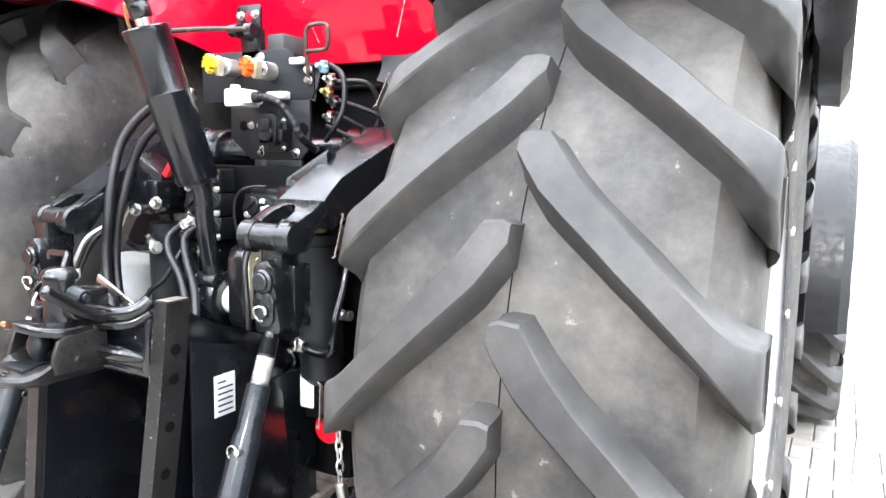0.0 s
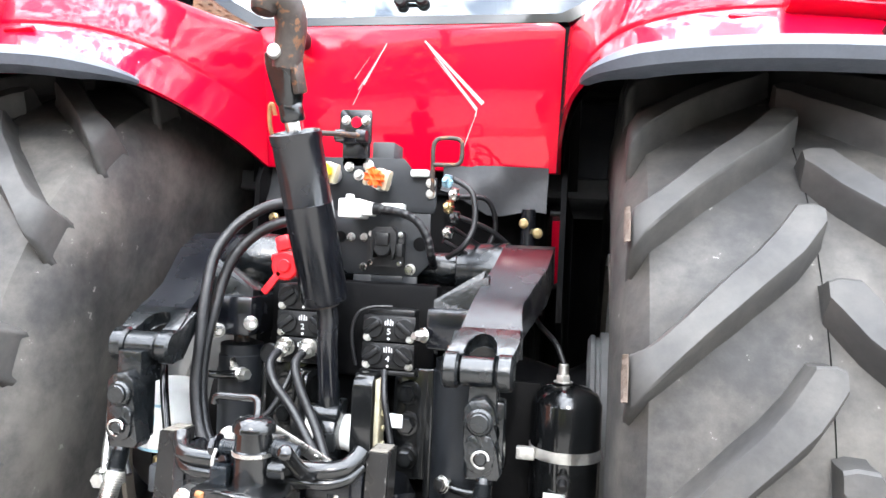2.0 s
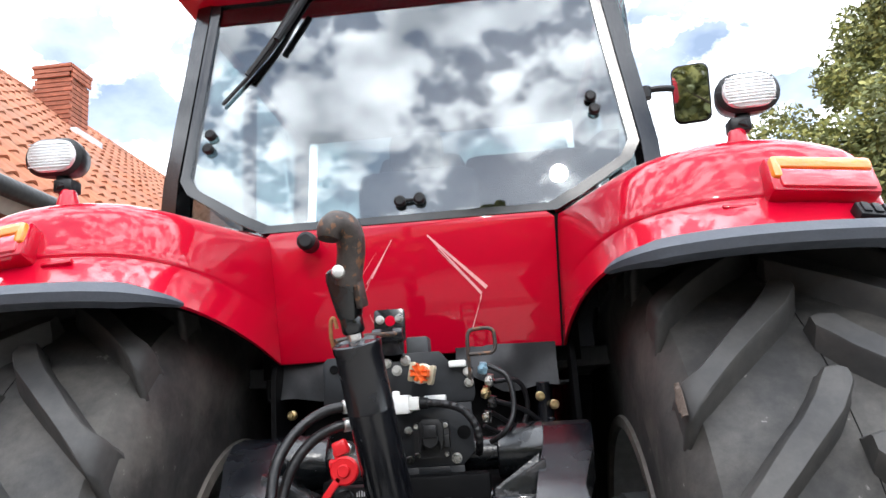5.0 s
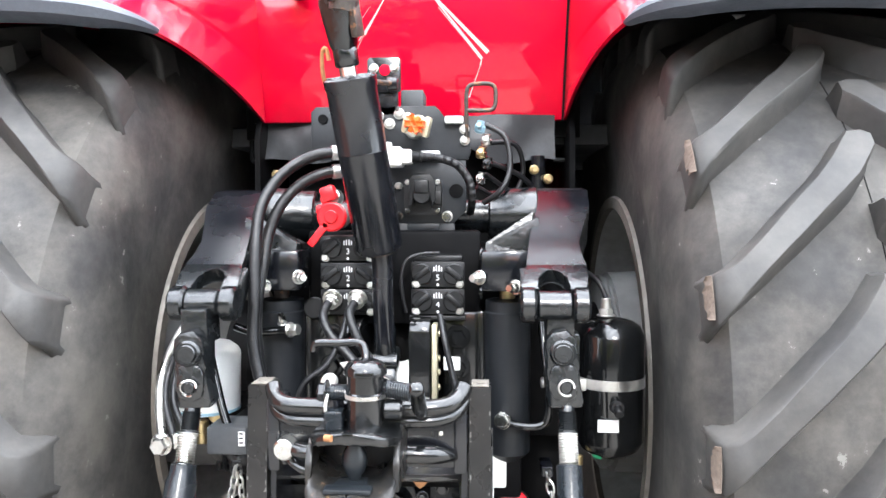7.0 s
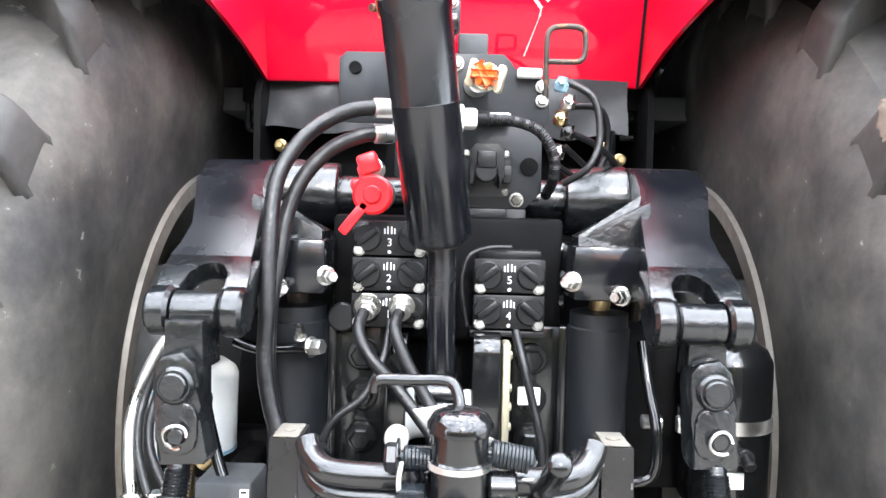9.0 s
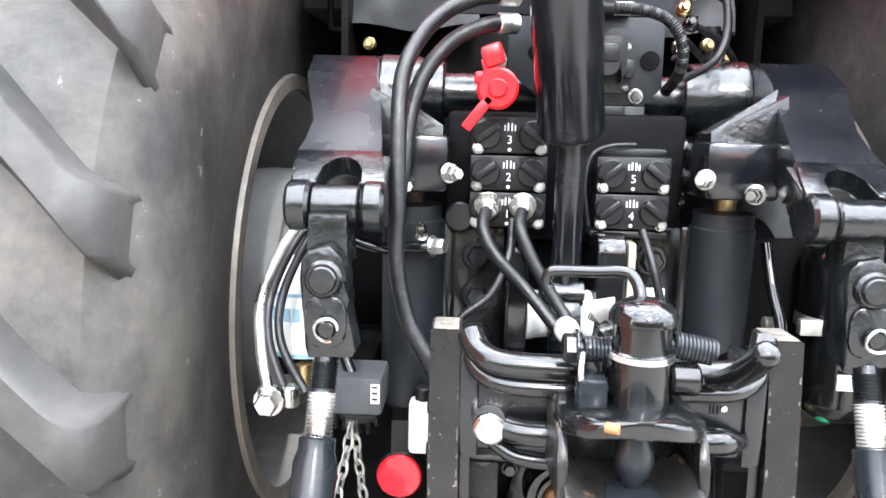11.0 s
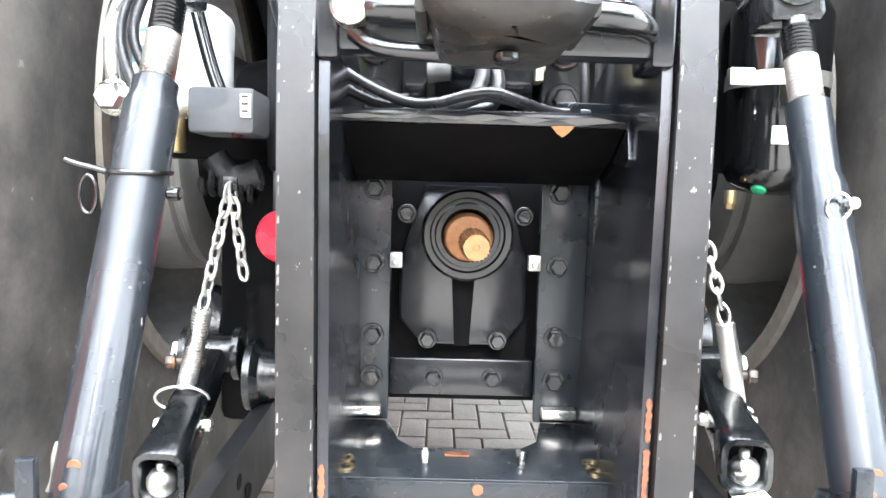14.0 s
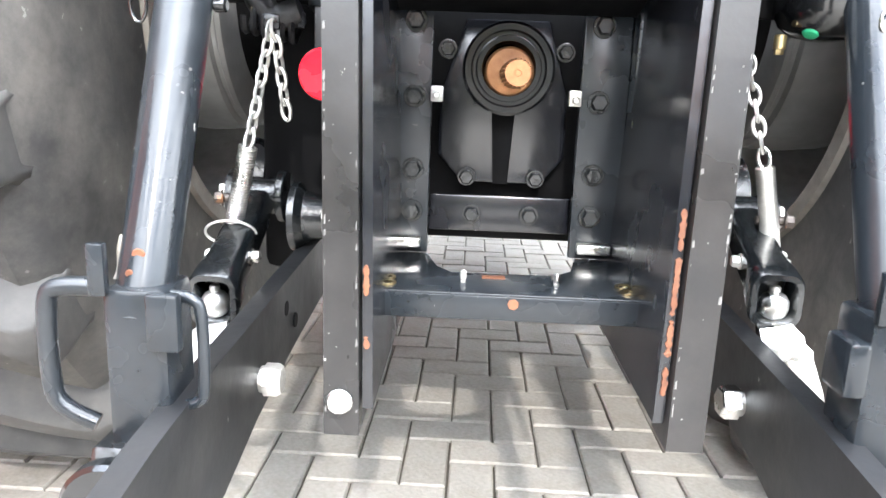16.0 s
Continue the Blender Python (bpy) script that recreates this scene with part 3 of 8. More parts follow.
    part("switch_panel", bm, PLASTIC, f, "black remote switch panel")
    for k in (-1, 0, 1):
        bm = BM()
        box(bm, k * 0.024 - 0.009, k * 0.024 + 0.009, -0.015, -0.006, -0.015, 0.015, 0.003, m)
        part("push_button", bm, PLASTIC, f)
    bm = BM()
    m = pose(side * 0.912, 0.131, 1.887, -42, side * 5, side * 2)
    box(bm, -0.026, 0.026, -0.002, 0.004, -0.017, 0.017, 0.0, m)
    part("sticker", bm, PAPER, f, "small white and yellow sticker")
    bm = BM()
    m = pose(side * 0.775, 0.172, 1.930, -30, side * 4, 0)
    box(bm, -0.038, 0.038, -0.012, 0.012, -0.007, 0.007, 0.006, m)
    part("moulding", bm, RED, f)
    return f


fender(1)
fender(-1)

# rear panel below the window, leaning a little
bm = BM()
prism(bm, [(-0.452, 1.700), (0.417, 1.700), (0.428, 2.075), (0.40, 2.095), (-0.435, 2.095), (-0.463, 2.075)], 0, 0.02, "y", 0.008)
panel = part("rear_panel", bm, RED, tractor, "glossy red rear body panel")
for v in panel.data.vertices:
    v.co.y += 0.745 - (v.co.z - 1.70) * 0.16
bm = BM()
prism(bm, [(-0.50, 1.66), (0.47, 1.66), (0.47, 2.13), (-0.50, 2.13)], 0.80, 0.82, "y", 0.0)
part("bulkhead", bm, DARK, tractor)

GLASS_OUT = [(-0.455, 2.105), (0.425, 2.105), (0.50, 2.145), (0.66, 2.245), (0.69, 2.30), (0.625, 2.98), (-0.665, 2.98), (-0.725, 2.30), (-0.70, 2.255), (-0.53, 2.145)]
cab = new("cab")
cab.parent = tractor
cab["label"] = "tractor cab with black pillars and large glass panes"
def gy(z):
    return 0.70 + (z - 2.1) * GLASS_LEAN
bm = BM()
inner = [(x * 0.985, 2.12 + (z - 2.105) * 0.985) for x, z in GLASS_OUT]
prism(bm, inner, 0, 0.006, "y", 0.0)
pane = part("rear_window", bm, GLASS, cab, "tinted rear window reflecting clouds", smooth=False)
for v in pane.data.vertices:
    v.co.y += gy(v.co.z)
pane.visible_shadow = False
bm = BM()
k = len(GLASS_OUT)
cx, cz = -0.02, 2.55
def grow(p, g):
    d = Vector((p[0] - cx, p[1] - cz))
    return d.normalized() * g
loops = []
for i in range(k + 1):
    x, z = GLASS_OUT[i % k]
    d = grow((x, z), 1)
    w0, w1 = (-0.022, 0.012)
    y = gy(z)
    loops.append([Vector((x + d.x * w0, y - 0.012, z + d.y * w0)), Vector((x + d.x * w1, y - 0.014, z + d.y * w1)), Vector((x + d.x * w1, y + 0.03, z + d.y * w1)), Vector((x + d.x * w0, y + 0.03, z + d.y * w0))])
rings(bm, loops, False)
part("window_frame", bm, GLOSS, cab, "black rubber window surround")
for s in (1, -1):
    bm = BM()
    x0, x1 = (0.705, 0.635) if s > 0 else (-0.74, -0.675)
    loops = []
    for z, x in ((2.06, x0), (2.3, x0), (3.0, x1)):
        y = gy(z)
        loops.append([Vector((x, y - 0.02, z)), Vector((x + s * 0.055, y - 0.005, z)), Vector((x + s * 0.055, y + 0.09, z)), Vector((x, y + 0.09, z))])
    rings(bm, loops)
    part("rear_pillar", bm, GLOSS, cab, "gloss black cab pillar")
    bm = BM()
    cyl(bm, (s * 0.80, 2.15, 1.6), (s * 0.70, 2.05, 3.0), 0.04, 12)
    part("front_pillar", bm, GLOSS, cab)
    bm = BM()
    prism(bm, [(0.80, 2.12), (2.12, 1.75), (2.06, 2.98), (0.86, 2.98)], s * 0.735, s * 0.741, "x", 0.0)
    g = part("side_window", bm, GLASS, cab, smooth=False)
    g.visible_shadow = False
    bm = BM()
    cyl(bm, (s * 0.745, 1.35, 1.9), (s * 0.72, 1.32, 2.98), 0.03, 12)
    part("middle_pillar", bm, GLOSS, cab)
bm = BM()
prism(bm, [(-0.70, 1.7), (0.70, 1.7), (0.64, 2.98), (-0.64, 2.98)], 2.12, 2.126, "y", 0.0)
g = part("windscreen", bm, GLASS, cab, smooth=False)
g.visible_shadow = False
bm = BM()
box(bm, -0.80, 0.78, gy(3.0) - 0.12, 2.25, 2.97, 3.16, 0.05)
part("roof", bm, RED, cab, "red cab roof")
bm = BM()
box(bm, -0.70, 0.68, gy(2.95) + 0.03, 2.1, 2.915, 2.968, 0.01)
part("headliner", bm, SEATCLOTH, cab, "dark headliner")
bm = BM()
box(bm, -0.74, 0.72, 0.83, 2.15, 1.64, 1.70, 0.01)
part("cab_floor", bm, CABTRIM, cab)
bm = BM()
box(bm, -0.27, 0.23, 1.15, 1.62, 1.95, 2.09, 0.05)
part("seat_cushion", bm, SEATCLOTH, cab)
bm = BM()
box(bm, -0.24, 0.20, 1.06, 1.18, 2.08, 2.40, 0.055)
box(bm, -0.12, 0.08, 1.08, 1.16, 2.385, 2.54, 0.035)
part("seat_back", bm, SEATCLOTH, cab, "dark grey driver's seat back")
bm = BM()
box(bm, 0.28, 0.46, 1.1, 1.75, 1.95, 2.22, 0.05)
part("armrest_console", bm, CABTRIM, cab)
bm = BM()
lathe(bm, (-0.02, 1.86, 2.36), (0, -0.5, 0.85), [(-0.012, 0.20), (0.0, 0.215), (0.012, 0.20), (0.0, 0.185), (-0.012, 0.20)], 28, False)
part("steering_wheel", bm, PLASTIC, cab)
bm = BM()
cyl(bm, (-0.02, 2.0, 1.7), (-0.02, 1.87, 2.35), 0.05)
part("steering_column", bm, PLASTIC, cab)
# added dark blocks that keep bright sky from showing through the windscreen
bm = BM()
box(bm, -0.66, -0.28, 1.86, 2.10, 1.70, 2.42, 0.05)
box(bm, -0.28, 0.13, 1.80, 2.10, 1.70, 2.72, 0.06)
box(bm, 0.13, 0.69, 1.72, 2.10, 1.70, 2.66, 0.05)
part("windscreen_block", bm, SEATCLOTH, cab, "dark stepped blocks added to hide the bright windscreen")

# hood ahead of the cab, black chassis below
bm = BM()
box(bm, -0.42, 0.42, 2.25, 4.3, 1.25, 2.02, 0.12)
part("hood", bm, RED, tractor, "red engine hood")
bm = BM()
box(bm, -0.30, 0.30, 1.4, 4.2, 0.62, 1.2, 0.05)
part("chassis", bm, DARK, tractor)
for s in (1, -1):
    bm = BM()
    box(bm, min(s * 0.32, s * 0.80), max(s * 0.32, s * 0.80), 1.95, 2.75, 0.42, 1.35, 0.06)
    part("fuel_tank", bm, DARK, tractor)
bm = BM()
cyl(bm, (-0.75, WY, WZ), (0.75, WY, WZ), 0.15, 32)
part("rear_axle", bm, DARK, tractor, "black rear axle housing")

# ---- gearbox, hydraulics and brackets on the tractor ----
def sub(name, label="", parent=None):
    ob = new(name)
    ob.parent = parent or tractor
    if label:
        ob["label"] = label
    return ob


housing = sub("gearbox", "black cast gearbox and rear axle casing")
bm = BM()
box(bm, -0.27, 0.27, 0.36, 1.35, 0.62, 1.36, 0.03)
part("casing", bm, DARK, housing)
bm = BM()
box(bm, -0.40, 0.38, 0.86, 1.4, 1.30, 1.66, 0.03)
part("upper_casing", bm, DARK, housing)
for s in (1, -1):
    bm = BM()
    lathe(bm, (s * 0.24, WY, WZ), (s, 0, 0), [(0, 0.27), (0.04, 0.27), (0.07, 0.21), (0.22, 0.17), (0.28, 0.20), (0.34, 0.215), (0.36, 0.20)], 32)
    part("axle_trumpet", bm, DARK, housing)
    # flange plates that carry the top link bracket, with bolts
    bm = BM()
    x0, x1 = (0.105, 0.188) if s > 0 else (-0.197, -0.095)
    box(bm, x0, x1, 0.285, 0.36, 0.98, 1.222, 0.006)
    part("flange", bm, GLOSS, housing)
    bm = BM()
    box(bm, s * 0.19 - 0.008, s * 0.19 + 0.008, 0.265, 0.36, 0.95, 1.225, 0.004)
    part("web", bm, GLOSS, housing)
    for z in (1.167, 1.100, 1.028, 0.94):
        bm = BM()
        cyl(bm, (s * 0.140, 0.285, z), (s * 0.140, 0.276, z), 0.027, 20)
        hexhead(bm, (s * 0.140, 0.277, z), (0, -1, 0), 0.019, 0.014)
        part("bolt", bm, GLOSS, housing)
for s in (1, -1):
    bm = BM()
    box(bm, min(s * 0.265, s * 0.42), max(s * 0.265, s * 0.42), 0.44, 0.54, 0.47, 0.95, 0.02)
    part("axle_bracket", bm, DARK, housing)
# top link bracket: two cheeks and the grey roller pin
for x0, x1, y0, zc in ((-0.095, -0.063, 0.20, 1.110), (0.040, 0.084, 0.193, 1.115)):
    bm = BM()
    prism(bm, round_rect(y0 + 0.08, zc, 0.16, 0.20, 0.028), x0, x1, "x", 0.004)
    part("cheek", bm, GLOSS, housing)
bm = BM()
lathe(bm, (-0.062, 0.232, 1.083), (1, 0, 0), [(0, 0.040), (0.006, 0.041), (0.014, 0.038), (0.050, 0.034), (0.087, 0.038), (0.095, 0.041), (0.101, 0.040)], 28)
part("roller_pin", bm, WHITE, housing, "light grey roller pin")
bm = BM()
box(bm, 0.087, 0.099, 0.200, 0.242, 1.045, 1.205, 0.003)
for z in (1.068, 1.10, 1.13, 1.182):
    cyl(bm, (0.099, 0.226, z), (0.104, 0.226, z), 0.007, 12)
part("strip", bm, CREAM, housing, "cream zinc-plated strip with rivets")
bm = BM()
box(bm, 0.112, 0.147, 0.205, 0.211, 1.108, 1.136, 0.002)
part("tag", bm, PAPER, housing, "white paper tag")
bm = BM()
tube(bm, [(0.105, 0.20, 1.225), (0.116, 0.17, 1.18), (0.128, 0.16, 1.13), (0.142, 0.15, 1.07), (0.147, 0.15, 1.0), (0.147, 0.17, 0.95)], 0.0065)
part("grey_cable", bm, HOSE, housing)
bm = BM()
tube(bm, [(-0.090, 0.21, 1.235), (-0.096, 0.17, 1.185), (-0.122, 0.15, 1.13), (-0.165, 0.14, 1.095), (-0.182, 0.14, 1.05), (-0.182, 0.16, 0.98)], 0.006)
part("thin_cable", bm, HOSE, housing)

# the tall bracket plate with sockets
bracket = sub("socket_bracket", "black sheet-metal bracket carrying sockets and couplings")
bm = BM()
prism(bm, [(-0.200, 1.560), (0.160, 1.560), (0.166, 1.575), (0.164, 1.640), (0.112, 1.648), (0.096, 1.672), (0.085, 1.682), (-0.188, 1.682), (-0.200, 1.670)], 0.352, 0.360, "y", 0.0015)
part("upper_plate", bm, PLATE, bracket)
bm = BM()
prism(bm, [(-0.10, 1.558), (0.155, 1.558), (0.156, 1.445), (0.128, 1.416), (-0.035, 1.416), (-0.10, 1.47)], 0.350, 0.359, "y", 0.0015)
part("lower_plate", bm, PLATE, bracket)
for x0, x1, z0, z1 in ((-0.02, 0.022, 1.30, 1.415), (0.096, 0.130, 1.30, 1.415), (0.022, 0.096, 1.392, 1.415), (0.022, 0.096, 1.30, 1.338)):
    bm = BM()
    box(bm, x0, x1, 0.348, 0.357, z0, z1, 0.0015)
    part("strut_plate", bm, PLATE, bracket)
# holes are not cut: near-black discs paint the shade inside them
for hx, hz, hr in ((0.134, 1.489, 0.016), (-0.172, 1.654, 0.011), (-0.055, 1.499, 0.013)):
    bm = BM()
    cyl(bm, (hx, 0.3475, hz), (hx, 0.3515, hz), hr, 20, 0.0005)
    part("hole", bm, DARK, bracket, "dark disc for the shade in a hole")
# seven-pin socket with its flap
bm = BM()
prism(bm, round_rect(0.058, 1.476, 0.086, 0.082, 0.008), 0.330, 0.348, "y", 0.003)
part("socket_base", bm, PLASTIC, bracket)
bm = BM()
prism(bm, [(0.030, 1.455), (0.030, 1.512), (0.040, 1.524), (0.078, 1.524), (0.088, 1.512), (0.088, 1.470), (0.080, 1.450), (0.075, 1.505), (0.041, 1.505), (0.038, 1.455)], 0.306, 0.330, "y", 0.002)
part("socket_frame", bm, PLASTIC, bracket)
bm = BM()
cyl(bm, (0.058, 0.332, 1.478), (0.058, 0.300, 1.478), 0.020, 20, 0.003)
box(bm, 0.042, 0.074, 0.296, 0.312, 1.482, 1.512, 0.004)
part("socket_flap", bm, PLASTIC, bracket, "black socket flap, shut")
bm = BM()
box(bm, 0.086, 0.102, 0.312, 0.332, 1.458, 1.488, 0.003)
part("latch", bm, PLASTIC, bracket)
for x, z, r, mt in ((0.024, 1.508, 0.005, STEEL), (0.092, 1.508, 0.005, STEEL), (0.024, 1.443, 0.005, STEEL), (0.092, 1.443, 0.005, STEEL), (0.002, 1.499, 0.008, STEEL), (0.113, 1.431, 0.010, STEEL), (0.003, 1.432, 0.008, STEEL), (-0.030, 1.499, 0.008, STEEL), (0.004, 1.664, 0.010, STEEL), (-0.018, 1.642, 0.010, STEEL), (0.152, 1.628, 0.009, STEEL), (0.153, 1.603, 0.009, STEEL), (-0.042, 1.660, 0.009, STEEL)):
    bm = BM()
    hexhead(bm, (x, 0.350 if z > 1.52 or x > 0.105 or x < 0.02 else 0.330, z), (0, -1, 0), r, r * 0.9)
    part("bolt", bm, mt, bracket)
# white data connector and its ribbed cable
bm = BM()
box(bm, -0.035, 0.018, 0.262, 0.330, 1.540, 1.582, 0.005)
box(bm, 0.014, 0.040, 0.270, 0.318, 1.546, 1.577, 0.006)
box(bm, -0.020, -0.005, 0.268, 0.290, 1.580, 1.592, 0.003)
part("connector", bm, WHITE, bracket, "white plastic connector")
bm = BM()
cyl(bm, (0.038, 0.288, 1.562), (0.060, 0.284, 1.561), 0.013, 16)
part("connector_nut", bm, PLASTIC, bracket)
bm = BM()
tube(bm, [(0.058, 0.284, 1.561), (0.100, 0.268, 1.556), (0.140, 0.265, 1.540), (0.165, 0.275, 1.505), (0.170, 0.30, 1.468), (0.165, 0.36, 1.44)], lambda s: 0.0088 + 0.0008 * math.sin(s * 420), 12, 24)
part("ribbed_cable", bm, HOSE, bracket)
bm = BM()
box(bm, 0.045, 0.098, 0.320, 0.350, 1.560, 1.578, 0.004)
part("connector_flap", bm, WHITE, bracket)
# two quick couplings with coloured dust caps
for x, z, mt, nm in ((-0.069, 1.640, YELLOW, "yellow plastic dust cap"), (0.050, 1.628, ORANGE, "orange plastic dust cap")):
    bm = BM()
    cyl(bm, (x - 0.012, 0.350, z), (x - 0.006, 0.300, z), 0.022, 20)
    cyl(bm, (x - 0.008, 0.302, z), (x - 0.004, 0.278, z), 0.017, 20)
    part("coupling", bm, STEEL, bracket)
    m = pose(x + 0.002, 0.270, z, 0, 14, -14)
    bm = BM()
    lathe(bm, m @ Vector((0, 0.012, 0)), m.to_3x3() @ Vector((0, -1, 0)), [(0, 0.019), (0.003, 0.0225), (0.008, 0.0225), (0.010, 0.0195), (0.015, 0.0185)], 22)
    part("collar", bm, CREAM, bracket, "cream zinc coupling collar")
    for sx in (-1, 1):
        bm = BM()
        prism(bm, round_rect(sx * 0.024, 0, 0.012, 0.044, 0.004), -0.010, 0.006, "y", 0.002)
        for v in bm.verts:
            v.co = m @ v.co
        part("ear", bm, CREAM, bracket)
    bm = BM()
    cyl(bm, m @ Vector((0, -0.004, 0)), m @ Vector((0, -0.016, 0)), 0.0165, 20, 0.004)
    for q in range(3):
        mm = m @ pose(0, -0.017, 0, 0, 60 * q + 20, 0)
        box(bm, -0.0055, 0.0055, -0.005, 0.004, -0.020, 0.020, 0.003, mm)
    part("dust_cap", bm, mt, bracket, nm)
bm = BM()
box(bm, 0.108, 0.150, 0.330, 0.350, 1.640, 1.656, 0.004)
part("clip", bm, WHITE, bracket)
# cross bracket on the top, with its two pins and a linkage rod
bm = BM()
prism(bm, round_rect(-0.030, 1.752, 0.076, 0.078, 0.008), 0.345, 0.352, "y", 0.001)
box(bm, -0.062, 0.0, 0.352, 0.372, 1.66, 1.735, 0.003)
part("top_tab", bm, BLACK, bracket)
bm = BM()
cyl(bm, (-0.028, 0.343, 1.762), (-0.028, 0.346, 1.762), 0.013, 20, 0.0005)
part("tab_hole", bm, RED, bracket, "hole through which the red panel shows")
for x in (-0.053, -0.006):
    bm = BM()
    hexhead(bm, (x, 0.345, 1.766), (0, -1, 0), 0.0085, 0.008)
    part("bolt", bm, STEEL, bracket)
for x in (-0.058, -0.008):
    bm = BM()
    cyl(bm, (x - 0.012, 0.325, 1.728), (x + 0.012, 0.325, 1.728), 0.015, 18)
    box(bm, x - 0.010, x + 0.010, 0.325, 0.350, 1.715, 1.741, 0.003)
    part("hinge", bm, BLACK, bracket)
bm = BM()
tube(bm, [(-0.005, 0.322, 1.728), (-0.06, 0.26, 1.722), (-0.10, 0.20, 1.712), (-0.125, 0.17, 1.705)], 0.006)
part("linkage_rod", bm, WORN, bracket)
bm = BM()
box(bm, 0.005, 0.058, 0.37, 0.45, 1.675, 1.722, 0.004)
part("grey_block", bm, CABTRIM, bracket)
# bent wire handle
bm = BM()
tube(bm, [(0.157, 0.345, 1.600), (0.157, 0.338, 1.66), (0.157, 0.335, 1.705), (0.163, 0.335, 1.722), (0.178, 0.335, 1.727), (0.206, 0.335, 1.727), (0.219, 0.335, 1.721), (0.222, 0.335, 1.708), (0.222, 0.335, 1.685), (0.217, 0.335, 1.672), (0.203, 0.335, 1.668), (0.160, 0.335, 1.668)], 0.0048, 10, 4)
part("wire_handle", bm, WORN, bracket, "bent dark wire handle")
# couplings and hoses at the bracket's edge
for x, y, z, mt in ((0.185, 0.365, 1.635, BLUE), (0.200, 0.375, 1.606, STEEL), (0.188, 0.38, 1.578, BRASS), (0.202, 0.385, 1.555, CAST), (0.186, 0.39, 1.52, STEEL)):
    bm = BM()
    lathe(bm, (x, y, z - 0.014), (0.2, -0.2, 1), [(0, 0.008), (0.004, 0.012), (0.016, 0.013), (0.02, 0.009), (0.028, 0.009)], 10)
    hexhead(bm, (x, y - 0.012, z), (0, -1, 0.1), 0.007, 0.012)
    part("fitting", bm, mt, bracket)
for pts, r in (([(0.20, 0.37, 1.64), (0.245, 0.36, 1.61), (0.255, 0.35, 1.54), (0.235, 0.34, 1.49), (0.195, 0.36, 1.462)], 0.0065), ([(0.20, 0.38, 1.60), (0.27, 0.42, 1.60), (0.29, 0.45, 1.54), (0.27, 0.45, 1.48)], 0.006), ([(0.20, 0.39, 1.56), (0.28, 0.44, 1.53), (0.34, 0.5, 1.48), (0.40, 0.55, 1.45)], 0.006), ([(0.20, 0.39, 1.53), (0.26, 0.44, 1.49), (0.33, 0.5, 1.45), (0.38, 0.55, 1.40)], 0.0055), ([(0.18, 0.38, 1.50), (0.24, 0.42, 1.47), (0.30, 0.48, 1.47)], 0.0055)):
    bm = BM()
    tube(bm, pts, r)
    part("hose", bm, HOSE, bracket)

# rubber curtain below the red panel with its end loops
curtain = sub("curtain", "black rubber curtain below the red panel")
for x0, x1, z0, z1, yy in ((-0.445, -0.15, 1.592, 1.592, 0.775), (0.10, 0.392, 1.640, 1.585, 0.740)):
    bm = BM()
    n = 18
    rows = []
    for k in range(5):
        row = []
        for i in range(n + 1):
            u = i / n
            low = z0 + (z1 - z0) * min(1, u * 2.2) + 0.006 * math.sin(u * 9)
            z = 1.715 + (low - 1.715) * k / 4
            row.append(Vector((x0 + (x1 - x0) * u, yy + 0.010 * math.sin(u * 7 + k) - 0.012 * k / 4 + 0.008 * noise.noise((i * 0.4, k * 0.8, 3)), z)))
        rows.append(row)
    thicken(loft(bm, rows), 0.006)
    part("flap", bm, CURTAIN, curtain)
for s, x in ((-1, -0.455), (1, 0.398)):
    bm = BM()
    tube(bm, [(x, 0.83, 1.672), (x + s * 0.036, 0.83, 1.672), (x + s * 0.040, 0.83, 1.645), (x + s * 0.040, 0.83, 1.612), (x + s * 0.034, 0.83, 1.598), (x, 0.83, 1.598)], 0.0075, 8, 3)
    part("end_loop", bm, PLASTIC, curtain)
for x, z in ((0.335, 1.560), (0.372, 1.535), (-0.385, 1.55)):
    bm = BM()
    cyl(bm, (x, 0.72, z), (x, 0.70, z), 0.014, 14)
    hexhead(bm, (x, 0.70, z), (0, -1, 0), 0.009, 0.01)
    part("fitting", bm, BRASS, curtain)
bm = BM()
cyl(bm, (0.36, 0.70, 1.30), (0.36, 0.70, 1.50), 0.012)
cyl(bm, (0.345, 0.72, 1.44), (0.345, 0.72, 1.60), 0.02)
box(bm, 0.33, 0.40, 0.69, 0.75, 1.36, 1.40, 0.006)
part("latch_rod", bm, BLACK, curtain)
bm = BM()
cyl(bm, (0.376, 0.66, 1.34), (0.376, 0.66, 1.46), 0.007)
part("bright_rod", bm, STEEL, curtain)

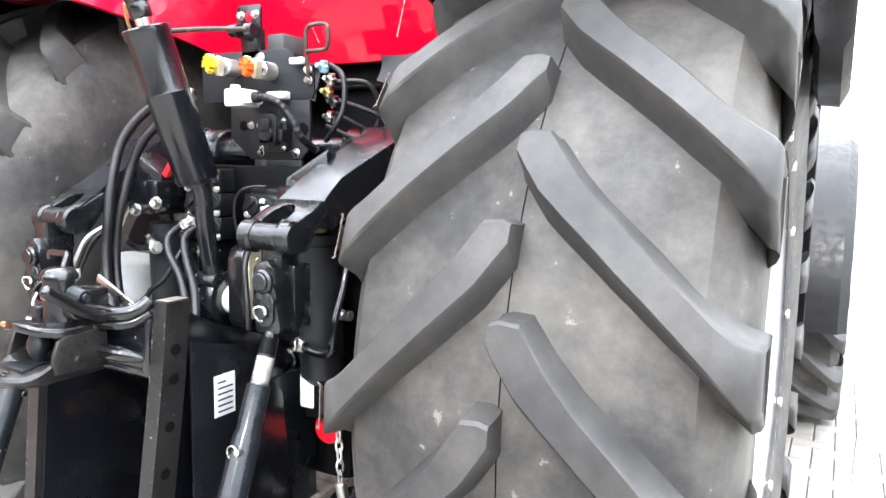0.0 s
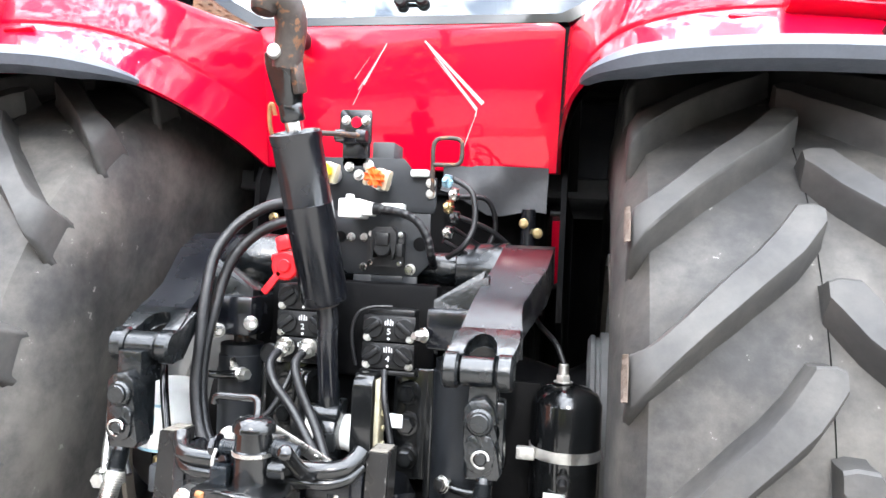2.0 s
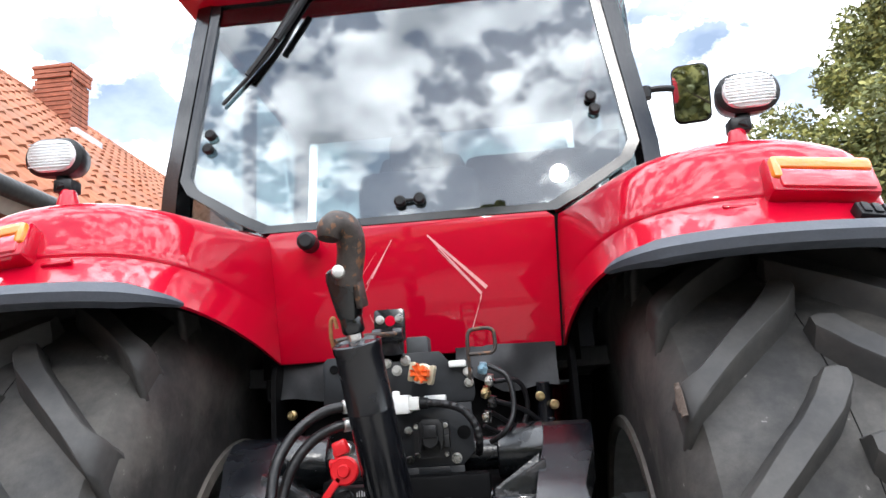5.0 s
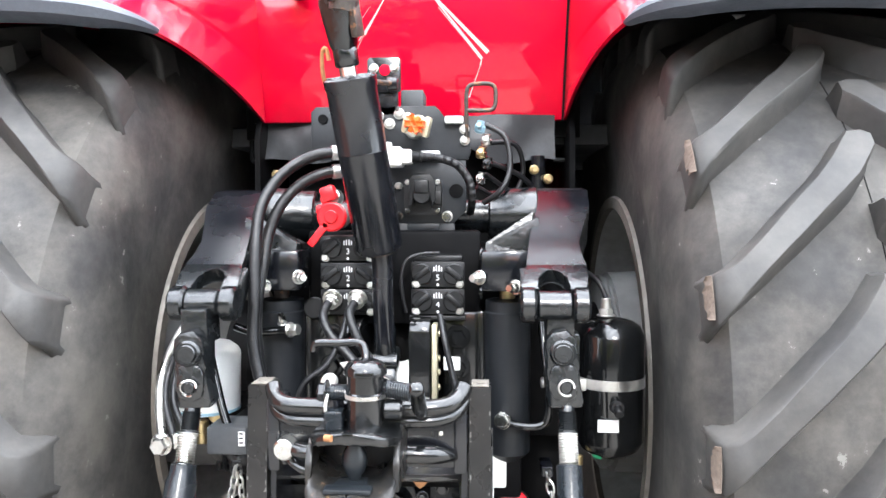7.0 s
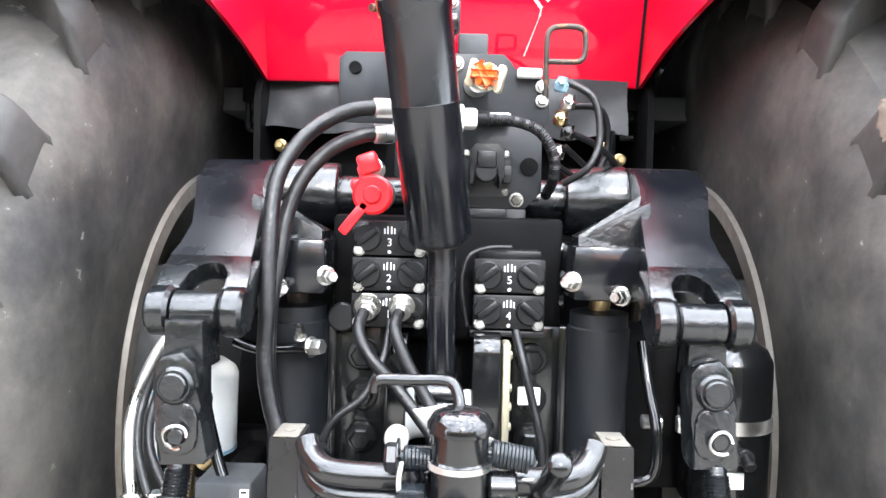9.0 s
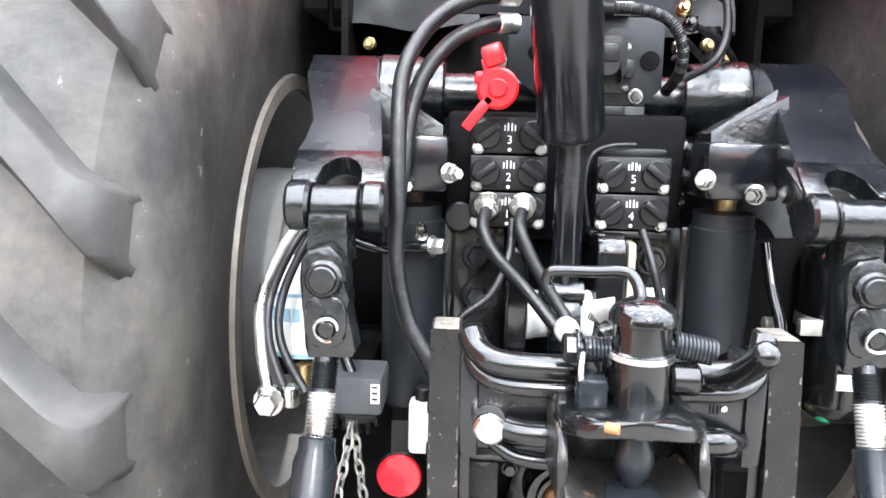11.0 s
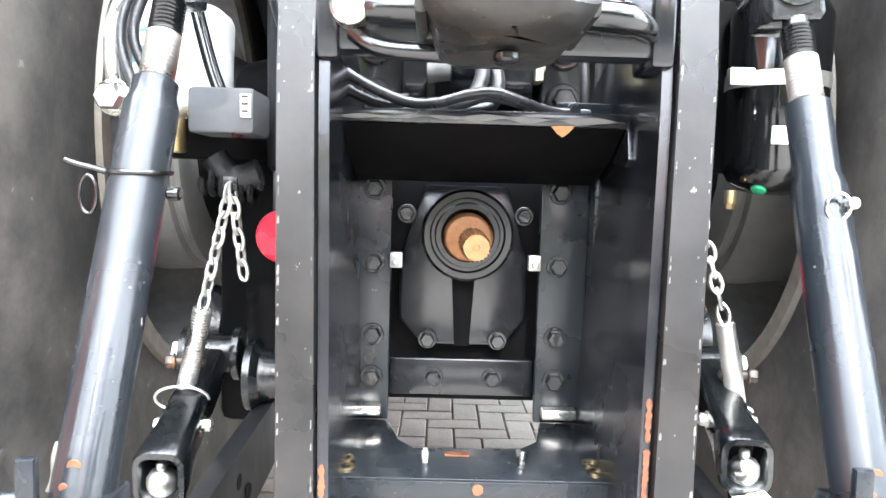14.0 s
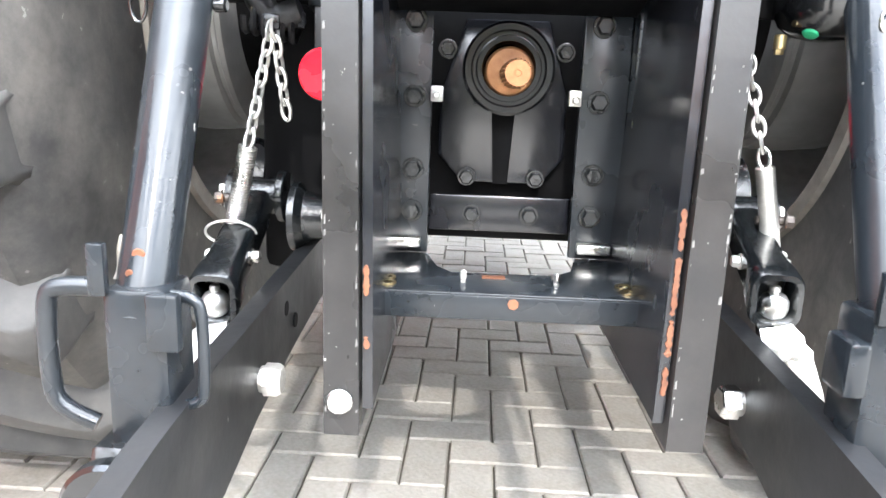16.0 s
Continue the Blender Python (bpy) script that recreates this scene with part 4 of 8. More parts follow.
# spool valve blocks with flap covers and numbers
def valve_block(x0, x1, z1, count, step, numbers, front):
    v = sub("valve_block", "black hydraulic valve block with numbered couplings")
    for k in range(count):
        zt = z1 - k * step
        zc = zt - step / 2
        bm = BM()
        box(bm, x0 + 0.004, x1 - 0.004, front, front + 0.10, zt - step + 0.002, zt, 0.005)
        part("section", bm, PLASTIC, v)
        bm = BM()
        box(bm, x0, x1, front - 0.006, front, zt - step * 0.96, zt - 0.001, 0.002)
        part("front_plate", bm, PLASTIC, v)
        xm = (x0 + x1) / 2
        for sx in (-1, 1):
            bm = BM()
            cx = xm + sx * (x1 - x0) * 0.30
            cyl(bm, (cx, front - 0.004, zc + 0.002), (cx, front - 0.012, zc + 0.002), step * 0.40, 22, 0.003)
            m = pose(cx, front - 0.014, zc + 0.004, 0, sx * 38, 0)
            box(bm, -0.020, 0.020, -0.006, 0.006, -0.006, 0.006, 0.003, m)
            part("flap", bm, PLASTIC, v)
            bm = BM()
            hexhead(bm, (xm + sx * (x1 - x0) * 0.405, front - 0.006, zt - step + 0.010), (0, -1, 0), 0.0075, 0.006)
            part("bolt", bm, STEEL, v)
        text("number", numbers[k], pose(xm, front - 0.0068, zc - 0.006, 90, 0, 0), 0.018, PRINT_WHITE, v)
        bm = BM()
        for dx in (-0.008, -0.003, 0.003, 0.008):
            box(bm, xm + dx - 0.0012, xm + dx + 0.0012, front - 0.0075, front - 0.005, zc + 0.008, zc + 0.022 - abs(dx) * 0.6, 0.0)
        part("mark", bm, PRINT_WHITE, v)
        bm = BM()
        cyl(bm, (xm, front - 0.0055, zc - 0.021), (xm, front - 0.0075, zc - 0.021), 0.003, 12, 0.0005)
        part("dot", bm, PRINT_WHITE, v)
    return v


vl = valve_block(-0.157, -0.037, 1.390, 3, 0.058, ("3", "2", "1"), 0.255)
vr = valve_block(0.040, 0.155, 1.334, 2, 0.058, ("5", "4"), 0.255)
bm = BM()
box(bm, 0.046, 0.15, 0.262, 0.33, 1.332, 1.347, 0.004)
part("cover_plate", bm, PLASTIC, vr)
bm = BM()
box(bm, 0.035, 0.157, 0.252, 0.30, 1.206, 1.217, 0.003)
part("top_cover", bm, PLASTIC, vr)
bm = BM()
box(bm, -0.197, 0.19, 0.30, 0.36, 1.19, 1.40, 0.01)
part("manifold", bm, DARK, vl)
for z in (1.26, 1.30, 1.345):
    for sx in (1, -1):
        bm = BM()
        cyl(bm, (sx * 0.155, 0.32, z), (sx * 0.195, 0.32, z), 0.018, 16)
        part("port", bm, GLOSS, vl)
bm = BM()
tube(bm, [(0.03, 0.24, 1.225), (0.02, 0.235, 1.29), (0.03, 0.24, 1.335), (0.06, 0.25, 1.35), (0.10, 0.26, 1.352)], 0.0035)
part("wire", bm, HOSE, vr)
bm = BM()
cyl(bm, (-0.172, 0.262, 1.232), (-0.172, 0.250, 1.232), 0.024, 20, 0.003)
part("loose_flap", bm, PLASTIC, vl)
for x, pts in ((-0.128, [(-0.131, 0.205, 1.248), (-0.135, 0.175, 1.226), (-0.118, 0.16, 1.19), (-0.075, 0.15, 1.145), (-0.035, 0.13, 1.10), (0.006, 0.10, 1.05), (-0.004, 0.06, 1.005), (-0.040, 0.035, 0.985), (-0.085, 0.03, 0.979)]), (-0.074, [(-0.076, 0.205, 1.248), (-0.080, 0.175, 1.226), (-0.060, 0.16, 1.18), (-0.03, 0.15, 1.13), (0.0, 0.13, 1.085), (0.026, 0.10, 1.035), (0.016, 0.06, 0.995), (-0.020, 0.045, 0.981), (-0.06, 0.05, 0.979)])):
    bm = BM()
    d = Vector((0.0, -0.9, -0.35)).normalized()
    p = Vector((x, 0.245, 1.260))
    cyl(bm, p, p + d * 0.03, 0.016, 16)
    hexhead(bm, p + d * 0.012, d, 0.017, 0.012)
    hexhead(bm, p + d * 0.030, d, 0.013, 0.012)
    part("hose_fitting", bm, STEEL, vl, "bright hose fitting")
    bm = BM()
    tube(bm, pts, 0.0095)
    part("hose", bm, HOSE, vl)
# red dust caps on the coupling beside the top link
bm = BM()
cyl(bm, (-0.118, 0.26, 1.432), (-0.118, 0.205, 1.432), 0.028, 24)
cyl(bm, (-0.125, 0.26, 1.472), (-0.125, 0.215, 1.472), 0.018, 20)
part("coupler", bm, STEEL, vl)
bm = BM()
cyl(bm, (-0.120, 0.207, 1.430), (-0.120, 0.190, 1.430), 0.031, 24, 0.004)
m = pose(-0.148, 0.196, 1.394, 0, 38, 0)
box(bm, -0.008, 0.008, -0.006, 0.006, -0.030, 0.030, 0.003, m)
cyl(bm, (-0.120, 0.190, 1.430), (-0.120, 0.184, 1.430), 0.014, 20, 0.002)
box(bm, -0.155, -0.11, 0.196, 0.214, 1.435, 1.455, 0.006)
part("dust_cap", bm, CAPRED, vl, "bright red dust cap with tail")
bm = BM()
m = pose(-0.128, 0.205, 1.478, 0, -20, 0)
box(bm, -0.016, 0.016, -0.014, 0.014, -0.016, 0.016, 0.006, m)
box(bm, -0.020, -0.008, -0.008, 0.008, -0.038, 0.0, 0.004, m)
part("dust_cap", bm, CAPRED, vl, "bright red dust cap")

# two large hoses that loop down to the hitch frame
for k, pts in enumerate(([(-0.105, 0.215, 1.565), (-0.150, 0.205, 1.560), (-0.195, 0.19, 1.538), (-0.232, 0.165, 1.498), (-0.255, 0.14, 1.44), (-0.257, 0.115, 1.35), (-0.255, 0.10, 1.265), (-0.254, 0.09, 1.18), (-0.236, 0.08, 1.105), (-0.205, 0.07, 1.05), (-0.175, 0.06, 0.99)], [(-0.105, 0.22, 1.526), (-0.140, 0.21, 1.521), (-0.186, 0.20, 1.498), (-0.222, 0.18, 1.455), (-0.243, 0.165, 1.40), (-0.251, 0.145, 1.33), (-0.258, 0.129, 1.262), (-0.257, 0.119, 1.175), (-0.239, 0.109, 1.097), (-0.207, 0.099, 1.041), (-0.176, 0.088, 0.979)])):
    bm = BM()
    tube(bm, pts, 0.0118, 14, 8)
    part("large_hose", bm, HOSE, tractor, "thick black hydraulic hose")
    bm = BM()
    cyl(bm, Vector(pts[0]) + Vector((0.012, 0.01, 0.001)), Vector(pts[0]) + Vector((-0.018, -0.004, -0.001)), 0.0155, 16)
    hexhead(bm, Vector(pts[0]) + Vector((0.01, 0.01, 0)), (-1, -0.2, 0), 0.015, 0.01, False)
    part("hose_end", bm, STEEL, tractor, "zinc crimped hose end")

# rockshaft, lift arms, rams
bm = BM()
cyl(bm, (-0.23, 0.455, 1.432), (0.23, 0.455, 1.432), 0.040, 28)
part("rockshaft", bm, CAST, tractor, "dark rockshaft tube")


def lift_arm(s):
    a = sub("lift_arm", "black lift arm with polished hub and clevis")
    bm = BM()
    lathe(bm, (s * 0.207, 0.455, 1.432), (s, 0, 0), [(0, 0.058), (0.004, 0.063), (0.040, 0.064), (0.046, 0.067), (0.112, 0.070), (0.118, 0.064)], 40)
    part("hub", bm, CAST, a, "shiny dark cast hub")
    # flat arm from the hub to the fork, waisted in the middle
    bm = BM()
    loops = []
    for y, z, xa, xb, d in ((0.475, 1.486, 0.322, 0.428, 0.075), (0.445, 1.498, 0.321, 0.431, 0.085), (0.37, 1.490, 0.320, 0.431, 0.085), (0.29, 1.452, 0.312, 0.424, 0.08), (0.22, 1.412, 0.296, 0.402, 0.075), (0.165, 1.380, 0.287, 0.386, 0.07), (0.125, 1.352, 0.281, 0.388, 0.062), (0.100, 1.336, 0.278, 0.393, 0.058)):
        loops.append([Vector((s * xa, y, z)), Vector((s * xb, y, z)), Vector((s * xb, y + 0.03, z - d)), Vector((s * xa, y + 0.03, z - d))])
    rings(bm, loops)
    es = [e for e in bm.edges if e.calc_face_angle(0) > 0.7]
    bmesh.ops.bevel(bm, geom=es, offset=0.005, segments=2, affect="EDGES")
    part("arm", bm, BLACK, a, "broad flat arm in gloss black paint")
    # fork with a rounded slot that the shackle swings in
    bm = BM()
    slot = [(0.3515 - 0.0265 * (1 - math.cos(q)), 0.048 - 0.030 * math.sin(q)) for q in [math.pi * i / 10 for i in range(11)]]
    out = [(0.278, 0.0), (0.393, 0.0), (0.391, 0.045), (0.387, 0.085), (0.3515, 0.085)] + slot + [(0.2985, 0.085), (0.264, 0.085), (0.270, 0.045)]
    tilt = Vector((0, -0.88, -0.475)), Vector((0, -0.475, 0.88))
    prism(bm, out, -0.030, 0.0, "z", 0.004)
    for v in bm.verts:
        x, u, w = v.co
        v.co = Vector((s * x, 0.104, 1.3385)) + tilt[0] * u + tilt[1] * w
    part("fork", bm, CAST, a, "fork end with rounded slot")
    # clevis ears, bow over the pin
    for x0, x1 in ((0.262, 0.292), (0.357, 0.388)):
        bm = BM()
        cyl(bm, (s * x0, 0.025, 1.268), (s * x1, 0.025, 1.268), 0.033, 28, 0.005)
        prism(bm, [(0.025, 1.290), (0.10, 1.330), (0.10, 1.29), (0.06, 1.240), (0.025, 1.237)], s * (x0 + 0.003), s * (x1 - 0.003), "x", 0.003)
        part("ear", bm, CAST, a)
    bm = BM()
    cyl(bm, (s * 0.294, 0.022, 1.268), (s * 0.355, 0.022, 1.268), 0.027, 28, 0.003)
    part("pin_bush", bm, CAST, a, "worn shiny pin bush")
    # gusset that carries the ram's top
    bm = BM()
    prism(bm, [(0.20, 1.372), (0.31, 1.430), (0.318, 1.36), (0.30, 1.30), (0.205, 1.33)], 0.215, 0.30, "y", 0.004)
    for v in bm.verts:
        v.co.x *= s
    part("gusset", bm, CAST, a)
    bm = BM()
    loops = [[Vector((s * x, y, z)) for x, y, z in row] for row in ([(0.200, 0.215, 1.375), (0.300, 0.235, 1.440), (0.300, 0.245, 1.432), (0.200, 0.225, 1.367)], [(0.200, 0.208, 1.335), (0.286, 0.218, 1.372), (0.286, 0.228, 1.366), (0.200, 0.218, 1.328)])]
    rings(bm, loops)
    part("web", bm, CAST, a)
    bm = BM()
    box(bm, s * 0.245 - 0.055, s * 0.245 + 0.055, 0.19, 0.31, 1.275, 1.36, 0.008)
    part("ram_yoke", bm, BLACK, a)
    for x, z in ((0.188, 1.305), (0.262, 1.285)):
        bm = BM()
        hexhead(bm, (s * x, 0.185, z), (-s * 0.6, -1, 0), 0.012, 0.016)
        hexhead(bm, (s * x - s * 0.006, 0.177, z), (-s * 0.6, -1, 0), 0.009, 0.016)
        part("bolt", bm, STEEL, a)
    # ram below
    bm = BM()
    cyl(bm, (s * 0.247, 0.27, 1.24), (s * 0.247, 0.26, 1.29), 0.017)
    part("ram_rod", bm, BRASS if s > 0 else WORN, a)
    bm = BM()
    lathe(bm, (s * 0.247, 0.28, 0.90), (0, -0.03, 1), [(0, 0.03), (0.02, 0.050), (0.325, 0.050), (0.328, 0.047), (0.350, 0.047), (0.354, 0.02)], 32)
    part("ram", bm, PLATE, a, "satin black lift ram")
    bm = BM()
    box(bm, s * 0.247 - 0.03, s * 0.247 + 0.03, 0.25, 0.32, 0.82, 0.92, 0.008)
    part("ram_foot", bm, DARK, a)
    return a


lift_arm(1)
lift_arm(-1)
bm = BM()
tube(bm, [(0.236, 0.22, 1.00), (0.262, 0.215, 0.992), (0.30, 0.21, 0.99), (0.325, 0.21, 1.0), (0.332, 0.21, 1.03), (0.332, 0.22, 1.08), (0.327, 0.25, 1.13), (0.322, 0.28, 1.2)], 0.009)
part("oil_pipe", bm, GLOSS, tractor)
bm = BM()
cyl(bm, (0.225, 0.215, 1.006), (0.252, 0.212, 1.0), 0.014, 16)
hexhead(bm, (0.235, 0.205, 1.003), (-0.3, -1, 0.2), 0.014, 0.012)
part("pipe_union", bm, STEEL, tractor, "bright pipe union")
bm = BM()
tube(bm, [(-0.335, 0.22, 1.195), (-0.29, 0.205, 1.186), (-0.235, 0.20, 1.190), (-0.205, 0.20, 1.192)], 0.009)
part("oil_pipe", bm, GLOSS, tractor)
bm = BM()
hexhead(bm, (-0.212, 0.20, 1.192), (1, -0.5, 0.1), 0.013, 0.02)
hexhead(bm, (-0.228, 0.20, 1.205), (0, -0.5, 1), 0.008, 0.02)
part("pipe_union", bm, STEEL, tractor)
bm = BM()
cyl(bm, (0.318, 0.25, 1.075), (0.350, 0.25, 1.075), 0.012, 12)
part("clip", bm, STEEL, tractor)

# air tank with strap and label
tank = sub("air_tank", "gloss black compressed-air tank with bright strap")
TX, TY = 0.476, 0.315
bm = BM()
lathe(bm, (TX, TY, 0.898), (0, 0, 1), [(0, 0.02), (0.006, 0.046), (0.020, 0.064), (0.036, 0.072), (0.040, 0.074), (0.270, 0.074), (0.274, 0.0725), (0.292, 0.064), (0.304, 0.046), (0.310, 0.02)], 40)
part("vessel", bm, GLOSS, tank)
bm = BM()
lathe(bm, (TX, TY, 1.058), (0, 0, 1), [(0, 0.0745), (0.0, 0.0760), (0.022, 0.0760), (0.022, 0.0745)], 40, False)
box(bm, TX - 0.098, TX - 0.060, TY - 0.062, TY - 0.045, 1.056, 1.082, 0.003)
part("strap", bm, STEEL, tank, "bright steel strap")
bm = BM()
prism(bm, [(TX - 0.038, 0.972), (TX + 0.006, 0.972), (TX + 0.006, 0.998), (TX - 0.038, 0.998)], TY - 0.0770, TY - 0.0735, "y", 0.0)
part("label", bm, PAPER, tank, "small white label")
bm = BM()
cyl(bm, (TX, TY - 0.070, 1.025), (TX, TY - 0.100, 1.03), 0.014)
cyl(bm, (TX, TY - 0.095, 1.03), (TX, TY - 0.115, 1.02), 0.010)
part("valve", bm, PLASTIC, tank)
bm = BM()
lathe(bm, (TX - 0.030, TY - 0.030, 0.912), (-0.4, -0.4, -1), [(0, 0.014), (0.004, 0.014), (0.010, 0.010), (0.012, 0.004)], 20)
part("drain", bm, GREEN, tank, "green plastic drain plug")
bm = BM()
cyl(bm, (TX - 0.070, TY - 0.02, 0.884), (TX - 0.070, TY - 0.02, 0.904), 0.009, 14)
hexhead(bm, (TX - 0.070, TY - 0.02, 0.886), (0, 0, -1), 0.007, 0.008)
part("drain_cock", bm, BRASS, tank, "small brass drain cock")
bm = BM()
cyl(bm, (TX - 0.01, TY, 1.208), (TX - 0.01, TY, 1.25), 0.011)
hexhead(bm, (TX - 0.01, TY, 1.21), (0, 0, 1), 0.016, 0.014)
part("fitting", bm, STEEL, tank)
bm = BM()
tube(bm, [(TX - 0.01, TY, 1.25), (TX - 0.03, TY + 0.02, 1.29), (TX - 0.08, TY + 0.12, 1.33), (TX - 0.1, TY + 0.25, 1.38)], 0.006)
part("air_line", bm, HOSE, tank)
bm = BM()
box(bm, 0.27, 0.42, 0.345, 0.36, 0.93, 1.20, 0.006)
part("bracket", bm, DARK, tank)

# oil filter and its pipes on the other side
filt = sub("oil_filter", "white oil filter beside the wheel")
FX, FY = -0.425, 0.285
bm = BM()
lathe(bm, (FX, FY, 0.990), (0.02, 0, 1), [(0, 0.030), (0.006, 0.062), (0.014, 0.069), (0.018, 0.071), (0.138, 0.071), (0.148, 0.066), (0.160, 0.050), (0.166, 0.02)], 36)
part("can", bm, WHITE, filt)
for z in (1.000, 1.10):
    bm = BM()
    lathe(bm, (FX, FY, z), (0.02, 0, 1), [(0, 0.0712), (0.0, 0.0718), (0.006, 0.0718), (0.006, 0.0712)], 36, False)
    part("stripe", bm, BLUE, filt, "thin blue stripe")
bm = BM()
for k, (a0, a1) in enumerate(((-2.5, -2.25), (-2.2, -2.05), (-2.0, -1.72), (-1.66, -1.5))):
    loft(bm, [[Vector((FX + 0.0722 * math.cos(a0 + (a1 - a0) * i / 4), FY + 0.0722 * math.sin(a0 + (a1 - a0) * i / 4), z)) for i in range(5)] for z in (1.060, 1.082)])
part("print_bars", bm, BLUE, filt, "blue print, too worn to read")
bm = BM()
box(bm, -0.357, -0.274, 0.10, 0.19, 0.955, 1.012, 0.006)
part("block", bm, CABTRIM, filt, "square dark grey valve block")
bm = BM()
box(bm, -0.50, -0.30, 0.33, 0.37, 0.93, 1.02, 0.006)
box(bm, -0.345, -0.305, 0.185, 0.34, 0.96, 1.00, 0.006)
part("mounting", bm, DARK, filt)
bm = BM()
box(bm, -0.290, -0.277, 0.096, 0.100, 0.975, 1.004, 0.001)
part("label", bm, PAPER, filt)
for z in (0.966, 0.975, 0.984):
    bm = BM()
    box(bm, -0.288, -0.280, 0.0945, 0.0965, z + 0.015, z + 0.018, 0.0)
    part("print_line", bm, PRINT, filt)
bm = BM()
cyl(bm, (-0.40, 0.25, 0.985), (-0.375, 0.25, 1.01), 0.016)
cyl(bm, (-0.42, 0.24, 0.935), (-0.42, 0.24, 0.985), 0.014)
part("elbow", bm, BRASS, filt)
for k, (x, mt) in enumerate(((-0.48, STEEL), (-0.467, HOSE), (-0.450, HOSE))):
    bm = BM()
    tube(bm, [(x + 0.085, 0.20, 1.235), (x + 0.055, 0.16, 1.20), (x + 0.022, 0.14, 1.12), (x + 0.030, 0.10, 1.06), (x + 0.050 + 0.012 * k, 0.065, 1.000)], 0.0085 if k == 0 else 0.0065)
    part("pipe", bm, mt, filt)
bm = BM()
cyl(bm, (-0.428, 0.06, 0.975), (-0.428, 0.06, 1.008), 0.015)
hexhead(bm, (-0.426, 0.055, 0.990), (0, -1, 0), 0.017, 0.018)
part("union", bm, STEEL, filt)
bm = BM()
cyl(bm, (-0.398, 0.065, 0.98), (-0.398, 0.065, 1.010), 0.012)
part("union", bm, STEEL, filt, "bright pipe union")
bm = BM()
tube(bm, [(-0.395, 0.20, 1.20), (-0.37, 0.17, 1.13), (-0.335, 0.14, 1.03), (-0.295, 0.11, 0.955)], 0.009)
part("thin_pipe", bm, GLOSS, filt)
bm = BM()
tube(bm, [(-0.365, 0.24, 0.93), (-0.34, 0.24, 0.90), (-0.30, 0.24, 0.91)], 0.02)
coil(bm, (-0.38, 0.24, 0.90), (-0.30, 0.25, 0.885), 0.02, 0.005, 6)
part("corrugated_hose", bm, HOSE, filt)

# ---- pick-up hitch frame ----
frame_ob = thing("hitch_frame", "black welded hitch frame with chipped paint and rust", "hitch frame")
def lean(z):
    return -0.125 - (1.15 - z) * 0.108
def post_shift(s, z):
    k = max(0.0, (1.0 - z) / 0.52)
    return 0.014 * k if s < 0 else -0.022 * k


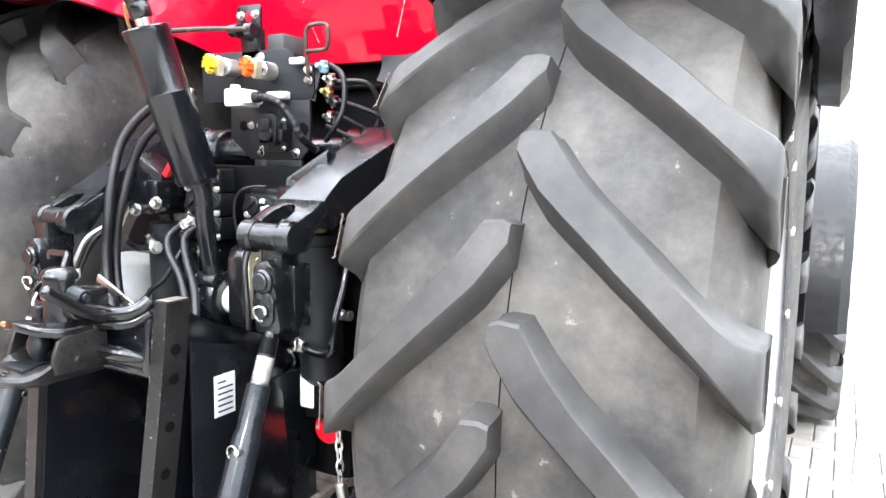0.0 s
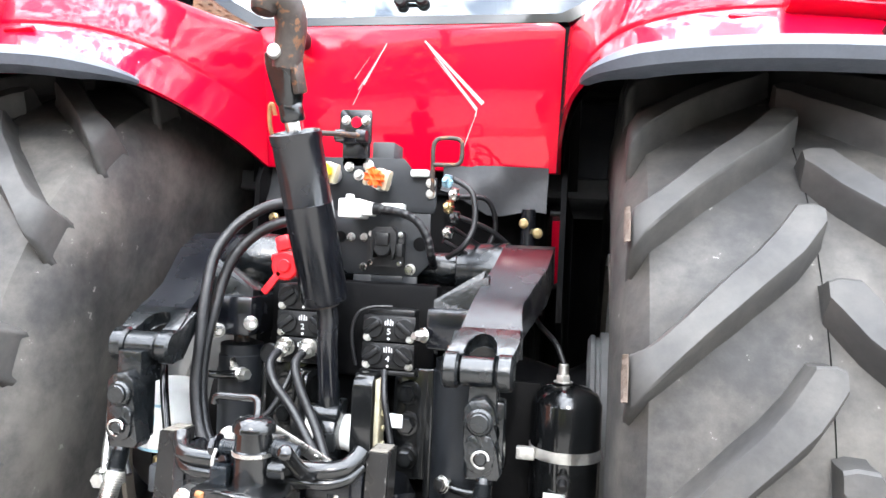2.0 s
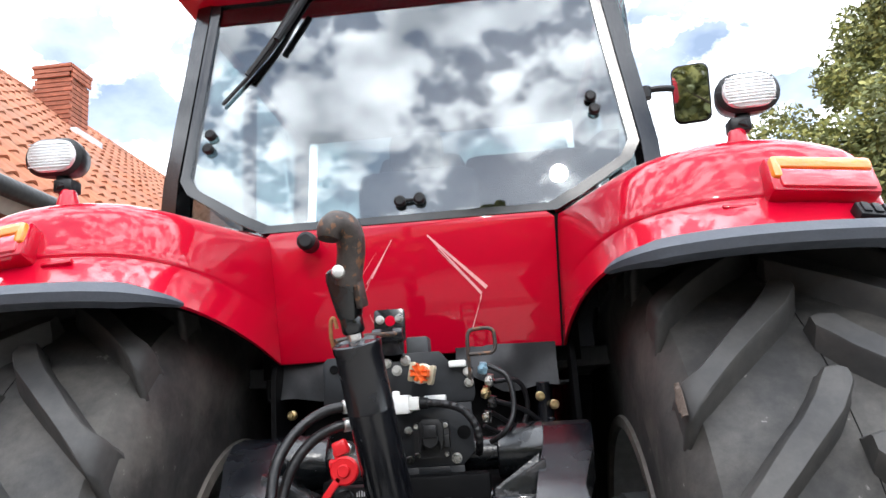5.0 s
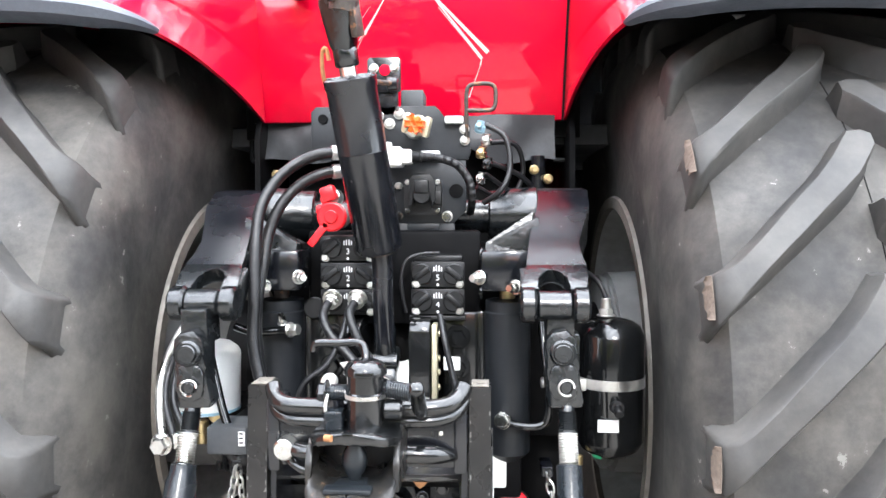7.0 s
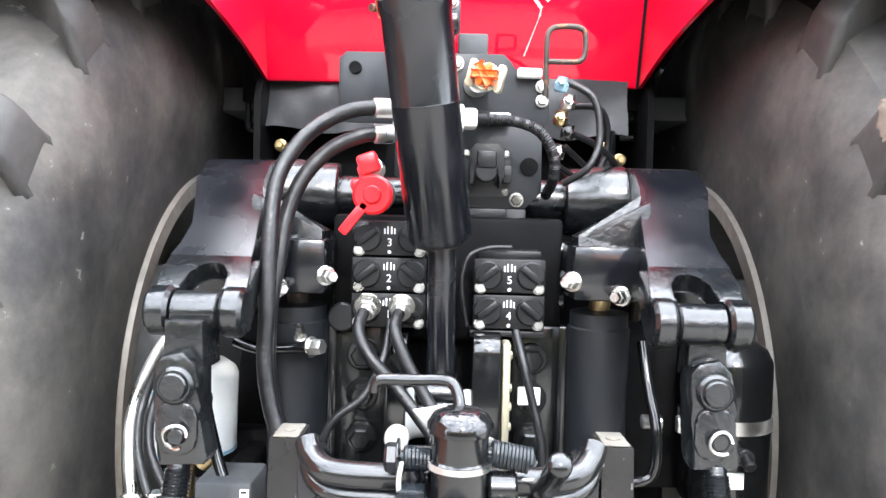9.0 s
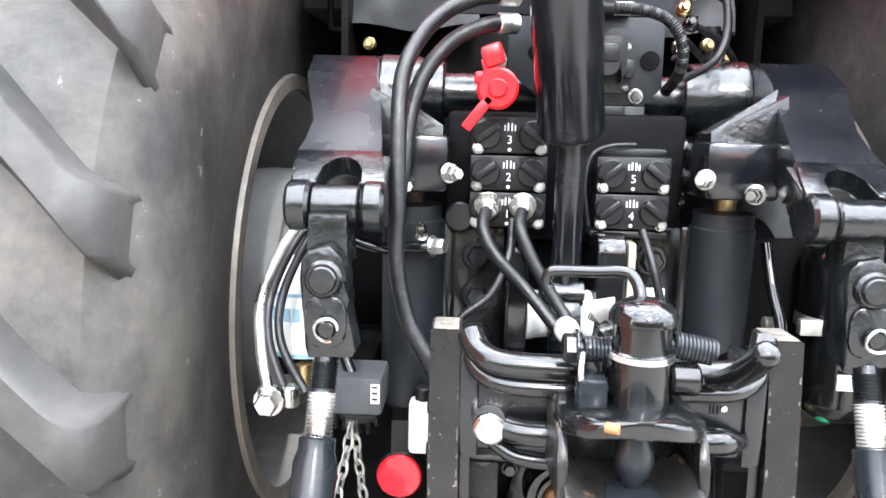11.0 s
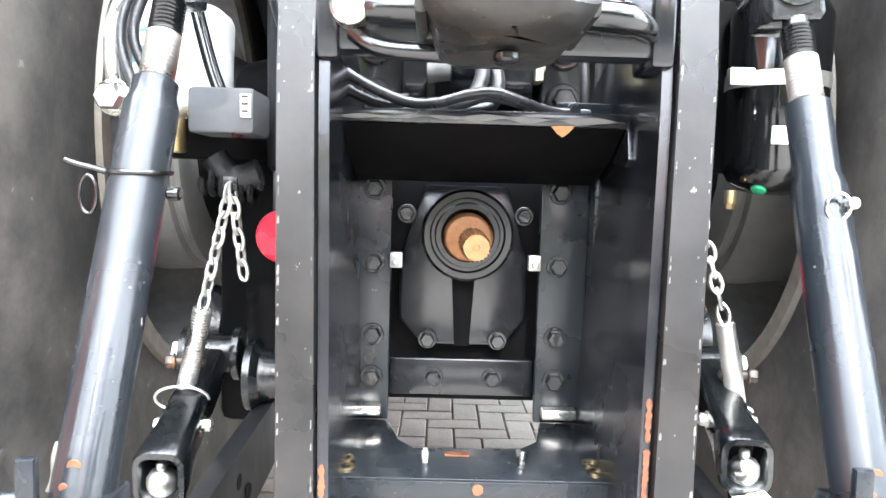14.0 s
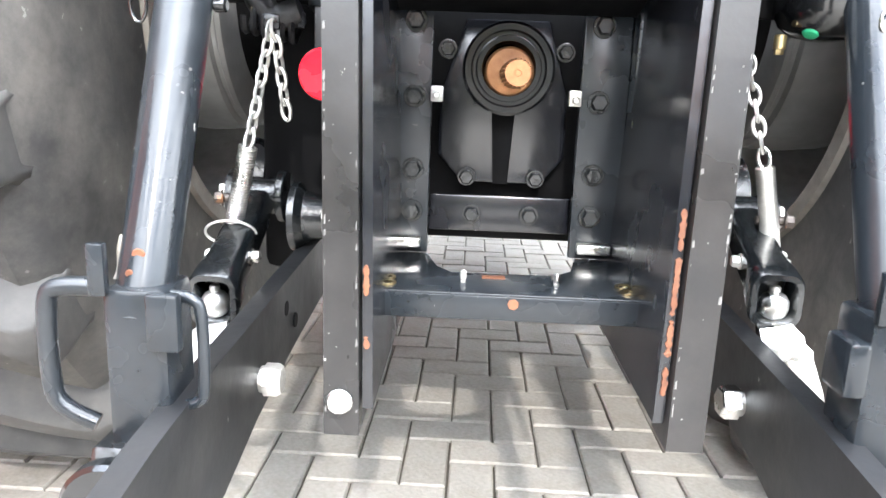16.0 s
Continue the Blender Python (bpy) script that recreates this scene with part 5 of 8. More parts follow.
for s, x0, x1 in ((-1, -0.193, -0.159), (1, 0.173, 0.208)):
    bm = BM()
    loops = []
    for z in (0.478, 0.60, 0.80, 1.0, 1.150):
        y = lean(z)
        a0, a1 = x0 + post_shift(s, z), x1 + post_shift(s, z)
        loops.append([Vector((a0, y, z)), Vector((a1, y, z)), Vector((a1, y + 0.055, z)), Vector((a0, y + 0.055, z))])
    rings(bm, loops)
    bmesh.ops.bevel(bm, geom=[e for e in bm.edges if e.calc_face_angle(0) > 0.7], offset=0.003, segments=2, affect="EDGES")
    part("post", bm, POST, frame_ob, "grey-black square post with scratches")
    bm = BM()
    box(bm, x0 + 0.003, x1 - 0.003, -0.122, -0.073, 1.1505, 1.1525, 0.0008)
    cyl(bm, ((x0 + x1) / 2, -0.098, 1.1525), ((x0 + x1) / 2, -0.098, 1.1535), 0.008, 12, 0.0004)
    part("post_end", bm, CUT, frame_ob, "bare sawn end of the post")
    xi = x1 if s < 0 else x0
    bm = BM()
    loops = []
    for z, deep in ((0.50, 0.382), (0.60, 0.388), (0.80, 0.40), (0.97, 0.39), (1.03, 0.30), (1.08, 0.16), (1.13, 0.056)):
        y = lean(z)
        xs = xi + post_shift(s, z)
        loops.append([Vector((xs - s * 0.002, y + 0.012, z)), Vector((xs - s * 0.012, y + 0.012, z)), Vector((xs - s * 0.012, y + deep, z)), Vector((xs - s * 0.002, y + deep, z))])
    rings(bm, loops)
    part("side_plate", bm, BLACK, frame_ob)
    # lock holes as near-black discs, their shade put into the colour
    for z in (0.55, 0.645, 0.735, 0.825, 0.915, 1.005, 1.06):
        y = lean(z) + 0.026
        xo = x0 if s < 0 else x1
        xo += post_shift(s, z)
        bm = BM()
        cyl(bm, (xo + s * 0.0005, y, z), (xo + s * 0.0025, y, z), 0.011, 16, 0.0005)
        part("lock_hole_shade", bm, DARK, frame_ob)
    for za, zb in (((0.528, 0.556), (0.566, 0.602), (0.606, 0.662), (0.668, 0.708)) if s > 0 else ((0.612, 0.642), (0.56, 0.572))):
        bm = BM()
        loops = []
        for k in range(25):
            z = za + (zb - za) * k / 24
            xs, y = xi + post_shift(s, z) - s * (0.006 + 0.0012 * noise.noise((z * 90, s, 4.0))), lean(z) + 0.0105
            w = (0.0024 + 0.0026 * noise.noise((z * 210, s, 0)) + 0.0012 * noise.noise((z * 600, s, 2))) * (0.2 if k in (0, 24) else 1)
            w = max(0.0004, w)
            loops.append([Vector((xs - w, y - 0.0006, z)), Vector((xs + w, y - 0.0006, z)), Vector((xs + w, y + 0.004, z)), Vector((xs - w, y + 0.004, z))])
        rings(bm, loops)
        part("rust_patch", bm, RUST_DARK, frame_ob, "rusty rubbed edge")
    # chipped paint along the edges and on the face
    rng = random.Random(40 + s)
    bm = BM()
    for k in range(60):
        z = rng.uniform(0.50, 1.14)
        edge = rng.choice((0, 0, 1, 1, 2))
        xa, xb = x0 + post_shift(s, z), x1 + post_shift(s, z)
        xs = xa + 0.002 if edge == 0 else xb - 0.002 if edge == 1 else rng.uniform(xa + 0.004, xb - 0.004)
        w, h = rng.uniform(0.0003, 0.0013) * rng.uniform(0.6, 1.4), rng.uniform(0.0005, 0.005 if edge < 2 else 0.0015) * rng.uniform(0.5, 1.5)
        y = lean(z) - 0.0003
        prism(bm, [(xs - w, z - h), (xs + w, z - h * 0.5), (xs + w * 0.7, z + h), (xs - w * 0.6, z + h * 0.8)], y, y + 0.003, "y", 0.0)
    tagged(part("chipped_paint", bm, RUBBED, frame_ob), "", "", kind="stuff")
# side sheet with a warning label, only on one flank
bm = BM()
prism(bm, [(-0.075, 0.55), (-0.075, 1.07), (0.06, 1.03), (0.18, 0.90), (0.22, 0.60)], 0.206, 0.212, "x", 0.001)
part("flank_sheet", bm, BLACK, frame_ob)
bm = BM()
prism(bm, [(-0.02, 0.90), (0.035, 0.90), (0.035, 0.985), (-0.02, 0.985)], 0.2125, 0.2140, "x", 0.0)
part("label", bm, PAPER, frame_ob, "white instruction label with fine print")
for k in range(6):
    bm = BM()
    w = 0.040 if k else 0.022
    prism(bm, [(-0.012, 0.968 - k * 0.012), (-0.012 + w, 0.968 - k * 0.012), (-0.012 + w, 0.9715 - k * 0.012), (-0.012, 0.9715 - k * 0.012)], 0.2140, 0.2146, "x", 0.0)
    part("print_line", bm, PRINT, frame_ob)
bm = BM()
cyl(bm, (-0.164, lean(0.512), 0.512), (-0.164, lean(0.512) - 0.006, 0.512), 0.013, 20)
part("pin_head", bm, STEEL, frame_ob, "bright round pin head")
# cross shelf: a flat top with a lip, its underside sloping down towards the gearbox
bm = BM()
box(bm, -0.157, 0.157, -0.044, 0.10, 0.962, 0.977, 0.003)
part("shelf_top", bm, BLACK, frame_ob)
bm = BM()
prism(bm, [(-0.038, 0.9615), (0.09, 0.9615), (0.115, 0.905), (0.105, 0.903), (0.02, 0.930)], -0.152, 0.152, "x", 0.001)
part("shelf_underside", bm, DARK, frame_ob)
# uneven pale strip: rubbed steel plus the edge highlights, put into the colour
bm = BM()
loops = []
for k in range(61):
    x = -0.150 + 0.300 * k / 60
    w = 0.0022 + 0.0042 * max(-0.45, noise.noise((x * 38, 1.7, 0.4)))
    zc = 0.9685 + 0.003 * noise.noise((x * 25, 5.1, 0.0))
    loops.append([Vector((x, -0.0450, zc - w)), Vector((x, -0.0450, zc + w)), Vector((x, -0.0435, zc + w)), Vector((x, -0.0435, zc - w))])
rings(bm, loops)
part("shelf_edge", bm, RUBBED, frame_ob, "rubbed steel edge with its highlights painted in")
bm = BM()
prism(bm, [(0.072, 0.963), (0.098, 0.963), (0.092, 0.956), (0.085, 0.951), (0.079, 0.955)], -0.0456, -0.0436, "y", 0.0005)
part("rust_patch", bm, RUST, frame_ob, "orange rust bloom under the edge")
for x0, x1, y0, z1 in ((0.092, 0.156, 0.04, 0.990), (-0.128, -0.080, 0.05, 0.996)):
    bm = BM()
    box(bm, x0, x1, y0, y0 + 0.012, 0.976, z1 + 0.008, 0.002)
    box(bm, x0, x1, y0, y0 + 0.05, 0.976, 0.983, 0.002)
    hexhead(bm, ((x0 + x1) / 2 - 0.012, y0, 0.989), (0, -1, 0), 0.007, 0.006)
    part("shelf_bracket", bm, SLATE, frame_ob)
for s in (-1, 1):
    bm = BM()
    prism(bm, [(-0.042, 0.966), (0.05, 0.966), (0.03, 0.930), (-0.040, 0.922), (-0.052, 0.930)], s * 0.1535, s * 0.159, "x", 0.001)
    part("corner_gusset", bm, BLACK, frame_ob)
# bolted uprights beside the shaft
for s, x0, x1 in ((-1, -0.163, -0.101), (1, 0.090, 0.152)):
    bm = BM()
    box(bm, x0, x1, 0.117, 0.129, 0.590, 0.92, 0.003)
    xo = x0 if s < 0 else x1
    box(bm, min(xo, xo + s * 0.02), max(xo, xo + s * 0.02), 0.09, 0.35, 0.58, 0.92, 0.003)
    part("upright_plate", bm, SLATE, frame_ob)
    xb = -0.123 if s < 0 else 0.114
    for z in (0.892, 0.798, 0.704, 0.648):
        bm = BM()
        hexhead(bm, (xb, 0.117, z), (0, -1, 0), 0.0115, 0.011)
        part("bolt", bm, CAST, frame_ob)
    bm = BM()
    box(bm, (x0 + x1) / 2 - 0.022, (x0 + x1) / 2 + 0.022, 0.098, 0.117, 0.600, 0.613, 0.002)
    part("rubbed_stop", bm, STEEL, frame_ob, "rubbed bare steel stop")
    bm = BM()
    xc = x1 + 0.007 if s < 0 else x0 - 0.007
    box(bm, xc - 0.008, xc + 0.008, 0.105, 0.118, 0.792, 0.812, 0.002)
    cyl(bm, (xc, 0.105, 0.800), (xc, 0.098, 0.800), 0.005, 10)
    part("clip", bm, STEEL, frame_ob)
bm = BM()
box(bm, -0.101, 0.091, 0.140, 0.152, 0.618, 0.668, 0.003)
part("lower_bar", bm, BLACK, frame_ob)
for x in (-0.043, 0.036):
    bm = BM()
    hexhead(bm, (x, 0.140, 0.643), (0, -1, 0), 0.0105, 0.010)
    part("bolt", bm, CAST, frame_ob)
# bottom cross plate with a cut-out
bm = BM()
prism(bm, [(-0.158, -0.070), (0.160, -0.070), (0.160, 0.12), (0.098, 0.12), (0.086, 0.045), (0.062, 0.018), (-0.065, 0.015), (-0.086, 0.045), (-0.100, 0.12), (-0.158, 0.12)], 0.578, 0.590, "z", 0.002)
part("cross_plate", bm, SLATE, frame_ob)
bm = BM()
box(bm, -0.158, 0.160, -0.074, -0.062, 0.560, 0.5885, 0.002)
part("front_lip", bm, SLATE, frame_ob)
bm = BM()
cyl(bm, (0.006, -0.073, 0.580), (0.006, -0.0752, 0.580), 0.0065, 7, 0.0005)
part("rust_spot", bm, RUST_DARK, frame_ob)
bm = BM()
box(bm, -0.028, 0.0, -0.008, 0.004, 0.5895, 0.592, 0.001)
part("rust_spot", bm, RUST_DARK, frame_ob, "orange rust spot")
for x, y in ((-0.137, -0.046), (0.138, -0.046), (-0.140, -0.022), (0.137, -0.022)):
    bm = BM()
    lathe(bm, (x, y, 0.5905), (0, 0, 1), [(0, 0.007), (0, 0.011), (0.002, 0.011), (0.002, 0.007), (0, 0.007)], 18, False)
    part("bush", bm, BRASS, frame_ob)
for x in (-0.050, 0.058):
    bm = BM()
    box(bm, x - 0.003, x + 0.003, -0.03, 0.01, 0.590, 0.594, 0.001)
    cyl(bm, (x, -0.03, 0.594), (x, -0.03, 0.606), 0.004, 10)
    part("latch", bm, STEEL, frame_ob)

# power take-off
pto = sub("pto", "rusty splined power take-off shaft in a black seal housing")
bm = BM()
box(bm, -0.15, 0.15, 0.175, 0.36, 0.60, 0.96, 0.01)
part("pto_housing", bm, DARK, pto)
bm = BM()
prism(bm, [(-0.093, 0.80), (-0.093, 0.72), (-0.060, 0.684), (0.050, 0.684), (0.080, 0.72), (0.080, 0.80), (0.05, 0.90), (-0.06, 0.90)], 0.150, 0.178, "y", 0.006)
part("cover", bm, BLACK, pto)
# near-black strip on the cover paints the shade of a groove
bm = BM()
prism(bm, [(-0.022, 0.79), (0.010, 0.79), (0.004, 0.684), (-0.016, 0.684)], 0.146, 0.1505, "y", 0.001)
part("groove_shade", bm, DARK, pto)
for x, z in ((-0.052, 0.692), (0.042, 0.692), (-0.083, 0.86), (0.072, 0.86)):
    bm = BM()
    hexhead(bm, (x, 0.150, z), (0, -1, 0), 0.010, 0.010)
    part("bolt", bm, CAST, pto)
bm = BM()
lathe(bm, (-0.004, 0.165, 0.836), (0, -1, 0), [(0, 0.060), (0.062, 0.0585), (0.066, 0.055), (0.066, 0.048), (0.058, 0.046), (0.058, 0.042), (0.066, 0.040), (0.066, 0.034), (0.055, 0.032), (0.03, 0.031)], 48, False)
part("seal_ring", bm, GLOSS, pto)
bm = BM()
lathe(bm, (-0.003, 0.155, 0.834), (-0.0, -1, -0.03), [(0, 0.031), (0.052, 0.031), (0.056, 0.028), (0.058, 0.0175)], 36)
part("shaft_collar", bm, RUST, pto)
bm = BM()
loops = []
for y, k in ((0.10, 1.0), (0.012, 1.0), (0.0, 0.86)):
    loops.append([Vector(((0.0175 if (i // 2) % 2 else 0.0152) * k * math.cos(2 * math.pi * i / 84) + 0.0015, y, 0.829 + (0.0175 if (i // 2) % 2 else 0.0152) * k * math.sin(2 * math.pi * i / 84))) for i in range(84)])
rings(bm, loops)
lathe(bm, (0.0015, 0.0, 0.829), (0, -1, 0), [(0.0, 0.0145), (0.001, 0.0145), (0.001, 0.004), (-0.002, 0.002)], 20, False)
part("splined_shaft", bm, RUST, pto, "rust-brown splined shaft")

# ---- cables lying on the cross shelf ----
for pts, r in (([(-0.196, 0.05, 0.985), (-0.183, 0.02, 1.015), (-0.172, 0.0, 1.027), (-0.160, 0.0, 1.020), (-0.145, 0.0, 1.008), (-0.108, 0.0, 0.989), (-0.075, 0.0, 0.979), (-0.045, -0.01, 0.979), (-0.012, -0.015, 0.988), (0.018, -0.012, 0.991), (0.05, 0.0, 0.983), (0.085, 0.02, 0.976), (0.13, 0.03, 0.975)], 0.0062), ([(-0.196, 0.06, 0.965), (-0.185, 0.03, 0.992), (-0.172, 0.012, 1.006), (-0.155, 0.012, 0.997), (-0.13, 0.012, 0.984), (-0.105, 0.012, 0.977), (-0.06, 0.02, 0.976), (-0.02, 0.02, 0.981), (0.01, 0.02, 0.99), (0.05, 0.03, 0.985), (0.09, 0.06, 0.976)], 0.0058)):
    bm = BM()
    tube(bm, [(x, y + 0.012, z + 0.010) for x, y, z in pts], r, 12)
    part("cable", bm, CABLE, frame_ob, "glossy grey-black cable lying on the shelf")

# ---- tow coupling that slides in the hitch frame ----
tow = thing("tow_coupling", "gloss black cast tow coupling with open jaw and pin", "tow coupling")
bm = BM()
box(bm, -0.152, 0.164, -0.132, -0.098, 1.018, 1.105, 0.006)
part("slide_plate", bm, BLACK, tow)
for s, x0, x1 in ((-1, -0.160, -0.138), (1, 0.148, 0.170)):
    bm = BM()
    box(bm, x0, x1, -0.137, -0.065, 1.010, 1.130, 0.005)
    part("slide_shoe", bm, BLACK, tow)
for k in range(9):
    bm = BM()
    box(bm, -0.131 + k * 0.0046, -0.129 + k * 0.0046, -0.1335, -0.1315, 1.072, 1.079, 0.0)
    part("cast_mark", bm, SLATE, tow)
for k in range(3):
    bm = BM()
    box(bm, 0.112 + k * 0.004, 0.114 + k * 0.004, -0.1335, -0.1315, 1.070, 1.080, 0.0)
    part("cast_mark", bm, SLATE, tow)
bm = BM()
cyl(bm, (0.127, -0.131, 1.076), (0.127, -0.1335, 1.076), 0.004, 9, 0.0005)
part("scuff", bm, STEEL, tow, "bare scuffed spot")
# rounded ribs of the casting, in pairs above
for pts, r in (
    ([(-0.150, -0.128, 1.150), (-0.143, -0.140, 1.138), (-0.128, -0.156, 1.130), (-0.105, -0.163, 1.127), (-0.060, -0.165, 1.126), (-0.010, -0.165, 1.126)], 0.014),
    ([(-0.150, -0.128, 1.126), (-0.138, -0.146, 1.112), (-0.118, -0.160, 1.106), (-0.085, -0.166, 1.104), (-0.010, -0.166, 1.104)], 0.010),
    ([(0.165, -0.126, 1.152), (0.158, -0.138, 1.140), (0.143, -0.154, 1.130), (0.118, -0.163, 1.126), (0.075, -0.165, 1.125), (0.03, -0.165, 1.125)], 0.014),
    ([(0.165, -0.128, 1.128), (0.152, -0.146, 1.114), (0.130, -0.160, 1.107), (0.10, -0.166, 1.105), (0.03, -0.166, 1.105)], 0.010),
    ([(-0.108, -0.150, 1.052), (-0.085, -0.158, 1.050), (-0.03, -0.160, 1.050)], 0.0135),
    ([(-0.124, -0.134, 1.034), (-0.110, -0.142, 1.024), (-0.088, -0.148, 1.017), (-0.03, -0.152, 1.014)], 0.009)):
    bm = BM()
    tube(bm, pts, r, 18, 8)
    part("cast_rib", bm, GLOSS, tow)
bm = BM()
tube(bm, [(0.153, -0.126, 1.036), (0.140, -0.142, 1.043), (0.118, -0.155, 1.048), (0.085, -0.160, 1.050), (0.03, -0.160, 1.050)], lambda s: 0.006 + 0.009 * min(1, s * 2), 18, 8)
part("cast_rib", bm, GLOSS, tow)
bm = BM()
cyl(bm, (-0.126, -0.13, 1.053), (-0.126, -0.162, 1.053), 0.0175, 28, 0.003)
cyl(bm, (-0.126, -0.162, 1.053), (-0.126, -0.1635, 1.053), 0.010, 24, 0.0005)
part("round_bolt", bm, STEEL, tow, "bright round bolt head")
bm = BM()
lathe(bm, (0.016, -0.205, 1.105), (0, 0, 1), [(0, 0.0290), (0.048, 0.0285), (0.050, 0.031), (0.055, 0.031), (0.057, 0.0285), (0.082, 0.028), (0.084, 0.033), (0.092, 0.033), (0.101, 0.027), (0.106, 0.016), (0.107, 0.004)], 36)
part("barrel", bm, GLOSS, tow)
bm = BM()
lathe(bm, (0.016, -0.205, 1.1535), (0, 0, 1), [(0, 0.0285), (0, 0.0318), (0.006, 0.0318), (0.006, 0.0285)], 36, False)
part("barrel_ring", bm, STEEL, tow, "bright worn ring")
bm = BM()
box(bm, -0.016, 0.044, -0.19, -0.12, 1.095, 1.165, 0.008)
part("barrel_web", bm, GLOSS, tow)
# jaw: arched roof, two cheeks, dark throat and a wide scoop below
JX = 0.004
bm = BM()
roof = [(JX + x * 0.94, y) for x, y in ((-0.065, -0.150), (-0.074, -0.215), (-0.070, -0.248), (-0.053, -0.276), (-0.033, -0.287), (-0.008, -0.290), (0.008, -0.290), (0.033, -0.287), (0.053, -0.276), (0.070, -0.248), (0.074, -0.215), (0.065, -0.150))]
prism(bm, roof, 1.105, 1.121, "z", 0.004)
for v in bm.verts:
    v.co.z -= 3.6 * (v.co.x - JX) ** 2 + max(0, (v.co.y + 0.24)) * 0.05
part("jaw_roof", bm, GLOSS, tow)
bm = BM()
cyl(bm, (-0.030, -0.284, 1.113), (-0.018, -0.2895, 1.1135), 0.005, 10, 0.001)
part("rust_spot", bm, RUST, tow, "orange rust spot")
for x0, x1 in ((JX - 0.070, JX - 0.060), (JX + 0.060, JX + 0.070)):
    bm = BM()
    prism(bm, [(-0.15, 1.095), (-0.235, 1.094), (-0.250, 1.085), (-0.256, 1.065), (-0.262, 1.045), (-0.255, 1.025), (-0.15, 1.02)], x0, x1, "x", 0.004)
    part("jaw_cheek", bm, JAW, tow)
bm = BM()
box(bm, JX - 0.068, JX + 0.068, -0.178, -0.150, 1.020, 1.105, 0.006)
part("throat", bm, JAW, tow, "dark throat of the jaw")


def scoop(inset, z_side, z_front):
    out = []
    w, f, r = 0.0665 - inset, -0.320 + inset, 0.052 - inset * 0.5
    for sx in (-1, 1):
        arc = [(sx * w, -0.15), (sx * w, -0.20), (sx * w, -0.24)]
        arc += [(sx * (w - r * 1.1 * (1 - math.cos(a))), f + r * (1 - math.sin(a))) for a in [radians(8 + 82 * i / 7) for i in range(8)]]
        out += arc if sx < 0 else arc[::-1]
    row = []
    for x, y in out:
        t = min(1, max(0, (-0.225 - y) / 0.085))
        t = t * t * (3 - 2 * t)
        row.append(Vector((JX + x, y, z_side + (z_front - z_side) * t)))
    return row


bm = BM()
rings(bm, [scoop(0.034, 1.036, 1.037), scoop(0.026, 1.040, 1.036), scoop(0.008, 1.058, 1.0285), scoop(0.003, 1.059, 1.0265), scoop(0.0, 1.054, 1.022), scoop(0.004, 1.036, 1.015), scoop(0.016, 1.008, 1.006), scoop(0.034, 1.002, 1.003)])
part("jaw_scoop", bm, JAW, tow, "worn black lower jaw with raised sides")
bm = BM()
box(bm, JX - 0.036, JX + 0.034, -0.296, -0.272, 1.034, 1.0425, 0.003)
part("jaw_bar", bm, SLATE, tow, "raised worn bar")
bm = BM()
prism(bm, [(JX - 0.028, -0.272), (JX - 0.020, -0.235), (JX + 0.020, -0.235), (JX + 0.026, -0.272)], 1.034, 1.0405, "z", 0.002)
part("jaw_floor", bm, SLATE, tow)
# plain raised emblem on the sloping apron
for dx, dy in ((-0.0045, 0.003), (0.0045, 0.003), (-0.004, -0.004), (0.005, -0.004)):
    bm = BM()
    m = pose(JX + dx, -0.307 + dy, 1.0325 + dy * 0.45, 24, 0, 20)
    box(bm, -0.0032, 0.0032, -0.0022, 0.0022, -0.001, 0.0012, 0.0006, m)
    part("emblem", bm, SLATE, tow)
bm = BM()
lathe(bm, (JX + 0.002, -0.245, 1.036), (0, 0, 1), [(0, 0.008), (0.010, 0.010), (0.016, 0.015), (0.030, 0.019), (0.042, 0.018), (0.056, 0.012), (0.075, 0.0115)], 24)
part("pin", bm, SLATE, tow, "worn coupling pin")
bm = BM()
cyl(bm, (JX + 0.001, -0.245, 1.0), (JX + 0.001, -0.245, 0.992), 0.010, 16)
part("pin_foot", bm, BLACK, tow)
# lock spring, nuts, boss, knob and handles
bm = BM()
coil(bm, (0.046, -0.200, 1.166), (0.086, -0.203, 1.160), 0.0115, 0.0024, 11)
cyl(bm, (0.04, -0.200, 1.166), (0.09, -0.203, 1.160), 0.0075)
part("spring", bm, SLATE, tow, "coiled lock spring")
bm = BM()
coil(bm, (-0.040, -0.198, 1.158), (-0.014, -0.200, 1.158), 0.0105, 0.0024, 7)
cyl(bm, (-0.045, -0.198, 1.158), (-0.01, -0.200, 1.158), 0.007)
part("spring", bm, SLATE, tow, "coiled lock spring")
bm = BM()
cyl(bm, (0.044, -0.205, 1.133), (0.073, -0.205, 1.133), 0.0165, 24, 0.003)
part("boss", bm, GLOSS, tow)
bm = BM()
hexhead(bm, (-0.044, -0.198, 1.158), (-1, 0, 0), 0.015, 0.012)
part("nut", bm, BLACK, tow)
bm = BM()
hexhead(bm, (-0.030, -0.195, 1.140), (-0.3, -1, 0), 0.010, 0.010)
part("nut", bm, BLACK, tow)
bm = BM()
box(bm, -0.046, -0.016, -0.226, -0.200, 1.098, 1.136, 0.006)
part("catch", bm, SLATE, tow, "grey worn catch")
bm = BM()
tube(bm, [(-0.041, -0.212, 1.158), (-0.043, -0.22, 1.14), (-0.041, -0.22, 1.12), (-0.044, -0.22, 1.10)], 0.0028, 8)
part("split_pin", bm, STEEL, tow)
bm = BM()
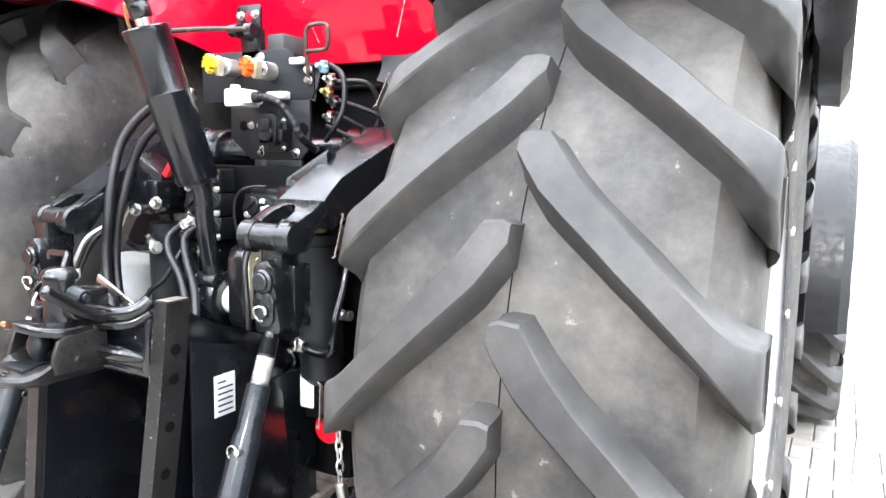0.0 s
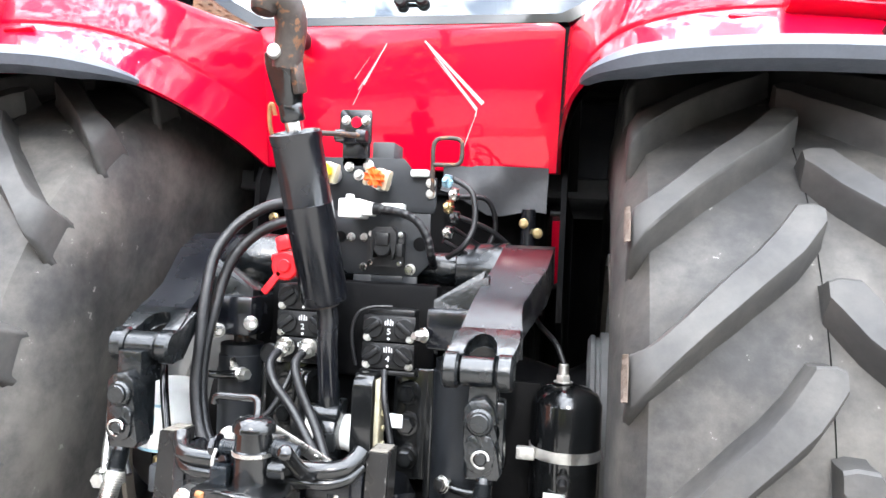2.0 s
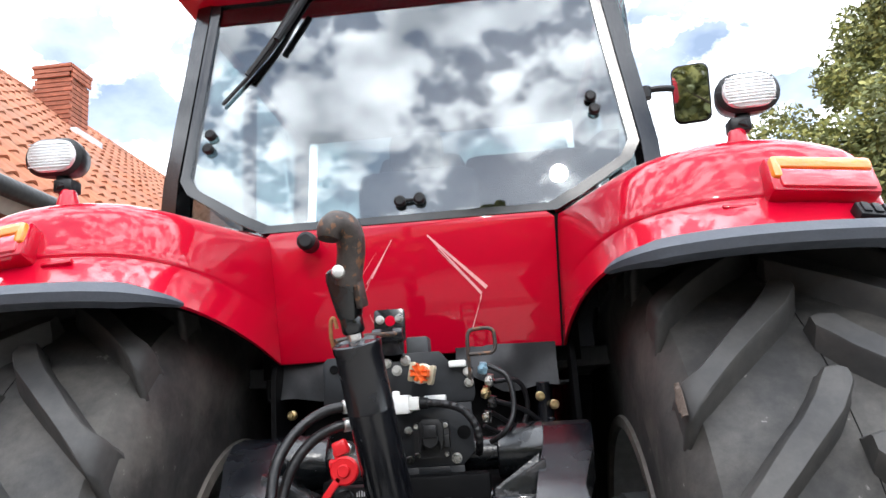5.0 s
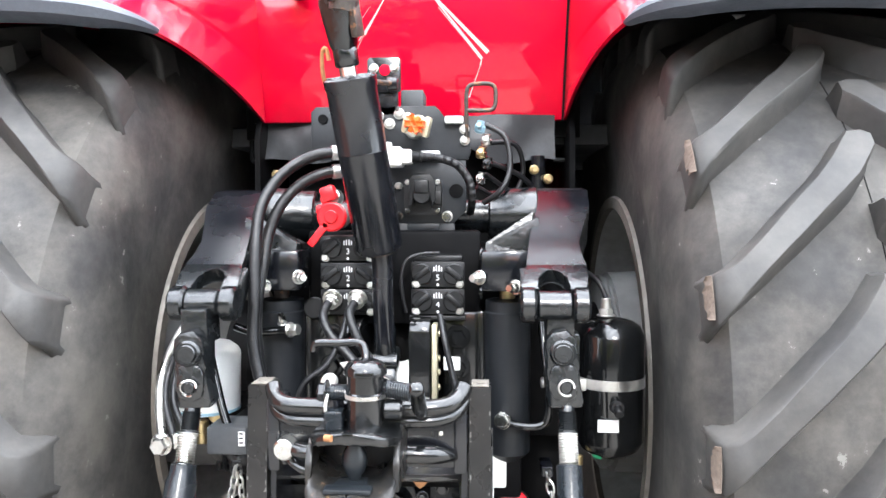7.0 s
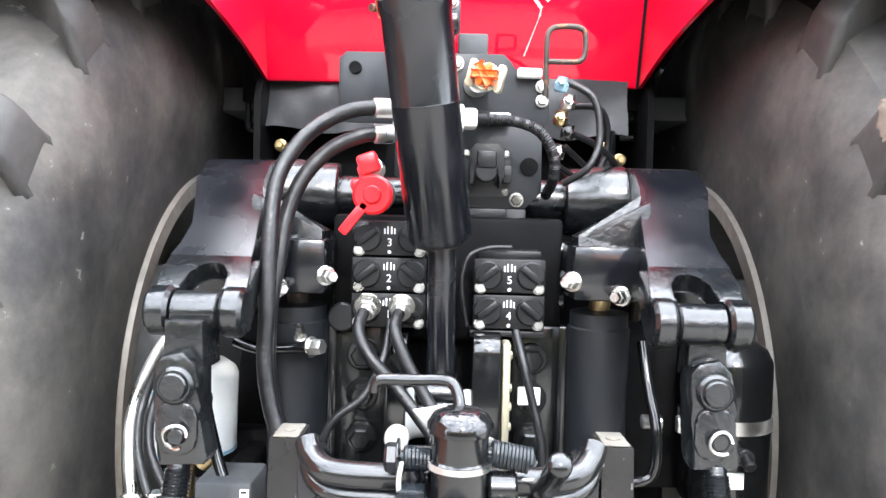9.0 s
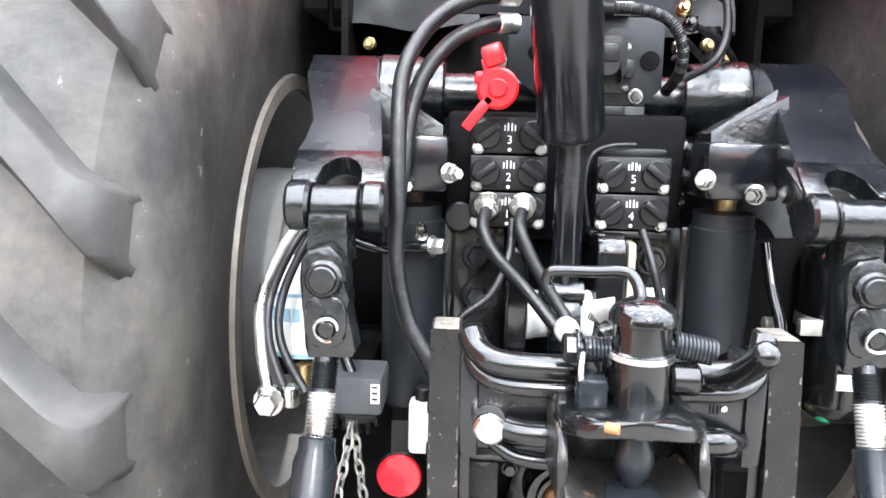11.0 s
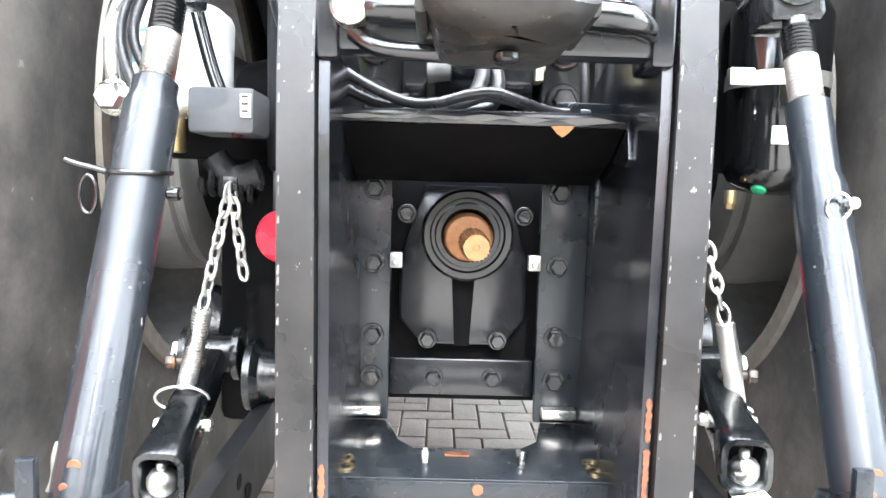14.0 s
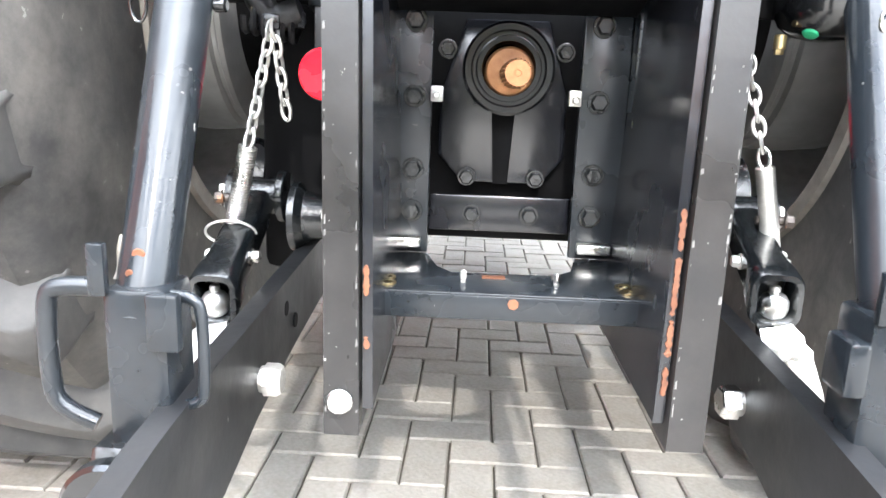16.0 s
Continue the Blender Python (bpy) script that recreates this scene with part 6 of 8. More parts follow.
tube(bm, [(-0.074, -0.163, 1.215), (-0.072, -0.164, 1.224), (-0.064, -0.166, 1.2285), (-0.03, -0.172, 1.230), (-0.002, -0.178, 1.232), (0.009, -0.183, 1.228), (0.014, -0.191, 1.216), (0.015, -0.197, 1.20)], 0.0062, 14, 6)
part("bent_handle", bm, GLOSS, tow)
bm = BM()
prism(bm, [(-0.034, 1.194), (-0.002, 1.200), (0.0, 1.184), (-0.016, 1.172)], -0.155, -0.149, "y", 0.001)
cyl(bm, (-0.050, -0.150, 1.165), (-0.050, -0.166, 1.165), 0.013, 18)
part("bright_plate", bm, STEEL, tow, "bright zinc plate and bush")
bm = BM()
m = pose(0.043, -0.1025, 1.1445, 0, 25.3, 0)
box(bm, -0.066, 0.066, -0.003, 0.003, -0.010, 0.010, 0.0015, m)
cyl(bm, m @ Vector((0.040, -0.003, 0)), m @ Vector((0.040, -0.005, 0)), 0.005, 12)
part("release_lever", bm, STEEL, tow, "flat galvanised release lever")
bm = BM()
tube(bm, [(0.100, -0.104, 1.116), (0.099, -0.125, 1.117), (0.099, -0.165, 1.120), (0.100, -0.215, 1.138), (0.101, -0.262, 1.168), (0.102, -0.292, 1.190)], lambda q: (0.0085 + 0.003 * min(1, 1.6 * q)) * (1.0 if q < 0.94 else math.sqrt(max(0.03, 1 - ((q - 0.94) / 0.06) ** 2))), 18, 10)
part("grip", bm, GLOSS, tow, "black bent release grip")
bm = BM()
cyl(bm, (-0.03, -0.182, 1.12), (-0.034, -0.190, 1.12), 0.005, 12)
part("indicator", bm, CAPRED, tow, "small red indicator")

# ---- hydraulic top link, parked upright ----
link = thing("hydraulic_top_link", "black hydraulic top link parked upright with rusty hook end", "top link")
A, B = Vector((-0.014, 0.160, 1.360)), Vector((-0.052, 0.070, 1.664))
D = (B - A).normalized()
bm = BM()
lathe(bm, A, D, [(0, 0.020), (0.004, 0.044), (0.012, 0.048), (0.205, 0.048), (0.207, 0.0488), (0.209, 0.048), (0.325, 0.048), (0.333, 0.0505), (0.346, 0.0505), (0.349, 0.047), (0.345, 0.043), (0.343, 0.02)], 36)
part("cylinder", bm, BLACK, link, "scratched gloss black cylinder")
L1 = (B - A).length
bm = BM()
cyl(bm, A + D * L1, A + D * (L1 + 0.075), 0.0175, 24)
part("piston_rod", bm, CHROME, link, "bright chrome piston rod")
bm = BM()
lathe(bm, A + D * (L1 + 0.048), D, [(0, 0.021), (0.004, 0.0235), (0.03, 0.0235), (0.036, 0.020), (0.06, 0.019), (0.075, 0.016)], 20)
part("rod_collar", bm, CAST, link)
E0 = A + D * (L1 + 0.10)
bm = BM()
m = Matrix.Translation(E0) @ D.to_track_quat("Z", "Y").to_matrix().to_4x4()
rings(bm, [[m @ Vector((px + cx, py, z)) for px, py in round_rect(0, 0, w, d, 0.012, 3)] for z, cx, w, d in ((-0.025, 0.0, 0.038, 0.038), (-0.012, 0.0, 0.046, 0.044), (0.03, 0.002, 0.058, 0.048), (0.062, 0.004, 0.068, 0.050), (0.078, 0.004, 0.064, 0.046), (0.084, 0.004, 0.050, 0.036))])
part("hook_body", bm, CAST, link)
bm = BM()
m2 = m @ pose(0.036, -0.004, 0.032, 0, 0, 0)
box(bm, -0.008, 0.008, -0.013, 0.013, -0.034, 0.030, 0.004, m2)
part("latch", bm, WORN, link)
bm = BM()
claw = [(-0.058, 0.014, 1.800), (-0.052, 0.008, 1.835), (-0.046, 0.000, 1.868), (-0.046, -0.010, 1.895), (-0.054, -0.024, 1.912), (-0.068, -0.036, 1.914), (-0.078, -0.044, 1.900), (-0.081, -0.047, 1.884)]
tube(bm, claw, lambda q: 0.0265 + 0.003 * math.sin(math.pi * q) - 0.006 * max(0, q - 0.8) / 0.2, 16, 6)
part("hook", bm, WORN, link, "rusty cast hook end")
bm = BM()
lathe(bm, (-0.070, 0.000, 1.824), (0, -1, 0.05), [(0, 0.014), (0.016, 0.0145), (0.020, 0.012), (0.0215, 0.005)], 20)
part("pin", bm, STEEL, link, "bright pin head")
bm = BM()
tube(bm, [(-0.100, 0.075, 1.665), (-0.106, 0.06, 1.70), (-0.104, 0.05, 1.735), (-0.096, 0.045, 1.74), (-0.092, 0.05, 1.72)], 0.004, 8)
part("spring_clip", bm, RUST, link)
bm = BM()
tube(bm, [A + D * 0.01, A - D * 0.03, A.lerp(Vector((-0.008, 0.188, 1.17)), 0.5), (-0.008, 0.188, 1.17)], 0.0215, 20)
part("lower_tube", bm, BLACK, link)
bm = BM()
arc = [radians(70 + 190 * i / 14) for i in range(15)]
claw = [(0.232 + 0.072 * math.cos(q), 1.083 + 0.070 * math.sin(q)) for q in arc] + [(0.232 + 0.043 * math.cos(q), 1.085 + 0.042 * math.sin(q)) for q in arc[::-1]]
prism(bm, claw, -0.030, 0.016, "x", 0.006)
tube(bm, [(-0.008, 0.187, 1.20), (-0.009, 0.190, 1.175), (-0.009, 0.196, 1.145)], 0.023, 16)
part("knuckle", bm, CAST, link, "dark cast claw hooked over the roller")
bm = BM()
prism(bm, [(0.232 + r * math.cos(q), 1.085 + r * math.sin(q)) for r, q in ((0.0675, 4.0), (0.0675, 4.25), (0.066, 4.5), (0.044, 4.5), (0.044, 4.2))], -0.026, 0.012, "x", 0.002)
part("claw_tip", bm, RUST_DARK, link, "rusty claw tip")
bm = BM()
lathe(bm, (-0.048, 0.186, 1.128), (1, 0, 0), [(0, 0.012), (0.003, 0.020), (0.066, 0.020), (0.069, 0.012)], 20)
part("knuckle_pin", bm, CAST, link)
bm = BM()
lathe(bm, A - D * 0.006, D, [(0, 0.02), (0.002, 0.030), (0.012, 0.030), (0.014, 0.02)], 20)
part("rust_ring", bm, WORN, link)

# ---- lift rods ----
def lift_rod(s):
    r = thing("lift_rod", "dark grey threaded lift rod with pinned clevis head", "lift rod", "lift rods of the rear linkage")
    x, back = (0.335, 0.036) if s > 0 else (-0.328, 0.0)
    bm = BM()
    prism(bm, [(x - 0.024, 1.262), (x + 0.024, 1.262), (x + 0.026, 1.20), (x - 0.026, 1.20)], -0.022 + back, 0.045 + back * 0.5, "y", 0.004)
    part("shackle", bm, CAST, r, "shiny dark shackle with cast marks")
    bm = BM()
    head = [(x + dx, z) for dx, z in ((-0.018, 1.222), (0.008, 1.228), (0.024, 1.212), (0.030, 1.185), (0.025, 1.160), (0.031, 1.145), (0.040, 1.098), (0.034, 1.088), (-0.020, 1.086), (-0.024, 1.10), (-0.026, 1.15), (-0.030, 1.185), (-0.028, 1.21))]
    prism(bm, head, -0.045 + back, back, "y", 0.006)
    part("clevis_plate", bm, CAST, r)
    bm = BM()
    box(bm, x - 0.020 + s * 0.012, x + 0.026 + s * 0.012, back, 0.05 + back, 1.088, 1.215, 0.006)
    part("clevis_back", bm, CAST, r)
    bm = BM()
    prism(bm, round_rect(x + 0.003, 1.135, 0.050, 0.066, 0.02), -0.051 + back, -0.044 + back, "y", 0.003)
    part("lock_plate", bm, CAST, r)
    bm = BM()
    cyl(bm, (x + 0.001, -0.044 + back, 1.187), (x + 0.001, -0.055 + back, 1.187), 0.0235, 24, 0.004)
    cyl(bm, (x + 0.001, -0.054 + back, 1.187), (x + 0.001, -0.060 + back, 1.187), 0.017, 24, 0.003)
    part("upper_pin", bm, CAST, r)
    bm = BM()
    cyl(bm, (x + 0.006, -0.050 + back, 1.128), (x + 0.006, -0.062 + back, 1.128), 0.012, 20, 0.003)
    part("lower_pin", bm, CAST, r)
    bm = BM()
    ring = [(x + 0.006 + 0.014 * math.cos(a), -0.063 + back + 0.003 * math.sin(2 * a), 1.128 + 0.014 * math.sin(a)) for a in [2 * math.pi * i / 20 for i in range(18)]]
    tube(bm, ring, 0.0022, 8, 2)
    part("linch_ring", bm, STEEL, r)
    top, low = Vector((x + (0.010 if s > 0 else 0), -0.028 + back * 0.85, 1.090)), Vector((0.348, -0.188, 0.60) if s > 0 else (-0.346, -0.205, 0.60))
    d = (low - top).normalized()
    bm = BM()
    cyl(bm, top, top + d * 0.03, 0.014, 20)
    part("screw_neck", bm, CAST, r)
    bm = BM()
    prof = [(0.012, 0.0155)]
    for k in range(8):
        prof += [(0.013 + k * 0.0045, 0.0172), (0.0152 + k * 0.0045, 0.0148)]
    lathe(bm, top, d, prof + [(0.05, 0.0160)], 20)
    part("thread", bm, CAST, r, "dark greased screw thread")
    bm = BM()
    prof = [(0.049, 0.016)]
    for k in range(12):
        prof += [(0.050 + k * 0.0045, 0.0178), (0.0522 + k * 0.0045, 0.0152)]
    lathe(bm, top, d, prof + [(0.106, 0.0165)], 20)
    part("thread", bm, STEEL, r, "bright screw thread")
    bm = BM()
    end = (low - top).length
    s0 = 0.185 if s > 0 else 0.118
    lathe(bm, top, d, [(0.102, 0.018), (0.104, 0.0225), (s0, 0.0225), (s0 + 0.014, 0.027), (end + 0.01, 0.027), (end + 0.014, 0.02)], 28)
    part("tube", bm, SLATE, r, "long dark grey tube")
    if s > 0:
        bm = BM()
        p = top + d * 0.215 + Vector((0.0, -0.026, 0.0))
        cyl(bm, p + Vector((0.012, 0.01, 0)), p + Vector((0.014, -0.012, 0.002)), 0.006, 12)
        tube(bm, [p + Vector((0.012 * math.cos(a), -0.006, 0.013 * math.sin(a) - 0.002)) for a in [0.5 + 2 * math.pi * i / 20 for i in range(19)]], 0.0018, 8, 2)
        part("linch_pin", bm, STEEL, r)
    else:
        bm = BM()
        p = top + d * 0.200
        tube(bm, [p + Vector((0.029 * math.cos(a), 0.029 * math.sin(a), 0.0)) for a in [2 * math.pi * i / 24 for i in range(24)]], 0.0028, 8, 2)
        tube(bm, [p + Vector((-0.028, -0.012, 0)), p + Vector((-0.05, -0.02, 0.006)), p + Vector((-0.062, -0.02, 0.01))], 0.003, 8)
        tube(bm, [p + Vector((-0.040 + 0.008 * math.cos(a), -0.022, -0.022 + 0.018 * math.sin(a))) for a in [2 * math.pi * i / 16 for i in range(17)]], 0.0018, 8, 2)
        cyl(bm, p + Vector((0.026, 0, -0.02)), p + Vector((0.040, 0, -0.02)), 0.007, 12)
        part("wire_clip", bm, GLOSS, r, "black wire clip")
    rng = random.Random(70 + s)
    bm = BM()
    for k in range(14):
        q = top + d * rng.uniform(0.2, 0.47)
        a = rng.uniform(-2.6, -0.5)
        w, h = rng.uniform(0.0005, 0.0014), rng.uniform(0.0006, 0.0022)
        o = q + Vector((0.0268 * math.cos(a), 0.0268 * math.sin(a), 0))
        cyl(bm, o, o + Vector((math.cos(a), math.sin(a), 0)) * 0.0009, h, 5, 0.0)
    tagged(part("chipped_paint", bm, RUBBED, r), "", "", kind="stuff")
    # lower fork
    c = low + Vector((0, 0, 0))
    m = pose(c.x, c.y + 0.004, c.z)
    bm = BM()
    box(bm, -0.034 if s > 0 else -0.026, 0.033, -0.032, 0.032, -0.135, 0.026, 0.007, m)
    part("fork_box", bm, SLATE, r)
    bm = BM()
    box(bm, c.x + 0.018, c.x + 0.048, c.y - 0.040, c.y - 0.026, 0.572, 0.626, 0.004)
    part("fork_tab", bm, SLATE, r)
    bm = BM()
    so = -1 if s < 0 else 1
    tube(bm, [(c.x + so * 0.03, c.y - 0.01, 0.622), (c.x + so * 0.07, c.y - 0.015, 0.622), (c.x + so * 0.083, c.y - 0.015, 0.605), (c.x + so * 0.084, c.y - 0.015, 0.53), (c.x + so * 0.074, c.y - 0.015, 0.505), (c.x + so * 0.045, c.y - 0.012, 0.488)], 0.009, 10, 4)
    part("guard_handle", bm, SLATE, r)
    if s < 0:
        bm = BM()
        tube(bm, [(c.x - so * 0.03, c.y - 0.01, 0.618), (c.x - so * 0.052, c.y - 0.015, 0.616), (c.x - so * 0.060, c.y - 0.015, 0.600), (c.x - so * 0.060, c.y - 0.015, 0.53), (c.x - so * 0.052, c.y - 0.015, 0.515), (c.x - so * 0.03, c.y - 0.012, 0.51)], 0.0055, 10, 4)
        part("guard_handle", bm, SLATE, r)
    else:
        bm = BM()
        box(bm, c.x - 0.052, c.x - 0.030, c.y - 0.030, c.y + 0.016, 0.548, 0.602, 0.006)
        part("fork_tab", bm, SLATE, r)
    bm = BM()
    k = 0.020 if s > 0 else -0.024
    q0, q1 = top + d * ((1.09 - 0.667) / -d.z), top + d * ((1.09 - 0.628) / -d.z)
    w = Vector((k * 1.02, -math.sqrt(0.0272 ** 2 - k * k), 0))
    tube(bm, [q0 + w, q0.lerp(q1, 0.4) + w, q0.lerp(q1, 0.7) + w, q1 + w], lambda q: 0.0016 + 0.0012 * math.sin(7 * q), 8, 3)
    part("rubbed_patch", bm, CUT, r, "bare rubbed patch")
    bm = BM()
    box(bm, c.x - 0.034, c.x - 0.018, c.y - 0.034, c.y - 0.024, 0.620, 0.668, 0.002)
    part("stop_tab", bm, SLATE, r)
    for zz, k in ((0.653, 0.012), (0.637, 0.006)):
        bm = BM()
        q = top + d * ((1.09 - zz) / -d.z)
        cyl(bm, q + Vector((k - 0.012, -0.0262, 0)), q + Vector((k - 0.012, -0.0285, 0)), 0.0065 if k > 0.01 else 0.004, 9, 0.001)
        part("rust_spot", bm, RUST_DARK, r)
    bm = BM()
    prism(bm, [(c.y - 0.06, 0.36), (c.y + 0.05, 0.36), (c.y + 0.05, 0.45), (c.y + 0.02, 0.478), (c.y - 0.04, 0.478), (c.y - 0.06, 0.44)], c.x - 0.04, c.x + 0.045, "x", 0.008)
    part("fork_base", bm, CAST, r)
    bm = BM()
    lathe(bm, (c.x - 0.012, c.y - 0.052, 0.430), (0, -1, 0), [(0, 0.046), (0.014, 0.046), (0.018, 0.042), (0.018, 0.015), (0.006, 0.013)], 28, False)
    part("fork_eye", bm, CAST, r, "round cast eye with open hole")


lift_rod(1)
lift_rod(-1)


# ---- lower links ----
def lower_link(s):
    l = thing("lower_link", "flat dark lower link arm with bright nut", "lower link", "lower links of the rear linkage")
    bm = BM()
    loops = []
    up = 0.020 if s < 0 else 0.006
    for x, y, zt, zb in ((0.280, 0.62, 0.560, 0.49), (0.286, 0.42, 0.545, 0.470), (0.295, 0.15, 0.522, 0.430), (0.298, -0.02, 0.510, 0.400), (0.299, -0.14, 0.504, 0.370), (0.300, -0.30, 0.490, 0.36), (0.300, -0.40, 0.475, 0.365)):
        zt += up
        loops.append([Vector((s * x, y, zt)), Vector((s * (x + 0.026), y, zt)), Vector((s * (x + 0.026), y, zb)), Vector((s * x, y, zb))])
    rings(bm, loops)
    bmesh.ops.bevel(bm, geom=[e for e in bm.edges if e.calc_face_angle(0) > 0.7], offset=0.004, segments=2, affect="EDGES")
    part("arm", bm, LINK, l)
    bm = BM()
    cyl(bm, (s * 0.318, 0.0, 0.445), (s * 0.292, 0.0, 0.445), 0.017, 18)
    hexhead(bm, (s * 0.296, 0.0, 0.445), (-s, 0, 0), 0.021, 0.022, False)
    part("nut", bm, STEEL, l, "bright hexagon nut")
    # uncut holes: a near-black disc paints the shade of each
    for y, z in ((0.12, 0.50), (0.065, 0.475), (0.16, 0.47)):
        bm = BM()
        xx = 0.300 - (y - 0.10) * 0.075
        cyl(bm, (s * (xx - 0.001), y, z), (s * (xx - 0.0035), y, z), 0.011, 16, 0.0005)
        part("hole", bm, DARK, l)
    bm = BM()
    lathe(bm, (s * 0.30, 0.60, 0.53), (s, 0, 0), [(-0.05, 0.03), (-0.04, 0.05), (0.04, 0.05), (0.05, 0.03)], 20)
    part("front_eye", bm, CAST, l)


lower_link(1)
lower_link(-1)


# ---- stabiliser with fork and galvanised hook ----
def stabiliser(s):
    st = thing("stabiliser", "black stabiliser joint with galvanised hook end", "stabiliser", "stabilisers beside the lower links")
    bm = BM()
    cyl(bm, (s * 0.345, 0.30, 0.63), (s * 0.42, 0.30, 0.63), 0.030, 24)
    cyl(bm, (s * 0.350, 0.30, 0.63), (s * 0.337, 0.30, 0.63), 0.042, 24)
    cyl(bm, (s * 0.428, 0.30, 0.63), (s * 0.415, 0.30, 0.63), 0.042, 24)
    part("pivot", bm, CAST, st)
    bm = BM()
    hexhead(bm, (s * 0.43, 0.30, 0.63), (s, 0, 0), 0.020, 0.014)
    part("pivot_bolt", bm, STEEL, st)
    # square cast socket, open at the end, with the ball of the hook in it
    eye = Vector((0.352, 0.062, 0.558)) if s > 0 else Vector((-0.380, 0.062, 0.524))
    back = Vector((s * 0.382, 0.30, 0.63))
    ax = (back - eye).normalized()
    face = (ax * 0.75 + Vector((0, 0.2, -0.25))).normalized()
    side = face.cross(Vector((0, 0, 1))).normalized()
    up = side.cross(face).normalized()
    def section(c, w, h, r):
        return [c + side * p + up * q for p, q in round_rect(0, 0, w, h, r, 4)]
    bm = BM()
    rings(bm, [section(back - ax * 0.01, 0.044, 0.046, 0.010), section(back - ax * 0.06, 0.052, 0.050, 0.010), section(eye + ax * 0.07, 0.054, 0.056, 0.012), section(eye + ax * 0.03, 0.064, 0.070, 0.018), section(eye + ax * 0.004, 0.067, 0.074, 0.020), section(eye, 0.063, 0.070, 0.019), section(eye - ax * 0.001, 0.050, 0.056, 0.013), section(eye + ax * 0.004, 0.044, 0.050, 0.010), section(eye + ax * 0.05, 0.040, 0.044, 0.010)])
    part("socket", bm, CAST, st, "worn black cast socket")
    for k in (-1, 1):
        bm = BM()
        p = eye + ax * 0.10 + side * (0.026 * k)
        hexhead(bm, p, side * k, 0.009, 0.010)
        part("bolt", bm, STEEL, st)
    bm = BM()
    q = eye + ax * 0.014 - up * 0.012
    lathe(bm, q + up * 0.018, -up, [(0, 0.006), (0.004, 0.014), (0.012, 0.019), (0.022, 0.019), (0.030, 0.016), (0.036, 0.010)], 20)
    cyl(bm, q + up * 0.012, q + up * 0.026, 0.007, 12)
    part("ball", bm, STEEL, st, "worn ball end")
    # galvanised catch: broad toothed head that narrows to a rounded tip
    bm = BM()
    tip = Vector((0.413, 0.040, 0.418)) if s > 0 else Vector((-0.408, 0.040, 0.425))
    start = eye - up * 0.030 - ax * 0.002
    loops = []
    for k, w, h in ((0.0, 0.020, 0.010), (0.12, 0.026, 0.013), (0.2, 0.022, 0.013), (0.27, 0.027, 0.013), (0.36, 0.022, 0.012), (0.45, 0.020, 0.010), (0.75, 0.015, 0.008), (0.93, 0.011, 0.006), (1.0, 0.005, 0.004)):
        p = start.lerp(tip, k) - Vector((0, 0.012 * math.sin(math.pi * k), 0))
        loops.append([p + Vector((-w, -h * 0.5, -0.004)), p + Vector((-w * 0.3, -h, 0)), p + Vector((w, -h * 0.5, 0.004)), p + Vector((w, h, 0.004)), p + Vector((-w, h, -0.004))])
    rings(bm, loops)
    bmesh.ops.bevel(bm, geom=[e for e in bm.edges if e.calc_face_angle(0) > 0.7], offset=0.0025, segments=2, affect="EDGES")
    part("catch", bm, STEEL, st, "galvanised catch with tapered tip")


stabiliser(1)
stabiliser(-1)


# ---- check chains with spring ----
def chain_link(bm, c, t, turn, size=0.013, wire=0.0028):
    d, u, w = frame_along(t)
    a = u * math.cos(turn) + w * math.sin(turn)
    pts = []
    for i in range(16):
        ang = 2 * math.pi * i / 16
        pts.append(Vector(c) + d * size * math.cos(ang) * 1.15 + a * size * 0.58 * math.sin(ang))
    return tube(bm, pts, wire, 6, smooth=False, closed=True)


def chain(parent, p0, p1, sag=0.0):
    p0, p1 = Vector(p0), Vector(p1)
    n = max(2, round((p1 - p0).length / 0.0215))
    for i in range(n):
        t = (i + 0.5) / n
        bm = BM()
        chain_link(bm, p0.lerp(p1, t), p1 - p0, (i % 2) * math.pi / 2 + 0.4)
        part("chain_link", bm, STEEL, parent)


